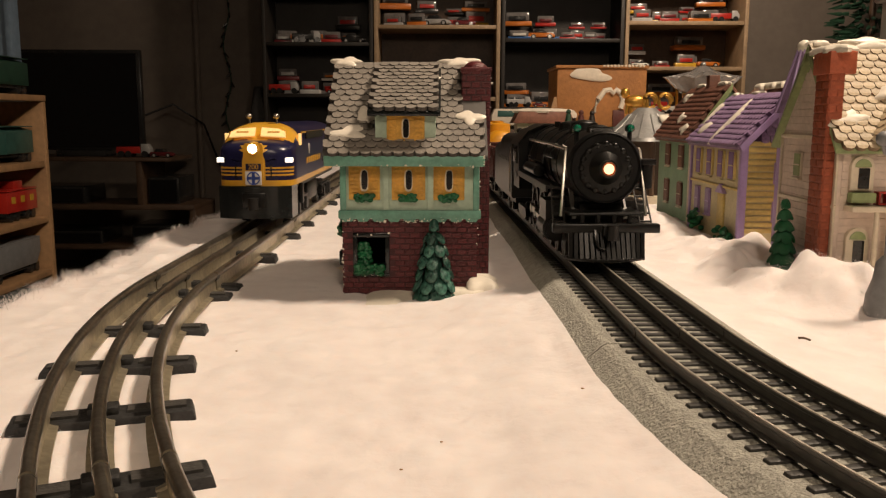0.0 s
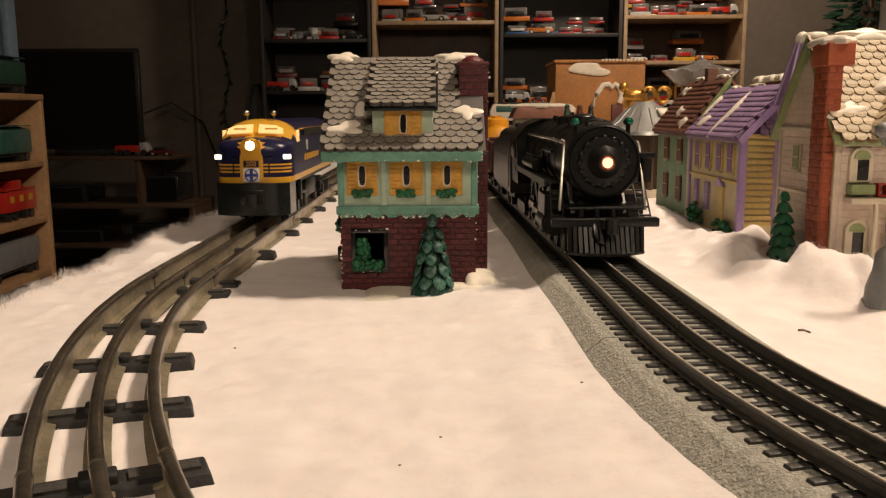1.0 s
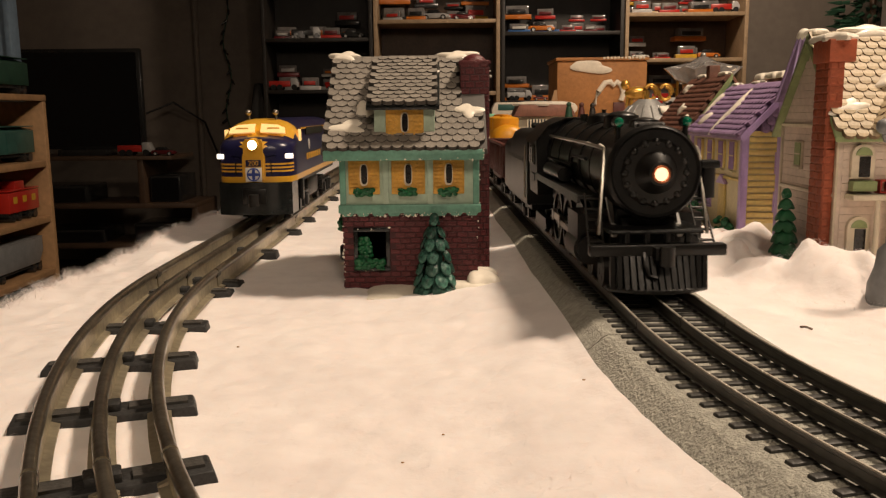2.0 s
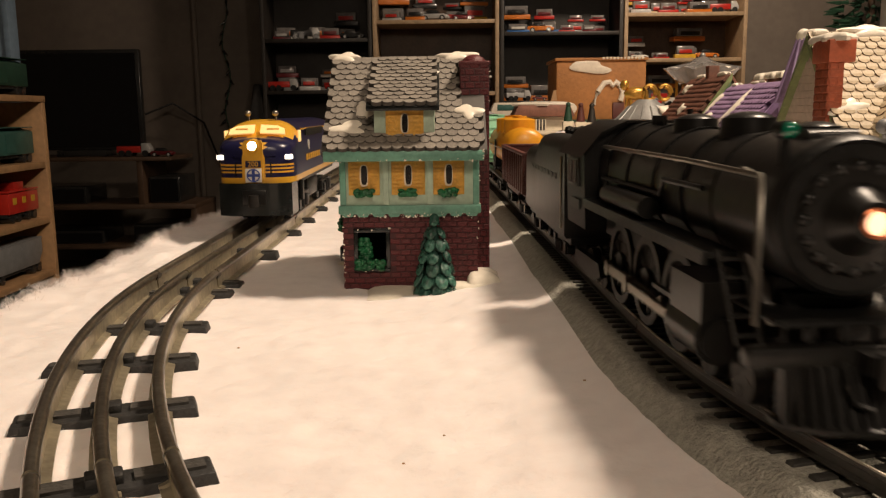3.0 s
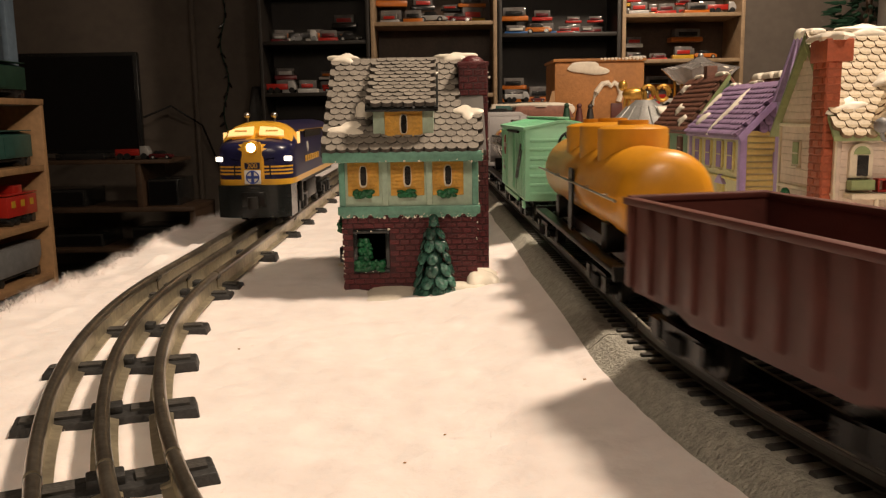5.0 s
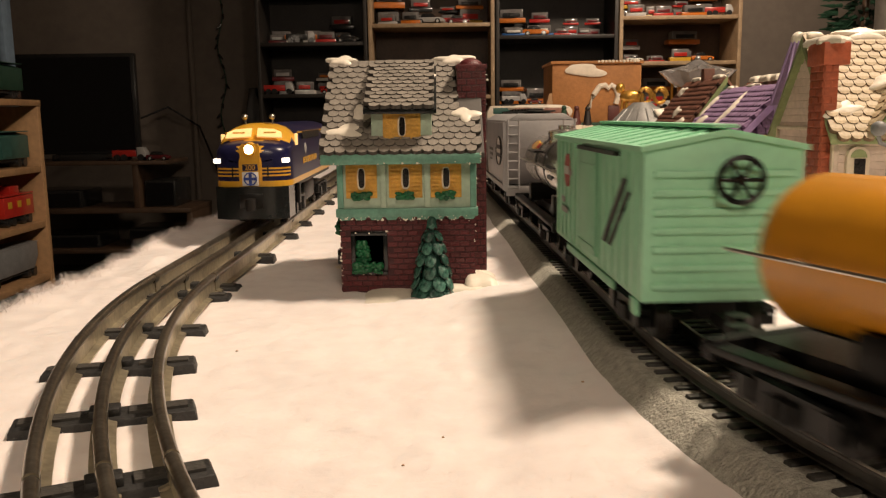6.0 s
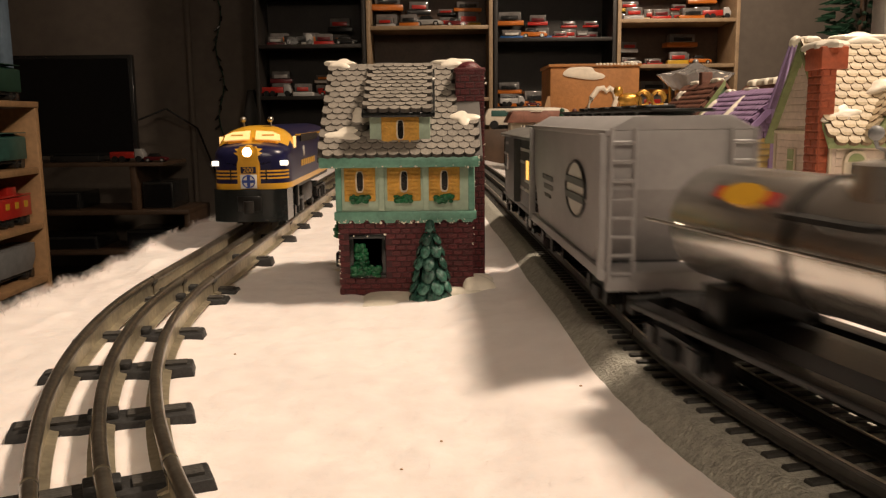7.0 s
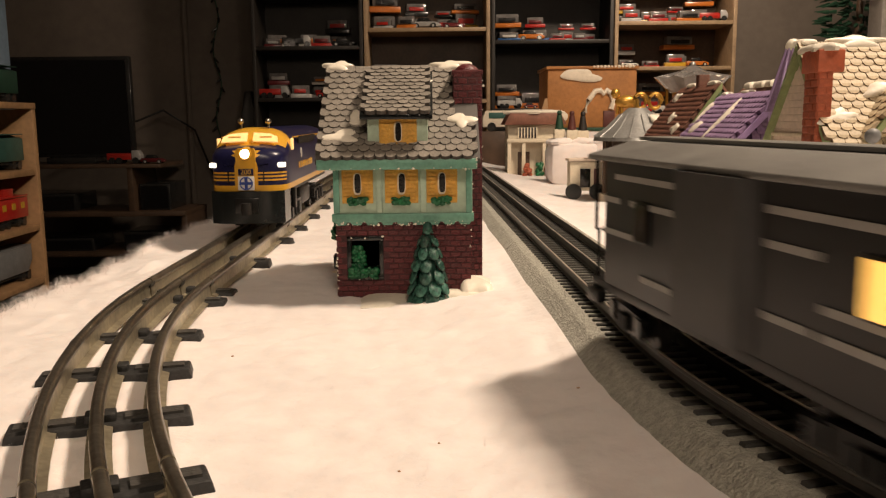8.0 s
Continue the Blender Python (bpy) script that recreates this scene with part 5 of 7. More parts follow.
    for x in (-0.066, -0.099, -0.132):
        w = shared("driver_wheel_set", driver, e, Matrix.Translation((X + x, 0, 0.0155)))
        tagged(w, "spoked driving wheels")
        for s in (-1, 1):
            for k in range(12):
                shared("spoke", spoke, w, Matrix.Translation((0, s * 0.016, 0)) @ Matrix.Rotation(k * math.pi / 6, 4, "Y"))
        SPINNERS.append((w, (X + x, 0, 0.0155), 0.0155))
    for s in (-1, 1):
        rb = bmesh.new()
        add_box(rb, (-0.0680, s * 0.0205 - 0.0008, -0.0018), (0.0, s * 0.0205 + 0.0008, 0.0018))
        for x in (0, -0.033, -0.066):
            add_cyl(rb, (x, s * 0.0195, 0), (x, s * 0.0216, 0), 0.0030, n=12)
        r = part("side_rod", rb, TREAD, e, "bright side rod", at=Matrix.Translation((X - 0.066 + 0.007, 0, 0.0155)))
        RODS.append((r, X - 0.066, 0.0155, 0.0070))
        mb = bmesh.new()
        add_box(mb, (0.0, s * 0.0225 - 0.0007, -0.0014), (0.0520, s * 0.0225 + 0.0007, 0.0014))
        add_cyl(mb, (0, s * 0.0215, 0), (0, s * 0.0236, 0), 0.0028, n=12)
        m = part("main_rod", mb, TREAD, e, "bright main rod", at=Matrix.Translation((X - 0.099 + 0.007, 0, 0.0155)))
        RODS.append((m, X - 0.099, 0.0155, 0.0070))
    for x, r in ((-0.018, 0.0072), (-0.041, 0.0072), (-0.158, 0.0085), (-0.180, 0.0085)):
        w = shared("small_wheel_set", CAR_WHEELS, e, Matrix.Translation((X + x, 0, 0.0068)))
        SPINNERS.append((w, (X + x, 0, 0.0068), 0.0068))
    for s in (-1, 1):
        part("trailing_frame", prism([(X - 0.190, 0.012), (X - 0.150, 0.012), (X - 0.146, 0.007), (X - 0.156, 0.004), (X - 0.182, 0.004), (X - 0.192, 0.007)], 1, s * 0.0205 - 0.0014, s * 0.0205 + 0.0014), BLACK, e)
    # cab
    cab = bmesh.new()
    add_prism(cab, [(-0.0255, 0.0250), (0.0255, 0.0250), (0.0265, 0.0560), (0.0200, 0.0640), (0.0100, 0.0682), (-0.0100, 0.0682), (-0.0200, 0.0640), (-0.0265, 0.0560)], 0, X - 0.192, X - 0.158)
    part("cab", cab, BLACK, e, "black cab with side windows")
    part("cab_roof", prism([(-0.0285, 0.0550), (-0.0205, 0.0648), (-0.0100, 0.0692), (0.0100, 0.0692), (0.0205, 0.0648), (0.0285, 0.0550), (0.0205, 0.0640), (0.0100, 0.0684), (-0.0100, 0.0684), (-0.0205, 0.0640)], 0, X - 0.200, X - 0.154), BLACK_SATIN, e)
    for s in (-1, 1):
        fr = part("cab_window", box((X - 0.184, s * 0.0263 - 0.0008, 0.0420), (X - 0.166, s * 0.0263 + 0.0008, 0.0540), 0.0004), GREY_BLACK, e)
        for x in (-0.1800, -0.1715):
            part("pane", box((X + x - 0.0033, s * 0.0268 - 0.0007, 0.0432), (X + x + 0.0033, s * 0.0268 + 0.0007, 0.0528)), DARK_PANE, fr)
        bars(e, s * 0.0262, [(X - 0.184, X - 0.166, 0.0325, 0.0040)], GREY_BLACK)
    part("drawbar", box((X - 0.214, -0.0030, 0.0100), (X - 0.185, 0.0030, 0.0125)), BLACK, e)


RODS = []


def build_tender():
    t, h = rolling("tender", "black toy tender loaded with coal, behind the steam locomotive", 0.208, 0.355)
    bm, rings = bmesh.new(), []
    for x, top in ((-h, 0.0515), (-h + 0.0010, 0.0522), (-0.036, 0.0524), (-0.030, 0.0532), (-0.025, 0.0555), (-0.020, 0.0588), (-0.015, 0.0606), (-0.008, 0.0612), (h, 0.0612)):
        half = [(0.0245, 0.0135), (0.0255, 0.0150), (0.0255, top - 0.0070)] + [(0.0185 + 0.0070 * math.cos(radians(q)), top - 0.0070 + 0.0070 * math.sin(radians(q))) for q in (20, 40, 60, 80)] + [(0.0150, top)]
        rings.append([Vector((x, y, z)) for y, z in half] + [Vector((x, -y, z)) for y, z in half[::-1]])
    add_sweep(bm, rings)
    part("tank", bm, GREY_BLACK, t, "black tank, low behind and high round the coal")
    part("frame", box((-h - 0.002, -0.0225, 0.0105), (h + 0.002, 0.0225, 0.0140)), BLACK, t)
    rng = random.Random(4)
    bm = bmesh.new()
    for _ in range(150):
        add_ball(bm, (rng.uniform(0.008, h - 0.008), rng.uniform(-0.013, 0.013), 0.0610 + rng.uniform(-0.001, 0.0022)), rng.uniform(0.0016, 0.0032), (1, 1, 0.8), 6, 4)
    part("coal", bm, BLACK, t, "heap of black coal", smooth=False)
    for s in (-1, 1):
        bars(t, s * 0.0256, [(-0.045 + k * 0.0125, -0.039 + k * 0.0125, 0.0400, 0.0026) for k in range(8)], GREY_LETTER)
        part("handrail", tube([(h - 0.004, s * 0.0265, 0.0180), (h - 0.004, s * 0.0265, 0.0520)], 0.0006, 6), STEEL, t)
    part("hatch", cyl((-0.052, 0, 0.0515), (-0.052, 0, 0.0550), 0.0070, n=18), BLACK, t)


def build_gondola():
    g, h = rolling("gondola_car", "empty oxide red toy gondola car with ribbed sides", 0.372, 0.518)
    w = 0.0240
    side = [(-h, 0.0180), (-h * 0.62, 0.0180), (-h * 0.45, 0.0145), (h * 0.45, 0.0145), (h * 0.62, 0.0180), (h, 0.0180), (h, 0.0450), (-h, 0.0450)]
    for s in (-1, 1):
        sd = part("side", prism(side, 1, s * w - 0.0008, s * w + 0.0008), OXIDE, g, "ribbed side wall")
        for k in range(12):
            x = -h + 0.003 + (2 * h - 0.006) * k / 11
            part("rib", box((x - 0.0016, s * (w + 0.0014) - 0.0008, 0.0182), (x + 0.0016, s * (w + 0.0014) + 0.0008, 0.0440), 0.0003), OXIDE, sd)
        part("top_rail", box((-h - 0.001, s * (w + 0.0006) - 0.0018, 0.0440), (h + 0.001, s * (w + 0.0006) + 0.0018, 0.0462), 0.0004), OXIDE, sd)
    for x in (-h, h):
        en = part("end", box((x - 0.0009, -w + 0.0008, 0.0180), (x + 0.0009, w - 0.0008, 0.0452)), OXIDE, g, "end wall")
        for z in (0.025, 0.034):
            part("rib", box((x - 0.0022, -w + 0.002, z), (x + 0.0022, w - 0.002, z + 0.002), 0.0004), OXIDE, en)
        part("top_rail", box((x - 0.0020, -w - 0.0005, 0.0446), (x + 0.0020, w + 0.0005, 0.0466), 0.0004), OXIDE, en)
    part("floor", box((-h + 0.001, -w + 0.001, 0.0160), (h - 0.001, w - 0.001, 0.0190)), OXIDE, g)
    part("underframe", box((-h, -0.0060, 0.0105), (h, 0.0060, 0.0160)), BLACK, g)


def dome_tank(car, h, r, zc, mt, domes, label):
    bm = bmesh.new()
    n = 28
    rows = [(-h, 0.3), (-h + 0.0012, 0.70), (-h + 0.0035, 0.90), (-h + 0.0070, 1.0), (h - 0.0070, 1.0), (h - 0.0035, 0.90), (h - 0.0012, 0.70), (h, 0.3)]
    add_sweep(bm, [[Vector((x, r * f * math.sin(2 * math.pi * k / n), zc + r * f * math.cos(2 * math.pi * k / n))) for k in range(n)] for x, f in rows])
    tank = part("tank", bm, mt, car, label)
    for x, dr, top in domes:
        dm = bmesh.new()
        add_cyl(dm, (x, 0, zc + r * 0.5), (x, 0, top - 0.0015), dr, n=24)
        add_ball(dm, (x, 0, top - 0.0018), dr, (1, 1, 0.16), 24, 8)
        add_cyl(dm, (x, 0, top - 0.002), (x, 0, top + 0.0022), dr * 0.45, n=16)
        part("dome", dm, mt, car)
    for s in (-1, 1):
        part("handrail", tube([(-h - 0.003, s * (r + 0.0022), zc + 0.0005), (h + 0.003, s * (r + 0.0022), zc + 0.0005)], 0.0005, 6), STEEL, car, "bright wire handrail")
        for x in (-h * 0.8, -h * 0.4, h * 0.4, h * 0.8):
            part("stanchion", cyl((x, s * r * 0.98, zc + 0.0005), (x, s * (r + 0.0026), zc + 0.0005), 0.0007, n=6), STEEL, car)
    return tank


def tank_frame(car, h):
    part("underframe", box((-h - 0.008, -0.0090, 0.0110), (h + 0.008, 0.0090, 0.0160)), BLACK, car, "black underframe")
    for s in (-1, 1):
        part("side_sill", box((-h - 0.008, s * 0.0195 - 0.0030, 0.0130), (h + 0.008, s * 0.0195 + 0.0030, 0.0152), 0.0004), BLACK, car)
    for x in (-h - 0.007, h + 0.007):
        part("end_beam", box((x - 0.0015, -0.0225, 0.0110), (x + 0.0015, 0.0225, 0.0165), 0.0004), BLACK, car)
    for x in (-h * 0.62, h * 0.62):
        part("saddle", box((x - 0.0050, -0.0165, 0.0150), (x + 0.0050, 0.0165, 0.0270), 0.0006), BLACK, car)


def build_orange_tank():
    c, h = rolling("tank_car", "bright orange three-dome toy tank car", 0.552, 0.762)
    dome_tank(c, h - 0.008, 0.0190, 0.0396, ORANGE, ((-0.040, 0.0150, 0.0668), (0, 0.0155, 0.0674), (0.040, 0.0150, 0.0668)), "orange tank")
    for s in (-1, 1):
        part("ladder", box((-0.0045, s * 0.0196 - 0.0006, 0.0160), (0.0045, s * 0.0196 + 0.0006, 0.0460)), BLACK, c, "dark ladder panel")
    tank_frame(c, h - 0.008)


def build_boxcar():
    c, h = rolling("boxcar", "mint green toy boxcar with dark emblems and a sliding door", 0.800, 0.960)
    w = 0.0245
    part("body", prism([(-w, 0.0150), (w, 0.0150), (w, 0.0625), (0, 0.0668), (-w, 0.0625)], 0, -h, h, 0.0004), MINT_CAR, c, "mint green ribbed body")
    part("roof", prism([(-w - 0.0012, 0.0615), (-w - 0.0012, 0.0632), (0, 0.0680), (w + 0.0012, 0.0632), (w + 0.0012, 0.0615), (0, 0.0662)], 0, -h - 0.001, h + 0.001), MINT_CAR, c)
    for k in range(11):
        x = -h + 0.006 + (2 * h - 0.012) * k / 10
        part("roof_rib", prism([(-w, 0.0630), (-w, 0.0638), (0, 0.0687), (w, 0.0638), (w, 0.0630), (0, 0.0678)], 0, x - 0.0006, x + 0.0006), MINT_CAR, c, smooth=False)
    part("roof_walk", box((-h, -0.0040, 0.0684), (h, 0.0040, 0.0696), 0.0003), MINT_DOOR, c)
    for s in (-1, 1):
        d = part("door", box((-0.0160, s * w - 0.0012, 0.0185), (0.0160, s * w + 0.0014, 0.0590), 0.0004), MINT_DOOR, c, "sliding door")
        for k in range(0, 8, 7):
            part("rib", box((-0.0150, s * (w + 0.0014) - 0.0002, 0.0210 + k * 0.0045), (0.0150, s * (w + 0.0014) + 0.0003, 0.0222 + k * 0.0045)), MINT_DOOR, d, smooth=False)
        part("door_rail", box((-0.0170, s * (w + 0.0012) - 0.0010, 0.0590), (0.0500, s * (w + 0.0012) + 0.0010, 0.0604)), BLACK, c, "dark door rail")
        for k in range(12):
            x = (-1 if k < 6 else 1) * (0.020 + (k % 6) * 0.0105)
            part("rib", box((x - 0.0004, s * w - 0.0005, 0.0165), (x + 0.0004, s * w + 0.0005, 0.0605)), MINT_CAR, c, smooth=False)
        em = part("emblem", cyl((-0.048, s * w, 0.0480), (-0.048, s * (w + 0.0006), 0.0480), 0.0075, n=24), RED_TRIM, c, "red round emblem with white bar")
        part("emblem_bar", box((-0.0535, s * (w + 0.0008) - 0.0003, 0.0462), (-0.0425, s * (w + 0.0008) + 0.0003, 0.0498)), WHITE, em)
        bars(c, s * (w + 0.0006), [(-0.060, -0.052, 0.0330, 0.0025), (-0.060, -0.045, 0.0285, 0.0025), (-0.040, -0.0355, 0.0465, 0.0020)], GREY_MARK)
        sl = bmesh.new()
        add_prism(sl, [(0.026, 0.0270), (0.032, 0.0270), (0.062, 0.0520), (0.056, 0.0520)], 1, s * (w + 0.0005) - 0.0002, s * (w + 0.0005) + 0.0002)
        add_prism(sl, [(0.036, 0.0270), (0.040, 0.0270), (0.066, 0.0480), (0.062, 0.0480)], 1, s * (w + 0.0005) - 0.0002, s * (w + 0.0005) + 0.0002)
        part("slanted_marking", sl, GREY_BLACK, c, "dark slanted emblem")
        part("side_sill", box((-0.045, s * w - 0.0010, 0.0120), (0.045, s * w + 0.0006, 0.0152), 0.0004), MINT_DOOR, c)
        part("step", box((h - 0.010, s * w - 0.0010, 0.0100), (h - 0.004, s * w + 0.0008, 0.0152), 0.0003), MINT_DOOR, c)
    for sx in (-1, 1):
        for k in range(7):
            part("end_rib", box((sx * h - 0.0008, -w + 0.003, 0.0190 + k * 0.0058), (sx * h + 0.0012, w - 0.003, 0.0210 + k * 0.0058), 0.0004), MINT_CAR, c)
        br = bmesh.new()
        add_tube(br, [(sx * (h + 0.0040), 0.004 + 0.0068 * math.cos(q * math.pi / 10), 0.0530 + 0.0068 * math.sin(q * math.pi / 10)) for q in range(21)], 0.0009, 6)
        for q in range(3):
            a = q * math.pi / 3
            add_cyl(br, (sx * (h + 0.0040), 0.004 + 0.0066 * math.cos(a), 0.0530 + 0.0066 * math.sin(a)), (sx * (h + 0.0040), 0.004 - 0.0066 * math.cos(a), 0.0530 - 0.0066 * math.sin(a)), 0.0006, n=6)
        add_cyl(br, (sx * h, 0.004, 0.0530), (sx * (h + 0.0045), 0.004, 0.0530), 0.0012, n=8)
        part("brake_wheel", br, BLACK, c, "black brake wheel")
    part("underframe", box((-h + 0.002, -0.0060, 0.0105), (h - 0.002, 0.0060, 0.0152)), BLACK, c)


def build_silver_tank():
    c, h = rolling("tank_car", "shiny silver single-dome toy tank car on a black frame", 0.985, 1.160)
    dome_tank(c, h - 0.009, 0.0172, 0.0418, SILVER, ((0, 0.0115, 0.0640),), "polished silver tank")
    for x in (-0.018, 0.018):
        bm = bmesh.new()
        add_sweep(bm, [[Vector((x + d, 0.0176 * math.sin(2 * math.pi * k / 28), 0.0418 + 0.0176 * math.cos(2 * math.pi * k / 28))) for k in range(28)] for d in (-0.0015, 0.0015)])
        part("band", bm, WHEEL, c, "dark tank strap")
    for s in (-1, 1):
        part("platform", box((-0.014, s * 0.0195 - 0.0030, 0.0500), (0.014, s * 0.0195 + 0.0030, 0.0512)), BLACK, c)
        em = bmesh.new()
        add_prism(em, [(-0.040 + 0.0095 * math.cos(q * math.pi / 10), 0.0036 * math.sin(q * math.pi / 10)) for q in range(20)], 1, -0.0006, 0.0006)
        mo = part("emblem", em, YELLOW, c, "yellow emblem with red edge", at=Matrix.Translation((0, s * 0.0134, 0.0529)) @ Matrix.Rotation(s * radians(40), 4, "X"))
        part("emblem_edge", box((-0.0530, -0.0004, -0.0018), (-0.0270, 0.0004, 0.0018)), RED_TRIM, mo)
        bars(c, s * 0.0173, [(0.030, 0.060, 0.0410, 0.0030), (0.034, 0.054, 0.0360, 0.0022)], GREY_BLACK)
    tank_frame(c, h - 0.009)


def build_hopper():
    c, h = rolling("covered_hopper", "grey toy covered hopper car with end ladders", 1.184, 1.370)
    w, top, bot = 0.0262, 0.0738, 0.0190
    side = [(-h, 0.0480), (-h + 0.022, bot), (h - 0.022, bot), (h, 0.0480), (h, top - 0.0050), (-h, top - 0.0050)]
    part("body", prism(side, 1, -w, w, 0.0005), HOPPER, c, "grey hopper body with sloped ends")
    part("roof", prism([(-w, top - 0.0050), (w, top - 0.0050), (w - 0.009, top), (-w + 0.009, top)], 0, -h, h, 0.0005), HOPPER, c)
    part("roof_walk", box((-h, -0.0110, top + 0.0012), (h, 0.0110, top + 0.0024), 0.0003), GREY_BLACK, c, "dark roof walk")
    for k in range(9):
        part("walk_support", box((-h + 0.006 + k * 0.0195, -0.0105, top - 0.0002), (-h + 0.009 + k * 0.0195, 0.0105, top + 0.0012)), HOPPER, c, smooth=False)
    for k in range(6):
        part("hatch", box((-0.066 + k * 0.0235, -0.0060, top + 0.0024), (-0.052 + k * 0.0235, 0.0060, top + 0.0040), 0.0006), GREY_BLACK, c)
    for s in (-1, 1):
        part("side_sill", box((-h, s * w - 0.0016, 0.0155), (h, s * w + 0.0010, 0.0195), 0.0004), HOPPER, c)
        part("top_chord", box((-h, s * w - 0.0010, top - 0.0070), (h, s * w + 0.0010, top - 0.0048), 0.0004), HOPPER, c)
        for x in (-h + 0.002, h - 0.002):
            part("corner_post", box((x - 0.0014, s * w - 0.0026, 0.0160), (x + 0.0014, s * w + 0.0004, top - 0.0060), 0.0003), HOPPER, c)
        outline = oval(0.037, 0.0440, 0.0205, 0.0114, 32)
        em = part("emblem", prism(outline, 1, s * w - 0.0001 if s > 0 else s * w - 0.0006, s * w + 0.0006 if s > 0 else s * w + 0.0001), WHITE, c, "white oval emblem with dark bars")
        part("emblem_ring", tube([(x, s * (w + 0.0006), z) for x, z in outline + outline[:1]], 0.0007, 6), GREY_BLACK, em, "black outline")
        for z, hw in ((0.0458, 0.0195), (0.0392, 0.0195)):
            part("emblem_bar", box((0.037 - hw, s * (w + 0.0009) - 0.0003, z), (0.037 + hw, s * (w + 0.0009) + 0.0003, z + 0.0030)), GREY_BLACK, em)
        bars(c, s * (w + 0.0002), [(-0.056, -0.050, 0.042, 0.0024), (-0.046, -0.024, 0.042, 0.0024), (-0.050, -0.024, 0.0375, 0.0024), (-0.048, -0.030, 0.0335, 0.0016)], GREY_LETTER)
    for sx in (-1, 1):
        for s in (-1, 1):
            lad = bmesh.new()
            y0 = s * (w - 0.0050)
            for dy in (-0.0042, 0.0042):
                add_cyl(lad, (sx * (h + 0.0022), y0 + dy, 0.0160), (sx * (h + 0.0022), y0 + dy, top - 0.0040), 0.0007, n=6)
            for k in range(8):
                add_cyl(lad, (sx * (h + 0.0022), y0 - 0.0042, 0.0185 + k * 0.0066), (sx * (h + 0.0022), y0 + 0.0042, 0.0185 + k * 0.0066), 0.0006, n=6)
            part("ladder", lad, HOPPER, c, "grey end ladder")
        part("end_platform", box((min(sx * h, sx * (h - 0.022)), -w + 0.002, 0.0155), (max(sx * h, sx * (h - 0.022)), w - 0.002, 0.0185), 0.0004), HOPPER, c)
        part("end_beam", box((sx * h - 0.0014, -w, 0.0120), (sx * h + 0.0014, w, 0.0190), 0.0004), HOPPER, c)
    for x in (-0.036, 0.0, 0.036):
        hp = bmesh.new()
        add_sweep(hp, [[Vector((x + a * 0.016 * f, b * 0.020 * f, z)) for a, b in ((-1, -1), (1, -1), (1, 1), (-1, 1))] for f, z in ((1.0, 0.0190), (0.45, 0.0095))])
        part("discharge_chute", hp, GREY_BLACK, c, smooth=False)


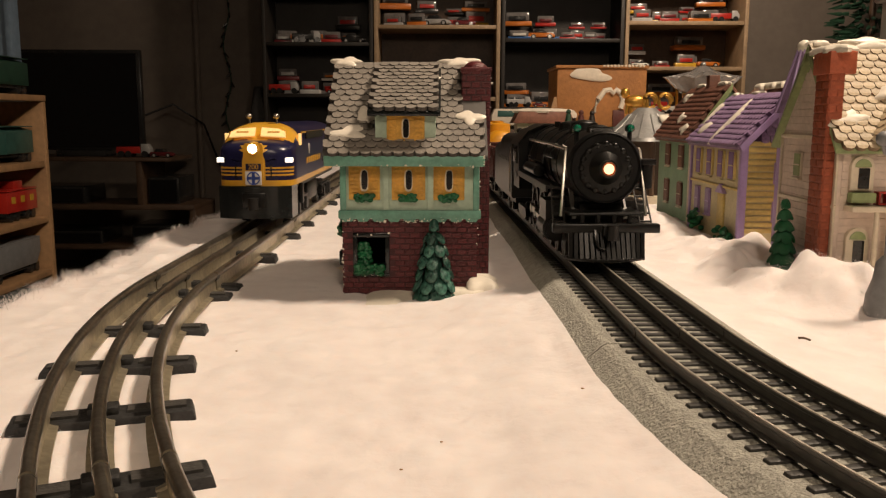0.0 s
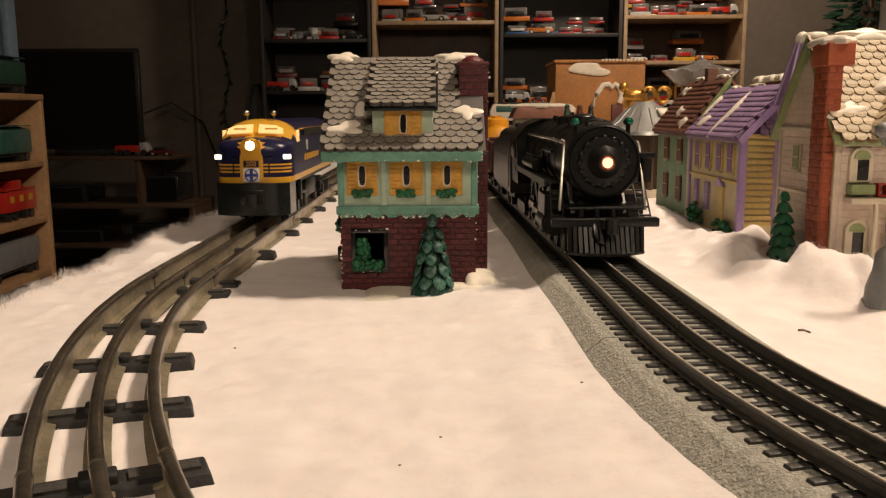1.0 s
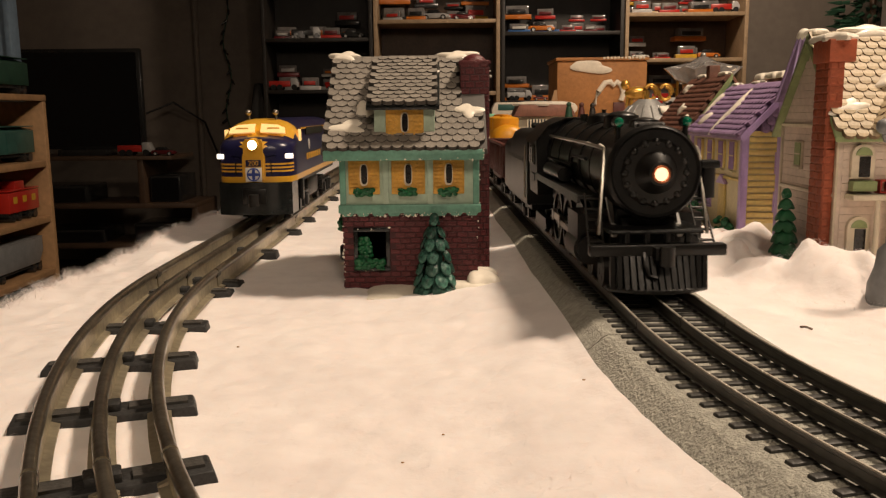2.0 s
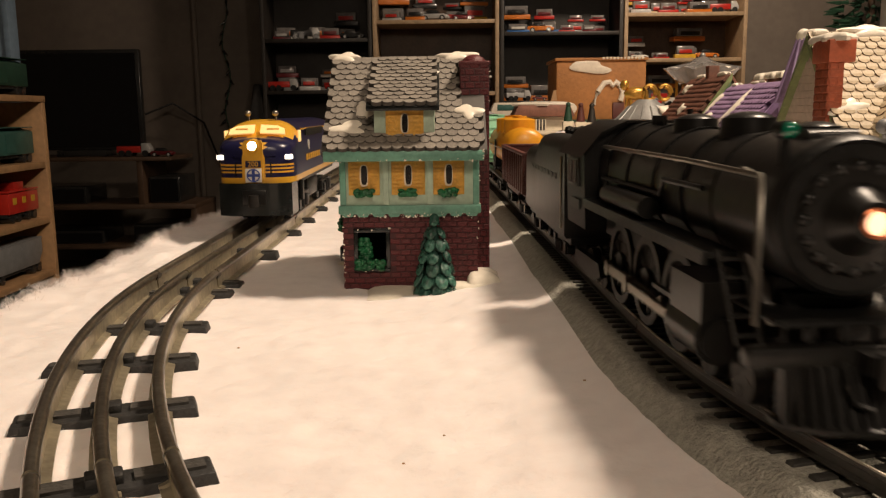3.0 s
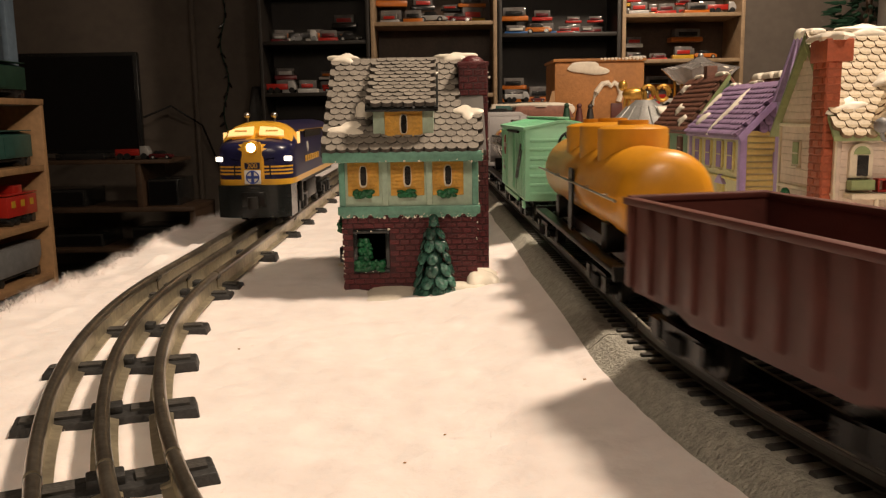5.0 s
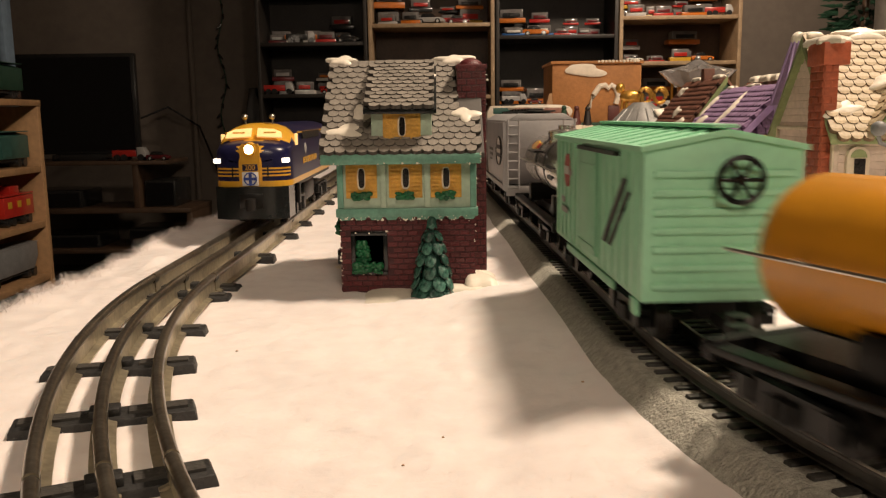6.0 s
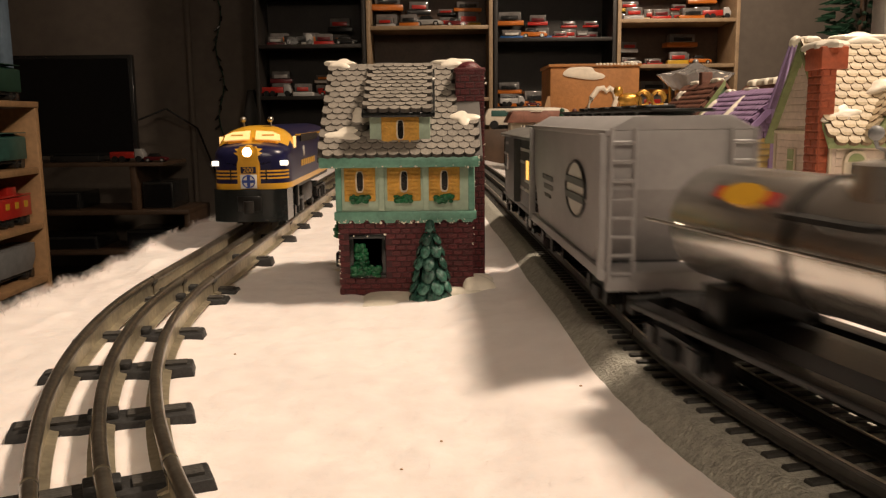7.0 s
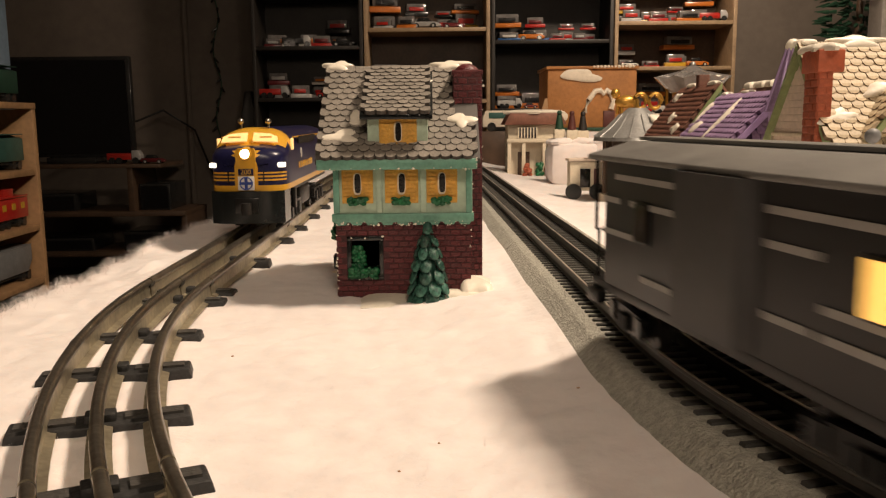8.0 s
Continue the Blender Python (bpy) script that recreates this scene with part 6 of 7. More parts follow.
def build_caboose():
    c, h = rolling("caboose", "black toy caboose with bay window, white lines and lit window", 1.382, 1.560)
    w, b = 0.0238, h - 0.0115
    part("body", box((-b, -w, 0.0165), (b, w, 0.0600), 0.0006), CABOOSE, c, "black body with white lines")
    part("roof", prism([(-w - 0.0025, 0.0595), (-w - 0.0025, 0.0613), (-0.010, 0.0657), (0.010, 0.0657), (w + 0.0025, 0.0613), (w + 0.0025, 0.0595)], 0, -h, h, 0.0005), CABOOSE_ROOF, c, "grey roof")
    part("roof_walk", box((-h - 0.002, -0.0060, 0.0659), (h + 0.002, 0.0060, 0.0672), 0.0003), CABOOSE_ROOF, c)
    part("smoke_jack", cyl((0.022, 0.010, 0.060), (0.022, 0.010, 0.0690), 0.0020, n=10), BLACK, c)
    part("floor", box((-h, -w, 0.0135), (h, w, 0.0168), 0.0004), CABOOSE, c)
    for s in (-1, 1):
        part("bay_window", prism([(-0.021, s * w), (-0.017, s * (w + 0.0040)), (0.017, s * (w + 0.0040)), (0.021, s * w)], 2, 0.0175, 0.0595), CABOOSE_GREY, c, "grey bay window")
        for x0, x1, z in ((-b + 0.010, -0.024, 0.0535), (-b, -b + 0.014, 0.0455), (-b, -0.052, 0.0345), (-0.055, -0.024, 0.0455), (-0.046, -0.024, 0.0225), (0.024, b, 0.0520), (0.024, 0.044, 0.0440), (0.024, 0.042, 0.0270), (0.046, b, 0.0330), (0.046, b, 0.0270)):
            bars(c, s * (w + 0.0002), [(x0, x1, z, 0.0019)], GREY_MARK)
        for x, mt in ((-0.045, DARK_PANE), (0.0640, AMBER_ON)):
            fr = part("window", box((x - 0.0052, s * w - 0.0006, 0.0345), (x + 0.0052, s * w + 0.0009, 0.0480), 0.0004), BLACK, c)
            part("pane", box((x - 0.0042, s * (w + 0.0011) - 0.0003, 0.0355), (x + 0.0042, s * (w + 0.0011) + 0.0003, 0.0470)), mt, fr, "")
        for sx in (-1, 1):
            rl = bmesh.new()
            add_tube(rl, [(sx * (h - 0.001), s * (w - 0.002), 0.0165), (sx * (h - 0.001), s * (w - 0.002), 0.0340), (sx * (h - 0.001), s * 0.006, 0.0340), (sx * (h - 0.001), s * 0.006, 0.0165)], 0.0007, 6)
            add_tube(rl, [(sx * (h - 0.001), s * (w - 0.002), 0.0255), (sx * (h - 0.001), s * 0.006, 0.0255)], 0.0006, 6)
            add_tube(rl, [(sx * (h - 0.001), s * (w - 0.001), 0.0340), (sx * (h - 0.001), s * (w - 0.001), 0.0595)], 0.0006, 6)
            part("platform_rail", rl, BLACK, c, "black platform railing")
            part("step", box((min(sx * h, sx * b), s * w - 0.002, 0.0085), (max(sx * h, sx * b), s * w + 0.001, 0.0135), 0.0004), BLACK, c)
    for sx in (-1, 1):
        part("end_door", box((sx * b - 0.0006, -0.0060, 0.0170), (sx * b + 0.0008, 0.0060, 0.0500), 0.0004), CABOOSE_GREY, c)
        part("end_window", box((sx * b - 0.0006, -0.0180, 0.0345), (sx * b + 0.0008, -0.0110, 0.0425), 0.0004), AMBER_ON, c, "lit amber end window")
        part("end_window", box((sx * b - 0.0006, 0.0090, 0.0330), (sx * b + 0.0008, 0.0170, 0.0460), 0.0004), PINK_PANE, c, "pale end window")
        part("tail_lamp", cyl((sx * h, 0.0205, 0.0520), (sx * (h + 0.003), 0.0205, 0.0520), 0.0024, n=12), MARKER_ON, c, "small lit marker lamp")


build_diesel()
build_steam()
build_tender()
build_gondola()
build_orange_tank()
build_boxcar()
build_silver_tank()
build_hopper()
build_caboose()


# ---- the room ----
OAK = mat("pale_wood", (0.40, 0.235, 0.115), 0.5, var=0.2, scale=14, bump=0.2, bscale=120)
OAK_FAR = mat("shelf_wood", (0.36, 0.25, 0.15), 0.55, var=0.2, scale=12)
BLACK_WOOD = mat("black_wood", (0.022, 0.018, 0.015), 0.5, var=0.25, scale=12)
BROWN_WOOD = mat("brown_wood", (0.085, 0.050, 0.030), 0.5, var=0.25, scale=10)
WALL = mat("painted_panelling", (0.17, 0.14, 0.115), 0.75, var=0.12, scale=4, bump=0.5, bscale=60)
CARPET = mat("dark_carpet", (0.045, 0.038, 0.033), 0.95, var=0.3, scale=30, bump=0.6, bscale=300)
CEILING = mat("ceiling_paint", (0.74, 0.71, 0.66), 0.85, var=0.08, scale=6, bump=0.3)
SCREEN = mat("dark_screen", (0.004, 0.004, 0.005), 0.30, var=0.2)
BLUE_BOARD = mat("blue_board", (0.16, 0.23, 0.31), 0.6, var=0.2, scale=10)
TABLE_CLOTH = mat("table_board", (0.10, 0.075, 0.05), 0.7, var=0.2)
TOY = {k: mat("toy_" + k, c, r, var=0.12, scale=20, coat=0.3) for k, c, r in (("red", (0.42, 0.022, 0.015), 0.3), ("yellow", (0.55, 0.33, 0.03), 0.3), ("blue", (0.02, 0.10, 0.30), 0.3), ("silver", (0.42, 0.41, 0.40), 0.25), ("black", (0.02, 0.02, 0.02), 0.25),
       ("white", (0.60, 0.57, 0.52), 0.35), ("orange", (0.52, 0.15, 0.02), 0.3), ("green", (0.03, 0.17, 0.07), 0.35), ("maroon", (0.12, 0.012, 0.015), 0.3))}
FILM = mat("clear_wrap", (0.16, 0.15, 0.145), 0.08, var=0.25, scale=25, coat=0.6)
GOLD = mat("gold_paint", (0.55, 0.30, 0.06), 0.3, 0.7, var=0.2)
SILVER_ROOF = mat("silver_roof", (0.40, 0.40, 0.39), 0.35, 0.6, var=0.2)
GINGER = mat("gingerbread", (0.36, 0.155, 0.045), 0.65, var=0.2, scale=30, bump=0.5, bscale=300)
ICING = mat("icing", (0.72, 0.64, 0.52), 0.5, var=0.08)
DARK_GREEN = mat("dark_green", (0.012, 0.05, 0.025), 0.6, var=0.3)
GREEN_CAR = mat("green_car", (0.014, 0.055, 0.035), 0.45, var=0.2)
TEAL_CAR = mat("teal_car", (0.03, 0.10, 0.085), 0.45, var=0.2)
GREY_CAR = mat("grey_car", (0.20, 0.205, 0.21), 0.5, var=0.15)


def slab(name, lo, hi, mt, label, category):
    return solid(name, box(lo, hi), mt, label, category, kind="structure", smooth=False)


slab("floor", (-3.2, -2.2, -0.80), (3.2, 5.2, -0.75), CARPET, "dark carpeted basement floor", "floor")
slab("ceiling", (-3.2, -2.2, 1.62), (3.2, 5.2, 1.70), CEILING, "plain painted ceiling of the room", "ceiling")
slab("wall_north", (-3.2, 4.90, -0.75), (3.2, 5.0, 1.62), WALL, "beige painted wall in dim light", "wall")
slab("wall_south", (-3.2, -2.2, -0.75), (3.2, -2.1, 1.62), WALL, "beige painted wall", "wall")
slab("wall_west", (-3.2, -2.1, -0.75), (-3.1, 4.90, 1.62), WALL, "beige painted wall", "wall")
slab("wall_east", (3.1, -2.1, -0.75), (3.2, 4.90, 1.62), WALL, "beige painted wall", "wall")


def build_table():
    t = thing("train_table", "long board table under the cotton snow", "table")
    part("tabletop", box((-0.226, -0.25, -0.050), (1.05, 2.30, -0.022), 0.003), TABLE_CLOTH, t)
    for x in (-0.16, 0.98):
        for y in (-0.18, 2.22):
            part("leg", box((x - 0.03, y - 0.03, -0.75), (x + 0.03, y + 0.03, -0.05), 0.003), TABLE_CLOTH, t)


build_table()


def ceiling_lamp(x, y, r):
    t = thing("ceiling_lamp", "round white shaded lamp hanging from the ceiling", "lamp", Matrix.Translation((x, y, 0)))
    bm = bmesh.new()
    add_sweep(bm, [[Vector((rr * math.cos(k * math.pi / 12), rr * math.sin(k * math.pi / 12), z)) for k in range(24)] for rr, z in ((r, 1.25), (r * 0.8, 1.31), (r * 0.15, 1.34))], caps=False)
    part("shade", bm, CEILING, t)
    part("rod", cyl((0, 0, 1.34), (0, 0, 1.62), 0.008, n=10), BLACK_WOOD, t)


ceiling_lamp(0.62, 0.54, 0.16)


def floor_lamp(x, y):
    t = thing("floor_lamp", "tall floor lamp with a tilted round reflector shade", "lamp", Matrix.Translation((x, y, -0.75)))
    part("base", cyl((0, 0, 0), (0, 0, 0.03), 0.15, 0.13, 24), BLACK_WOOD, t)
    part("pole", cyl((0, -0.16, 0.0), (0, -0.16, 1.98), 0.012, n=10), BLACK_WOOD, t)
    part("foot_bar", box((-0.01, -0.17, 0.0), (0.01, 0.0, 0.02)), BLACK_WOOD, t)
    bm = bmesh.new()
    d = (Vector((0.12, 0.50, 0.05)) - Vector((x, y, 1.20))).normalized()
    q = d.to_track_quat("Z", "Y").to_matrix()
    c = Vector((0, 0, 1.95))
    add_sweep(bm, [[c + q @ Vector((r * math.cos(k * math.pi / 12), r * math.sin(k * math.pi / 12), u)) for k in range(24)] for r, u in ((0.29, 0.03), (0.27, -0.03), (0.05, -0.10))], caps=False)
    part("shade", bm, CEILING, t)


floor_lamp(0.19, -1.15)


# ---- toys and the bookcases behind ----
def toy_car(colour, at, group=""):
    t = thing("toy_car", colour + " die-cast toy car on a bookcase shelf", "toy car", at, "toys on the shelves")
    part("body", prism([(-0.085, 0.012), (0.085, 0.012), (0.088, 0.030), (0.060, 0.040), (-0.080, 0.042), (-0.088, 0.026)], 1, -0.034, 0.034, 0.005), TOY[colour], t)
    part("cabin", prism([(-0.060, 0.040), (0.036, 0.039), (0.014, 0.064), (-0.040, 0.065)], 1, -0.029, 0.029, 0.004), TOY["black"], t, "dark glazed cabin")
    for x in (-0.052, 0.052):
        for y in (-0.036, 0.036):
            w = part("wheel", cyl((x, y - 0.006, 0.016), (x, y + 0.006, 0.016), 0.016, n=14), TOY["black"], t)
            part("hub", cyl((x, y + math.copysign(0.0062, y) - 0.001, 0.016), (x, y + math.copysign(0.0062, y) + 0.001, 0.016), 0.009, n=10), TOY["silver"], w)
    return t


def toy_pack(colour, at):
    t = thing("toy_package", colour + " toy package with a clear window, on a shelf", "toy box", at, "toys on the shelves")
    part("card", box((-0.075, -0.030, 0), (0.075, 0.030, 0.030), 0.002), TOY[colour], t)
    part("blister", box((-0.062, -0.034, 0.030), (0.062, 0.028, 0.088), 0.008), FILM, t, "shiny clear blister")
    part("product", box((-0.045, -0.040, 0.036), (0.045, -0.0345, 0.062), 0.002), TOY[{"blue": "white", "silver": "red", "black": "red", "white": "orange", "orange": "black", "maroon": "silver", "yellow": "red", "red": "maroon"}.get(colour, "yellow")], t)
    return t


def toy_truck(colour, at):
    t = thing("toy_truck", colour + " toy truck on a bookcase shelf", "toy truck", at, "toys on the shelves")
    part("bed", box((-0.095, -0.034, 0.022), (0.040, 0.034, 0.058), 0.004), TOY[colour], t)
    part("cab", prism([(0.042, 0.020), (0.092, 0.020), (0.092, 0.046), (0.076, 0.074), (0.042, 0.074)], 1, -0.033, 0.033, 0.004), TOY["silver"], t)
    for x in (-0.064, -0.026, 0.066):
        for y in (-0.034, 0.034):
            part("wheel", cyl((x, y - 0.007, 0.018), (x, y + 0.007, 0.018), 0.018, n=14), TOY["black"], t)
    return t


PROTO = {}


def put_toy(kind, colour, m):
    if (kind, colour) not in PROTO:
        PROTO[(kind, colour)] = kind(colour, m)
        return PROTO[(kind, colour)]
    return copy_thing(PROTO[(kind, colour)], m)


def build_bookcase(x0, x1, shelves, frame_mt, label, seed, palette):
    rng = random.Random(seed)
    c = thing("bookcase", label, "bookcase", group="bookcases along the wall")
    for x in (x0, x1 - 0.020):
        part("side_panel", box((x, 4.50, -0.75), (x + 0.020, 4.80, 1.40), 0.002), frame_mt, c)
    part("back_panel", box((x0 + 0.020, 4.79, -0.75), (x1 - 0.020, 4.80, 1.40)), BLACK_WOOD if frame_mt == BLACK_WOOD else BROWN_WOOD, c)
    part("top", box((x0, 4.50, 1.40), (x1, 4.80, 1.42), 0.002), frame_mt, c)
    for z in shelves:
        part("shelf", box((x0 + 0.020, 4.505, z - 0.020), (x1 - 0.020, 4.79, z), 0.002), frame_mt, c)
        if 0.05 < z < 0.75:
            for row, (y, up) in enumerate(((4.70, 0.0), (4.58, 0.0))):
                x = x0 + 0.10
                while x < x1 - 0.09:
                    kind = toy_pack if row == 0 else rng.choice((toy_car, toy_pack, toy_pack, toy_truck))
                    size = rng.uniform(0.75, 1.10) if row == 0 else rng.uniform(0.6, 0.95)
                    tall, level_z = rng.uniform(0.75, 1.15), 0.0
                    for level in range(rng.choice((2, 2, 2, 1)) if row == 0 else 1):
                        put_toy(kind, rng.choice(palette), Matrix.Translation((x, y, z + level_z)) @ Matrix.Rotation(rng.uniform(-0.22, 0.22), 4, "Z") @ Matrix.Diagonal((size, size, size * (tall if kind is toy_pack else 1.0), 1)))
                        level_z, tall = 0.088 * size * tall, rng.uniform(0.6, 1.0)
                    x += (0.158 + rng.uniform(-0.01, 0.02)) * size


warm_mix = ["red", "red", "orange", "yellow", "silver", "maroon", "black", "white"]
cool_mix = ["blue", "black", "silver", "maroon", "white", "black", "red"]
build_bookcase(-0.955, -0.372, (-0.35, -0.05, 0.216, 0.483, 0.76, 1.05), BLACK_WOOD, "tall black bookcase full of toy vehicles", 1, cool_mix)
build_bookcase(-0.366, 0.296, (-0.40, -0.10, 0.20, 0.572, 0.85, 1.12), OAK_FAR, "tall pale wood bookcase full of toy vehicles", 2, ["silver", "yellow", "maroon", "black", "black", "orange"])
build_bookcase(0.302, 0.945, (-0.45, -0.15, 0.150, 0.505, 0.80, 1.10), BLACK_WOOD, "tall black bookcase full of packaged toys", 3, ["red", "red", "red", "silver", "orange", "maroon", "blue"])
build_bookcase(0.951, 1.593, (-0.35, -0.10, 0.110, 0.362, 0.596, 0.86, 1.12), OAK_FAR, "tall pale wood bookcase full of packaged toys", 4, warm_mix)


def build_media_corner():
    tv = thing("television", "large switched-off flat black television on a stand", "television")
    part("bezel", box((-2.24, 4.50, -0.085), (-1.60, 4.54, 0.440), 0.006), TOY["black"], tv)
    part("screen", box((-2.22, 4.494, -0.065), (-1.62, 4.4995, 0.420)), SCREEN, tv, "dark screen")
    part("foot", box((-2.05, 4.45, -0.118), (-1.79, 4.60, -0.085), 0.004), TOY["black"], tv)
    st = thing("media_stand", "dark brown wooden media stand with open shelves", "stand")
    part("top", box((-2.30, 4.35, -0.138), (-1.42, 4.75, -0.118), 0.003), BROWN_WOOD, st)
    part("shelf", box((-2.30, 4.35, -0.390), (-1.30, 4.75, -0.365), 0.003), BROWN_WOOD, st)
    part("shelf", box((-2.30, 4.35, -0.600), (-1.30, 4.75, -0.580), 0.003), BROWN_WOOD, st)
    for x in (-2.30, -1.60, -1.33):
        part("upright", box((x, 4.36, -0.75 if x != -1.60 else -0.365), (x + 0.03, 4.74, -0.390 if x == -1.33 else -0.138), 0.002), BROWN_WOOD, st)
    for i, (x, z, w, hh) in enumerate(((-2.1, -0.365, 0.40, 0.09), (-1.48, -0.365, 0.16, 0.14), (-2.0, -0.580, 0.36, 0.07), (-1.55, -0.580, 0.22, 0.10))):
        b = thing("media_player", "black audio or video box on the stand", "electronics", group="boxes in the media stand")
        part("case", box((x - w / 2, 4.42, z), (x + w / 2, 4.70, z + hh), 0.004), TOY["black"], b)
        part("front", box((x - w / 2 + 0.01, 4.414, z + 0.012), (x + w / 2 - 0.01, 4.4195, z + hh - 0.012)), SCREEN, b)
    put_toy(toy_truck, "red", Matrix.Translation((-1.62, 4.42, -0.118)) @ Matrix.Scale(1.1, 4))
    put_toy(toy_car, "maroon", Matrix.Translation((-1.47, 4.40, -0.118)))
    solid("wall_pipe", cyl((-1.40, 4.86, -0.75), (-1.40, 4.86, 1.62), 0.016, n=12), WALL, "vertical painted pipe on the wall", "pipe")
    rng = random.Random(5)
    g = thing("light_string", "unlit string of fairy lights hanging down the wall", "fairy lights")
    pts = [(-1.23 + 0.02 * math.sin(k * 0.9), 4.86, 1.55 - k * 0.055) for k in range(34)]
    part("wire", tube(pts, 0.004, 6), DARK_GREEN, g)
    for k in range(1, 33):
        part("bulb", cyl(pts[k], (pts[k][0] + rng.uniform(-0.03, 0.03), 4.85, pts[k][2] - 0.025), 0.008, 0.004, 6), TOY["black"], g)
    solid("cable", tube([(-1.62, 4.6, 0.10), (-1.50, 4.7, 0.16), (-1.36, 4.8, 0.05), (-1.28, 4.84, -0.20), (-1.22, 4.84, -0.34), (-1.10, 4.84, -0.38)], 0.006, 6), TOY["black"], "black cable drooping beside the television", "cable")
    ch = thing("guitar_case", "dark slim case leaning on the wall", "case")
    part("case", prism([(-1.08, -0.75), (-0.98, -0.75), (-0.985, 0.10), (-1.01, 0.26), (-1.05, 0.26), (-1.075, 0.10)], 1, 4.70, 4.78, 0.01), BLACK_WOOD, ch)


build_media_corner()


# ---- the wooden shelf with model trains on the left ----
def shelf_train(name, label, y, z, body_mt, length, kind):
    c = thing(name, label, "toy train", Matrix.Translation((-0.945, 1.885 - length / 2 if y > 1.7 else y, z)), "model trains on the wooden shelf")
    h = length / 2
    if kind == "hopper":
        part("body", prism([(-h, 0.045), (-h + 0.02, 0.020), (h - 0.02, 0.020), (h, 0.045), (h, 0.078), (-h, 0.078)], 0, -0.026, 0.026, 0.002), body_mt, c)
    elif kind == "caboose":
        part("body", box((-0.026, -h, 0.020), (0.026, h, 0.064), 0.002), body_mt, c)
        part("cupola", box((-0.018, -0.02, 0.066), (0.018, 0.02, 0.086), 0.002), body_mt, c)
        for y0 in (-0.04, 0.0, 0.04):
            part("window", box((0.0255, y0 - 0.008, 0.040), (0.0268, y0 + 0.008, 0.054)), TOY["yellow"], c)
    else:
        part("body", prism([(-0.026, 0.020), (0.026, 0.020), (0.026, 0.068), (0, 0.076), (-0.026, 0.068)], 1, -h, h, 0.001), body_mt, c)
        part("door", box((0.0255, -0.02, 0.024), (0.0275, 0.02, 0.064)), body_mt, c)
    part("roof", box((-0.027, -h - 0.001, 0.066 if kind == "caboose" else 0.0765), (0.027, h + 0.001, 0.069 if kind == "caboose" else 0.0785), 0.001), body_mt, c)
    part("frame", box((-0.020, -h, 0.013), (0.020, h, 0.020)), TOY["black"], c)
    for y0 in (-h + 0.03, h - 0.03):
        tr = part("truck", box((-0.022, y0 - 0.020, 0.006), (0.022, y0 + 0.020, 0.013), 0.001), TOY["black"], c)
        for dy in (-0.013, 0.013):
            part("wheel", cyl((-0.024, y0 + dy, 0.009), (0.024, y0 + dy, 0.009), 0.009, n=14), TOY["black"], tr)


def build_train_shelf():
    s = thing("train_shelf", "open pale wooden shelf unit holding model train cars", "shelf")
    zs = (-0.62, -0.497, -0.375, -0.253, -0.131, -0.006, 0.126)
    part("end_panel", box((-1.16, 1.895, -0.75), (-0.898, 1.912, 0.126), 0.002), OAK, s)
    part("end_panel", box((-1.16, 0.60, -0.75), (-0.898, 0.617, 0.126), 0.002), OAK, s)
    part("back_panel", box((-1.172, 0.60, -0.75), (-1.161, 1.912, 0.126)), OAK, s)
    for z in zs:
        part("shelf", box((-1.160, 0.618, z - 0.014), (-0.900, 1.894 if z < 0.12 else 1.9, z), 0.0015) if z < 0.12 else box((-1.172, 0.60, 0.1265), (-0.897, 1.913, 0.140), 0.0015), OAK, s)
    shelf_train("model_boxcar", "dark green model boxcar on the wooden shelf", 1.74, 0.140, GREEN_CAR, 0.22, "box")
    shelf_train("model_boxcar", "teal model boxcar on the wooden shelf", 1.76, -0.006, TEAL_CAR, 0.20, "box")
    shelf_train("model_caboose", "red model caboose with yellow windows on the wooden shelf", 1.80, -0.131, TOY["red"], 0.13, "caboose")
    shelf_train("model_boxcar", "yellow model boxcar on the wooden shelf", 1.62, -0.131, TOY["yellow"], 0.16, "box")
    shelf_train("model_hopper", "pale grey model hopper car on the wooden shelf", 1.77, -0.253, GREY_CAR, 0.22, "hopper")
    shelf_train("model_boxcar", "dark green model boxcar on the wooden shelf", 1.76, -0.375, GREEN_CAR, 0.20, "box")
    b = thing("wall_board", "blue-grey board standing behind the wooden shelf", "board")
    part("panel", box((-1.30, 2.30, -0.75), (-1.165, 2.33, 1.2), 0.002), BLUE_BOARD, b)
    part("edge", box((-1.165, 2.28, -0.75), (-1.150, 2.33, 1.2), 0.002), BLUE_BOARD, b)
    part("wood_post", box((-1.40, 2.20, -0.75), (-1.30, 2.30, 1.2), 0.003), OAK, b)


build_train_shelf()


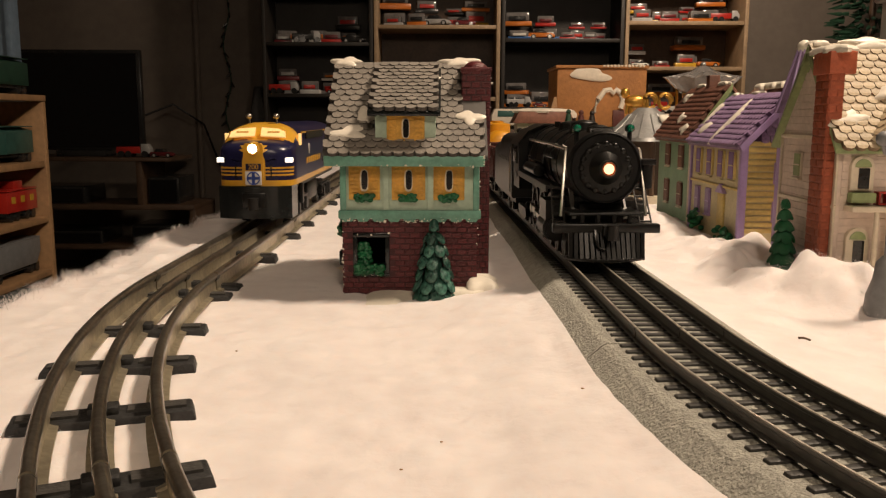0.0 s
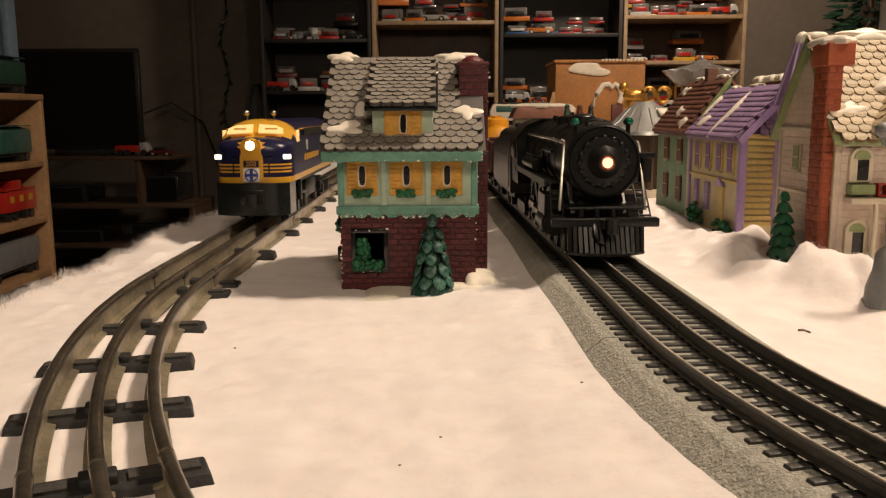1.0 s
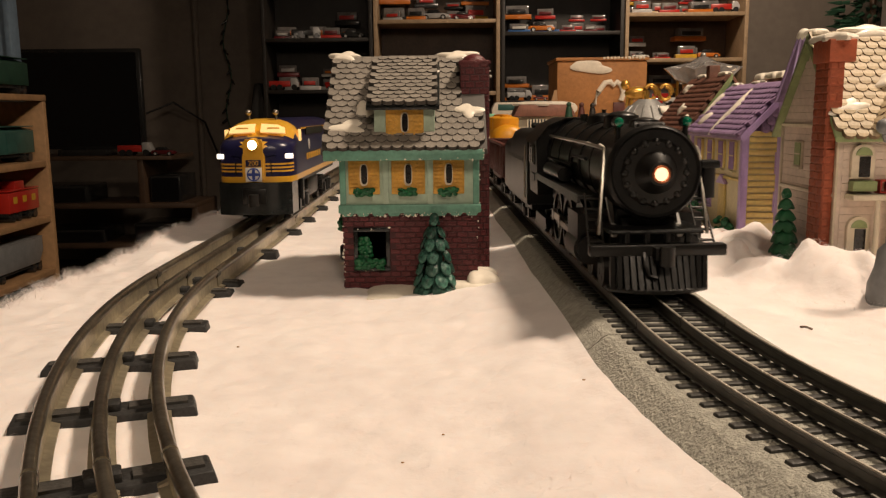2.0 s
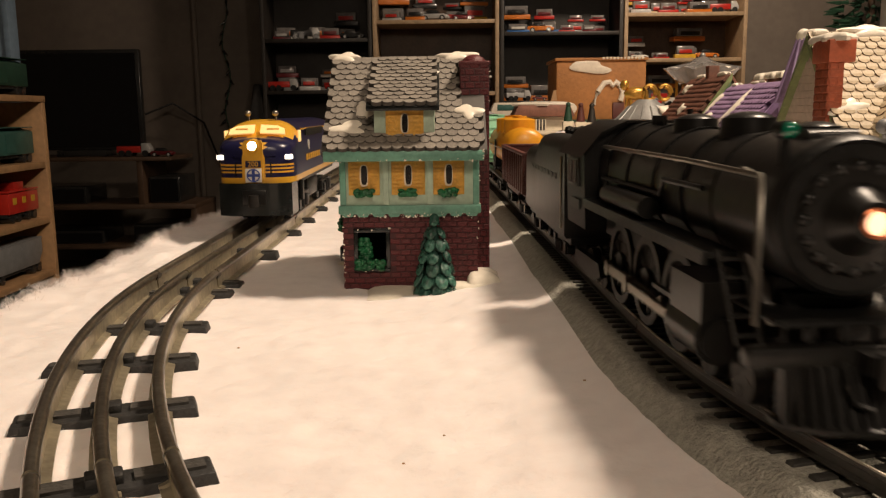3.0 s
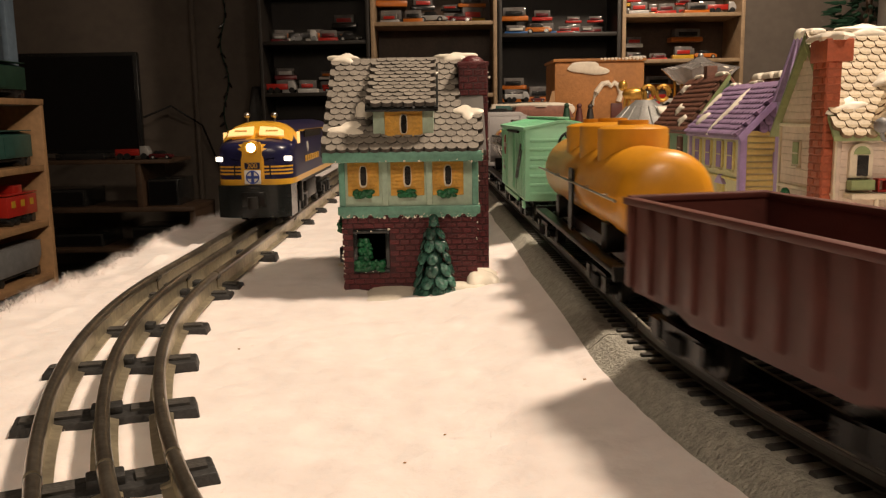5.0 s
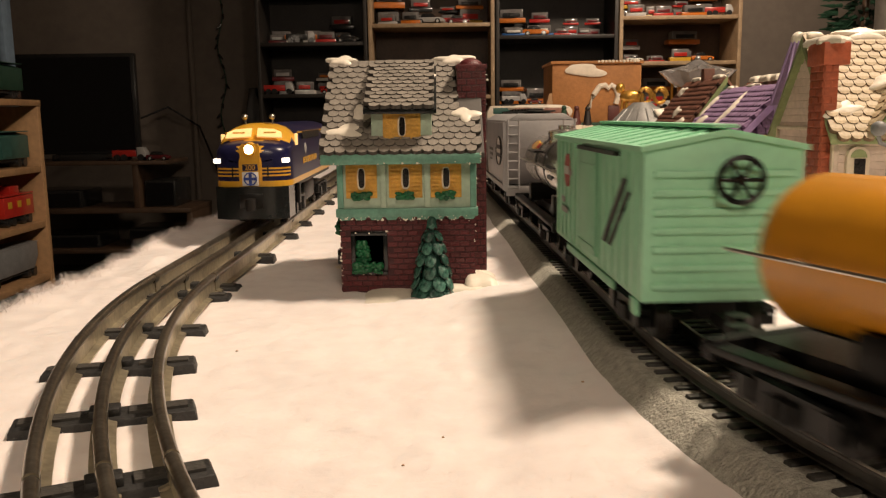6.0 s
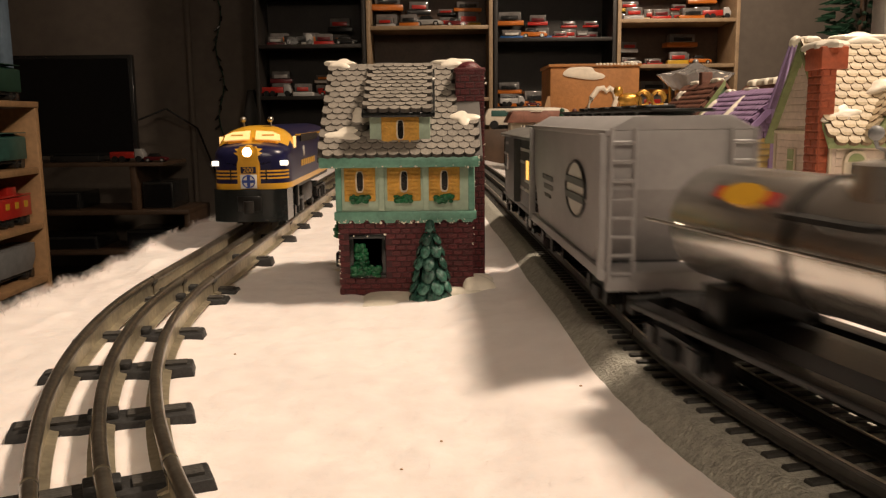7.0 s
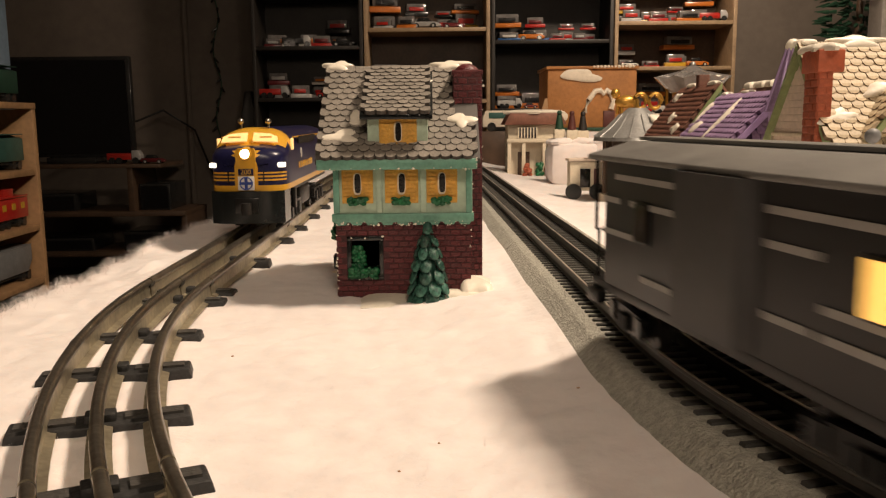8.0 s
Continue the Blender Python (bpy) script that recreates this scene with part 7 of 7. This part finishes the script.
# ---- right edge of the room ----
def build_right_corner():
    rng = random.Random(8)
    t = thing("christmas_tree", "dark green artificial tree in the dim corner", "tree", Matrix.Translation((2.16, 4.35, -0.75)))
    part("trunk", cyl((0, 0, 0), (0, 0, 2.2), 0.03, 0.008, 10), BROWN_WOOD, t)
    bm = bmesh.new()
    for _ in range(900):
        z = rng.uniform(0.2, 2.2)
        r = 0.30 * (1.15 - z / 2.3) * rng.uniform(0.4, 1.0)
        a = rng.uniform(0, 6.28)
        d = Vector((math.cos(a), math.sin(a), rng.uniform(-0.4, 0.2)))
        p = Vector((r * math.cos(a), r * math.sin(a), z))
        add_cyl(bm, p, p + d * 0.07, 0.012, 0.002, 5)
    part("crown", bm, DARK_GREEN, t)
    p = thing("stair_post", "white painted stair post with a square cap", "post", Matrix.Translation((1.135, 2.20, -0.75)))
    part("shaft", box((0, -0.03, 0), (0.07, 0.04, 1.45), 0.004), TOY["white"], p)
    for z in (0.93, 1.00, 1.14):
        part("collar", box((-0.015, -0.045, z), (0.085, 0.055, z + 0.035), 0.006), TOY["white"], p)


build_right_corner()


# ---- far end of the village ----
def build_gingerbread():
    g = thing("gingerbread_house", "brown gingerbread house wall trimmed with white icing", "village house", Matrix.Translation((0, 0, -0.0384)) @ Matrix.Scale(1.41, 4))
    x0, x1, y, z0, z1 = 0.146, 0.262, 1.10, 0.082, 0.157
    part("stand", box((x0 - 0.004, y - 0.004, 0.025), (x1 + 0.004, y + 0.10, z0), 0.004), SNOW, g, "stand wrapped in cotton snow")
    part("plinth", box((x0 - 0.005, y - 0.006, z0 - 0.004), (x1 + 0.005, y + 0.101, z0 + 0.0005), 0.001), DARK_GREEN, g, "dark green plinth")
    part("wall", box((x0, y, z0), (x1, y + 0.09, z1), 0.002), GINGER, g)
    part("roof", prism([(y - 0.003, z1), (y + 0.093, z1), (y + 0.093, z1 + 0.004), (y - 0.003, z1 + 0.004)], 0, x0 - 0.002, x1 + 0.002, 0.001), GINGER, g)
    snow_blob("icing", g, (x0 + 0.042, y - 0.001, z1 - 0.008), (1, 0, 0), (0, 0, 1), 0.026, 0.0075, 0.002, 61, ICING, 2)
    snow_blob("icing", g, (x0 + 0.013, y - 0.001, z0 + 0.010), (1, 0, 0), (0, 0, 1), 0.011, 0.011, 0.002, 62, ICING, 3)
    hp = [(x0 + 0.048, z0 + 0.020), (x0 + 0.054, z0 + 0.036), (x0 + 0.062, z0 + 0.047), (x0 + 0.069, z0 + 0.048), (x0 + 0.073, z0 + 0.044), (x0 + 0.077, z0 + 0.048), (x0 + 0.083, z0 + 0.044), (x0 + 0.086, z0 + 0.034), (x0 + 0.083, z0 + 0.024)]
    part("icing", tube([(a, y - 0.001, b) for a, b in hp], 0.0036, 8), ICING, g, "piped white icing loop")
    part("door", box((x0 + 0.073, y - 0.002, z0), (x0 + 0.088, y, z0 + 0.022), 0.001), OXIDE, g)
    rng = random.Random(3)
    for k in range(12):
        bm = bmesh.new()
        add_ball(bm, (x0 + 0.060 + k * 0.0046, y - 0.002, z1 + 0.003), 0.0026 * rng.uniform(0.7, 1.1), (1, 1, 0.8), 8, 6)
        part("icing_drop", bm, ICING, g)


def build_pavilion():
    p = thing("pavilion", "dark brown pavilion with ribbed silver roof and snow", "village house", Matrix.Translation((0.232, 0.97, 0)))
    part("base", cyl((0, 0, -0.003), (0, 0, 0.008), 0.044, n=12), CREAM_TRIM, p)
    for k in range(8):
        a = k * math.pi / 4
        part("column", cyl((0.036 * math.cos(a), 0.036 * math.sin(a), 0.008), (0.036 * math.cos(a), 0.036 * math.sin(a), 0.070), 0.003, n=8), BROWN_WOOD, p)
    part("core", cyl((0, 0, 0.008), (0, 0, 0.070), 0.028, n=12), BROWN_WOOD, p, "dark brown inner wall")
    bm = bmesh.new()
    n = 16
    add_sweep(bm, [[Vector((r * math.cos(2 * math.pi * k / n), r * math.sin(2 * math.pi * k / n), z)) for k in range(n)] for r, z in ((0.050, 0.069), (0.049, 0.073), (0.034, 0.084), (0.020, 0.098), (0.010, 0.106))])
    part("roof", bm, SILVER_ROOF, p, "ribbed silver roof")
    for k in range(n):
        a = 2 * math.pi * k / n
        part("rib", tube([(0.0495 * math.cos(a), 0.0495 * math.sin(a), 0.0735), (0.034 * math.cos(a), 0.034 * math.sin(a), 0.0848), (0.020 * math.cos(a), 0.020 * math.sin(a), 0.0988)], 0.0008, 5), SILVER_ROOF, p)
    snow_blob("snow_patch", p, (0.030, -0.030, 0.082), (1, 0.6, 0), (-0.3, 0.5, 0.5), 0.020, 0.022, 0.005, 63)
    part("finial", cyl((0, 0, 0.105), (0, 0, 0.116), 0.003, 0.001, 8), GOLD, p)


def build_gold_sleigh():
    s = thing("gold_sleigh", "golden ornament of an animal with curled runners on a pedestal", "ornament", Matrix.Translation((0.268, 1.135, 0)))
    part("pedestal", box((-0.003, -0.018, -0.003), (0.036, 0.018, 0.100), 0.002), CREAM, s, "pale pedestal")
    bm = bmesh.new()
    add_ball(bm, (-0.010, 0, 0.116), 0.010, (1.7, 0.8, 0.9))
    add_ball(bm, (-0.026, 0, 0.127), 0.0065, (1, 0.9, 1.1))
    for x in (-0.022, -0.018, 0.000, 0.004):
        add_cyl(bm, (x, 0.004 if x < -0.019 or x > 0.002 else -0.004, 0.100), (x, 0, 0.113), 0.0024, n=8)
    part("figure", bm, GOLD, s, "plain golden animal")
    for cx in (0.006, 0.026):
        ring = [(cx + 0.0095 * math.cos(q * math.pi / 10) * (1 - q * 0.012), -0.006, 0.116 + 0.0110 * math.sin(q * math.pi / 10) * (1 - q * 0.012)) for q in range(26)]
        part("curl", tube(ring, 0.0026, 8), GOLD, s, "curled golden runner")


def build_carousel():
    c = thing("carousel", "clear plastic and silver canopy carousel with snowy brim", "ornament", Matrix.Translation((0.352, 1.16, 0)))
    part("base", cyl((0, 0, -0.003), (0, 0, 0.012), 0.040, n=20), CREAM_TRIM, c)
    part("pole", cyl((0, 0, 0.012), (0, 0, 0.150), 0.006, n=10), GOLD, c)
    bm = bmesh.new()
    n = 24
    add_sweep(bm, [[Vector(((r + (0.004 if k % 2 else 0) * f) * math.cos(2 * math.pi * k / n), (r + (0.004 if k % 2 else 0) * f) * math.sin(2 * math.pi * k / n), z + (0.004 if k % 2 else 0) * f)) for k in range(n)] for r, z, f in ((0.030, 0.128, 0), (0.048, 0.146, 1), (0.040, 0.149, 0.6), (0.018, 0.157, 0), (0.006, 0.164, 0))])
    part("canopy", bm, FILM, c, "shiny scalloped canopy", smooth=False)
    bl = bmesh.new()
    add_ball(bl, (0, 0, 0.166), 0.004)
    part("knob", bl, SILVER_ROOF, c)
    for k in range(6):
        a = k * math.pi / 3
        part("post", cyl((0.034 * math.cos(a), 0.034 * math.sin(a), 0.012), (0.034 * math.cos(a), 0.034 * math.sin(a), 0.134), 0.002, n=8), GOLD, c)
    part("drum", cyl((0, 0, 0.100), (0, 0, 0.130), 0.026, n=18), GOLD, c)
    snow_blob("snow_patch", c, (0.008, -0.030, 0.146), (1, 0, 0), (0, 1, 0.2), 0.020, 0.010, 0.005, 64)


def build_ledge():
    led = thing("snow_ledge", "low ledge covered with cotton snow before the gingerbread house", "stand")
    part("core", box((0.166, 1.215, -0.004), (0.240, 1.285, 0.060), 0.014), SNOW, led)
    snow_blob("snow_cover", led, (0.203, 1.250, 0.059), (1, 0, 0), (0, 1, 0), 0.034, 0.030, 0.0080, 66, SNOW, 5)


build_ledge()


def build_shop():
    s = thing("village_shop", "small white shop with columned porch, dark balcony and wreaths", "village house", Matrix.Translation((0.158, 1.40, 0)))
    part("wall", box((-0.036, 0.010, -0.003), (0.052, 0.070, 0.085), 0.001), CREAM_TRIM, s)
    part("porch_roof", box((-0.040, -0.014, 0.056), (0.056, 0.010, 0.062), 0.001), CREAM_TRIM, s)
    for x in (-0.036, -0.012, 0.022, 0.052):
        part("column", box((x - 0.003, -0.012, -0.003), (x + 0.003, -0.006, 0.056), 0.0006), CREAM_TRIM, s)
    part("balcony_grille", box((-0.022, -0.0135, 0.063), (0.010, -0.011, 0.081), 0.0006), BLACK_WOOD, s, "dark balcony grille")
    for k in range(7):
        part("baluster", box((-0.022 + k * 0.005, -0.0145, 0.063), (-0.020 + k * 0.005, -0.0136, 0.081)), CREAM_TRIM, s)
    part("door", box((-0.020, 0.008, 0), (0.000, 0.010, 0.040), 0.0006), BROWN_WOOD, s)
    w = part("oval_sign", cyl((0.036, -0.0075, 0.036), (0.036, -0.0055, 0.036), 0.016, n=24), DARK_GREEN, s, "oval dark framed sign")
    part("sign_face", cyl((0.036, -0.0085, 0.036), (0.036, -0.0078, 0.036), 0.012, n=24), CREAM, w)
    part("roof", prism([(-0.044, 0.085), (0.060, 0.085), (0.050, 0.104), (-0.034, 0.104)], 1, -0.004, 0.072, 0.001), BROWN_ROOF, s)
    snow_blob("snow_patch", s, (0.006, 0.030, 0.104), (1, 0, 0), (0, 1, 0), 0.045, 0.030, 0.006, 65)
    for x, mt in ((-0.006, TERRA), (0.014, LEAF), (0.046, LEAF), (0.030, RED_TRIM)):
        leaf_clump("planter", s, (x, -0.018, 0.012), 0.005, 0.004, 0.010, 18, 0.0040, mt, int(x * 1e4) + 700)
    for i, (x, y, mt, hh) in enumerate(((0.201, 1.240, OXIDE, 0.108), (0.218, 1.245, BLACK_WOOD, 0.107), (0.184, 1.250, DARK_GREEN, 0.109))):
        f = thing("figurine", "small painted village figurine on a block", "figurine", Matrix.Translation((x, y, 0)))
        part("block", box((-0.008, -0.006, 0.060), (0.008, 0.006, hh - 0.030), 0.001), CREAM_TRIM, f)
        bm = bmesh.new()
        add_cyl(bm, (0, 0, hh - 0.030), (0, 0, hh - 0.009), 0.0068, 0.0036, 12)
        add_ball(bm, (0, 0, hh - 0.006), 0.0038)
        part("figure", bm, mt, f)
    v = thing("toy_van", "cream and green toy van on the village stand", "toy car", Matrix.Translation((0.140, 1.75, 0)))
    part("stand", box((-0.05, -0.03, -0.003), (0.07, 0.04, 0.070), 0.001), BROWN_WOOD, v)
    part("body", prism([(-0.042, 0.078), (0.055, 0.078), (0.056, 0.092), (0.036, 0.098), (0.024, 0.112), (-0.036, 0.112), (-0.043, 0.098)], 1, -0.02, 0.02, 0.003), ICING, v)
    part("window", box((-0.030, -0.0212, 0.096), (0.018, -0.0202, 0.108), 0.0005), TEAL_CAR, v)
    for x in (-0.024, 0.034):
        part("wheel", cyl((x, -0.022, 0.079), (x, 0.022, 0.079), 0.009, n=14), TOY["black"], v)
    lp = thing("leaning_frame", "wooden easel leaning beside the gingerbread house", "easel")
    part("leg", prism([(0.158, -0.003), (0.164, -0.003), (0.200, 0.130), (0.195, 0.130)], 1, 1.500, 1.506), OAK, lp)
    part("leg", prism([(0.206, -0.003), (0.212, -0.003), (0.200, 0.130), (0.195, 0.130)], 1, 1.507, 1.513), OAK, lp)
    w = thing("toy_wagon", "small cream wagon with spoked wheel in the snow", "wagon", Matrix.Translation((0.170, 0.995, 0)))
    part("body", box((-0.012, -0.010, 0.010), (0.026, 0.012, 0.044), 0.001), CREAM_TRIM, w)
    part("roof", box((-0.014, -0.012, 0.0445), (0.028, 0.014, 0.048), 0.001), CREAM, w)
    part("door", box((0.000, -0.0115, 0.014), (0.012, -0.0102, 0.036), 0.0005), DARK_PANE, w)
    part("trim", box((0.016, -0.0115, 0.014), (0.022, -0.0102, 0.036), 0.0005), OXIDE, w)
    for x in (-0.008, 0.020):
        part("wheel", cyl((x, -0.014, 0.009), (x, -0.0105, 0.009), 0.0095, n=16), BLACK_GLOSS, w)


def build_back_row():
    me = shingle_mesh("shingle", 0.0080, 0.0100, 0.0013, BROWN_ROOF)
    h, roof, a, r = gable_house("brown_house", "ceramic house with brown roof and snowy ridge behind the row", 0.330, 0.400, 0.90, 1.00, 0.085, 0.128, CREAM, BROWN_ROOF, me)
    for y in (0.905, 0.935, 0.97):
        snow_blob("snow_patch", h, (r[0], y, r[1]), (0, 1, 0), (1, 0, 0), 0.014, 0.008, 0.006, int(y * 1000))
    t = thing("purple_turret_house", "narrow house with purple turret roof and white snow", "village house", Matrix.Translation((0.2370, 0.564, 0)))
    part("wall", cyl((0, 0, -0.003), (0, 0, 0.098), 0.013, n=16), LILAC, t)
    part("roof", cyl((0, 0, 0.098), (0, 0, 0.140), 0.016, 0.0035, 16), PURPLE, t, "purple turret roof")
    bm = bmesh.new()
    add_ball(bm, (0, 0, 0.1405), 0.0048, (1, 1, 1.1))
    part("snow_cap", bm, GLAZE_SNOW, t)
    for k in range(10):
        a = k * math.pi / 5
        part("rib", tube([(0.0158 * math.cos(a), 0.0158 * math.sin(a), 0.0985), (0.0036 * math.cos(a), 0.0036 * math.sin(a), 0.1395)], 0.0009, 5), LILAC, t)


def build_lamp_post():
    t = thing("lamp_post", "dark grey village lamp post standing in the snow", "lamp post", Matrix.Translation((0.2075, 0.386, 0)))
    bm = bmesh.new()
    add_sweep(bm, [[Vector((r * math.cos(k * math.pi / 8), r * math.sin(k * math.pi / 8), z)) for k in range(16)] for r, z in ((0.0085, -0.003), (0.0080, 0.012), (0.0055, 0.020), (0.0045, 0.028), (0.0020, 0.031))])
    part("base", bm, GREY_CAR, t, "grey flared base")
    part("shaft", cyl((0, 0, 0.030), (0, 0, 0.078), 0.0014, n=10), GREY_CAR, t)
    part("arm", tube([(-0.006, 0, 0.082), (-0.005, 0, 0.079), (0, 0, 0.077), (0.005, 0, 0.079), (0.006, 0, 0.082)], 0.0010, 6), GREY_CAR, t)
    for x in (-0.006, 0.006):
        bm = bmesh.new()
        add_ball(bm, (x, 0, 0.0855), 0.0036)
        part("globe", bm, GREY_CAR, t)


build_lamp_post()
build_gingerbread()
build_pavilion()
build_gold_sleigh()
build_carousel()
build_shop()
build_back_row()


# ---- fibres and specks on the cotton snow ----
def build_fibres():
    rng = random.Random(21)
    verts, faces = [], []

    def hair(p, d, lift, length, w):
        side = Vector((-d.y, d.x, 0)) * w
        base = len(verts)
        for k in range(4):
            f = k / 3
            q = p + d * (length * f) + Vector((0, 0, lift * math.sin(math.pi * f * 0.8)))
            q += side * 6 * math.sin(f * 3 + p.x * 900)
            verts.extend((q - side * (1 - f * 0.6), q + side * (1 - f * 0.6)))
        for k in range(3):
            a = base + 2 * k
            faces.append((a, a + 1, a + 3, a + 2))
    for _ in range(7000):
        y = 0.16 + 0.65 * rng.random() ** 1.6
        x = rng.uniform(max(-0.225, -0.56 * y - 0.02), min(0.30, 0.56 * y + 0.02))
        o = off_right(x, y)
        if abs(o) < 0.033 or (-0.056 < x < 0.02 and 0.437 < y < 0.545):
            continue
        a = rng.uniform(0, 6.28)
        hair(Vector((x, y, snow_z(x, y) - 0.0002)), Vector((math.cos(a), math.sin(a), 0)), rng.uniform(0.0001, 0.0006), rng.uniform(0.003, 0.008), 0.00005)
    for _ in range(9000):
        y = rng.uniform(0.30, 1.15)
        x = -0.224 + rng.gauss(0, 0.004)
        a = rng.uniform(0, 6.28)
        hair(Vector((x, y, snow_z(x, y) - 0.0005)), Vector((math.cos(a), math.sin(a), 0)), rng.uniform(0.0008, 0.0050), rng.uniform(0.003, 0.011), 0.00009)
    for _ in range(9000):
        x, y = rng.gauss(0.215, 0.04), rng.gauss(0.43, 0.06)
        if off_right(x, y) < 0.045:
            continue
        a = rng.uniform(0, 6.28)
        hair(Vector((x, y, snow_z(x, y) - 0.0005)), Vector((math.cos(a), math.sin(a), 0)), rng.uniform(0.0003, 0.0022), rng.uniform(0.003, 0.010), 0.00005)
    me = bpy.data.meshes.new("cotton_fibres")
    me.from_pydata([tuple(v) for v in verts], [], faces)
    me.materials.append(SNOW)
    tagged(new("cotton_fibres", me), "loose white fibres of the cotton snow", "snow", kind="stuff")
    bm = bmesh.new()
    for x, y in ((-0.001, 0.2325), (-0.012, 0.214), (0.045, 0.262), (-0.085, 0.33)):
        add_ball(bm, (x, y, snow_z(x, y) + 0.0002), rng.uniform(0.0003, 0.0005), (1.4, 0.8, 0.6), 6, 4)
    tagged(new("specks", mesh_of("specks", bm, OAK)), "few dark specks of dirt on the snow", "dirt", kind="stuff")
    solid("twig", tube([(0.1465, 0.335, snow_z(0.1465, 0.335) + 0.0008), (0.149, 0.336, snow_z(0.149, 0.336) + 0.0012), (0.152, 0.3365, snow_z(0.152, 0.3365) + 0.0008)], 0.0005, 6), BROWN_WOOD, "tiny brown twig lying on the snow", "twig")


build_fibres()


# ---- the timetable: how far the headlamp has run past the joint ----
S_KEYS = [(0.0, -0.131), (0.5, -0.131), (1.0, -0.130), (1.2, -0.121), (1.4, -0.106), (1.6, -0.085), (2.2, -0.013), (2.8, 0.070), (3.0, 0.106), (3.5, 0.195), (4.0, 0.298),
          (4.5, 0.412), (5.2, 0.597), (5.8, 0.777), (6.0, 0.838), (6.5, 1.004), (7.0, 1.183), (7.5, 1.358), (8.0, 1.545)]


def run_at(t):
    """Smooth run between the keys of the timetable."""
    k = max(0, min(len(S_KEYS) - 2, sum(1 for q in S_KEYS if q[0] <= t) - 1))
    (a, p), (b, q) = S_KEYS[k], S_KEYS[k + 1]

    def slope(i):
        lo, hi = S_KEYS[max(0, i - 1)], S_KEYS[min(len(S_KEYS) - 1, i + 1)]
        return (hi[1] - lo[1]) / (hi[0] - lo[0])
    u = (t - a) / (b - a)
    m0, m1 = slope(k) * (b - a), slope(k + 1) * (b - a)
    return (2 * u ** 3 - 3 * u ** 2 + 1) * p + (u ** 3 - 2 * u ** 2 + u) * m0 + (3 * u ** 2 - 2 * u ** 3) * q + (u ** 3 - u ** 2) * m1


def rider(s, wb):
    a, b = right_line(s + wb)[0], right_line(s - wb)[0]
    m, w = (a + b) / 2, a - b
    return Matrix.Translation((m.x, m.y, R_TOP + 0.0004)) @ Matrix.Rotation(math.atan2(w.y, w.x), 4, "Z")


def heading(s):
    w = right_line(s)[1]
    return math.atan2(w.y, w.x)


def motions():
    tenths = [i / 10 for i in range(81)]
    fine = [i / 30 for i in range(241)]
    start = run_at(0)
    for car, c, pivot in TRAIN:
        walk(car, [(t, rider(run_at(t) - c, pivot)) for t in tenths])
    for truck, x, c in SWIVELS:
        rows = []
        for t in tenths:
            s = run_at(t) - c
            a, b = right_line(s + abs(x))[0], right_line(s - abs(x))[0]
            turn = heading(s + x) - math.atan2(a.y - b.y, a.x - b.x)
            rows.append((t, Matrix.Translation((x, 0, 0)) @ Matrix.Rotation(turn, 4, "Z")))
        walk(truck, rows)
    for wheel, at, r in SPINNERS:
        walk(wheel, [(t, Matrix.Translation(at) @ Matrix.Rotation((run_at(t) - start) / r, 4, "Y")) for t in fine])
    for rod, x, z, r in RODS:
        walk(rod, [(t, Matrix.Translation((x + r * math.cos((run_at(t) - start) / 0.0155), 0, z - r * math.sin((run_at(t) - start) / 0.0155)))) for t in fine])


motions()
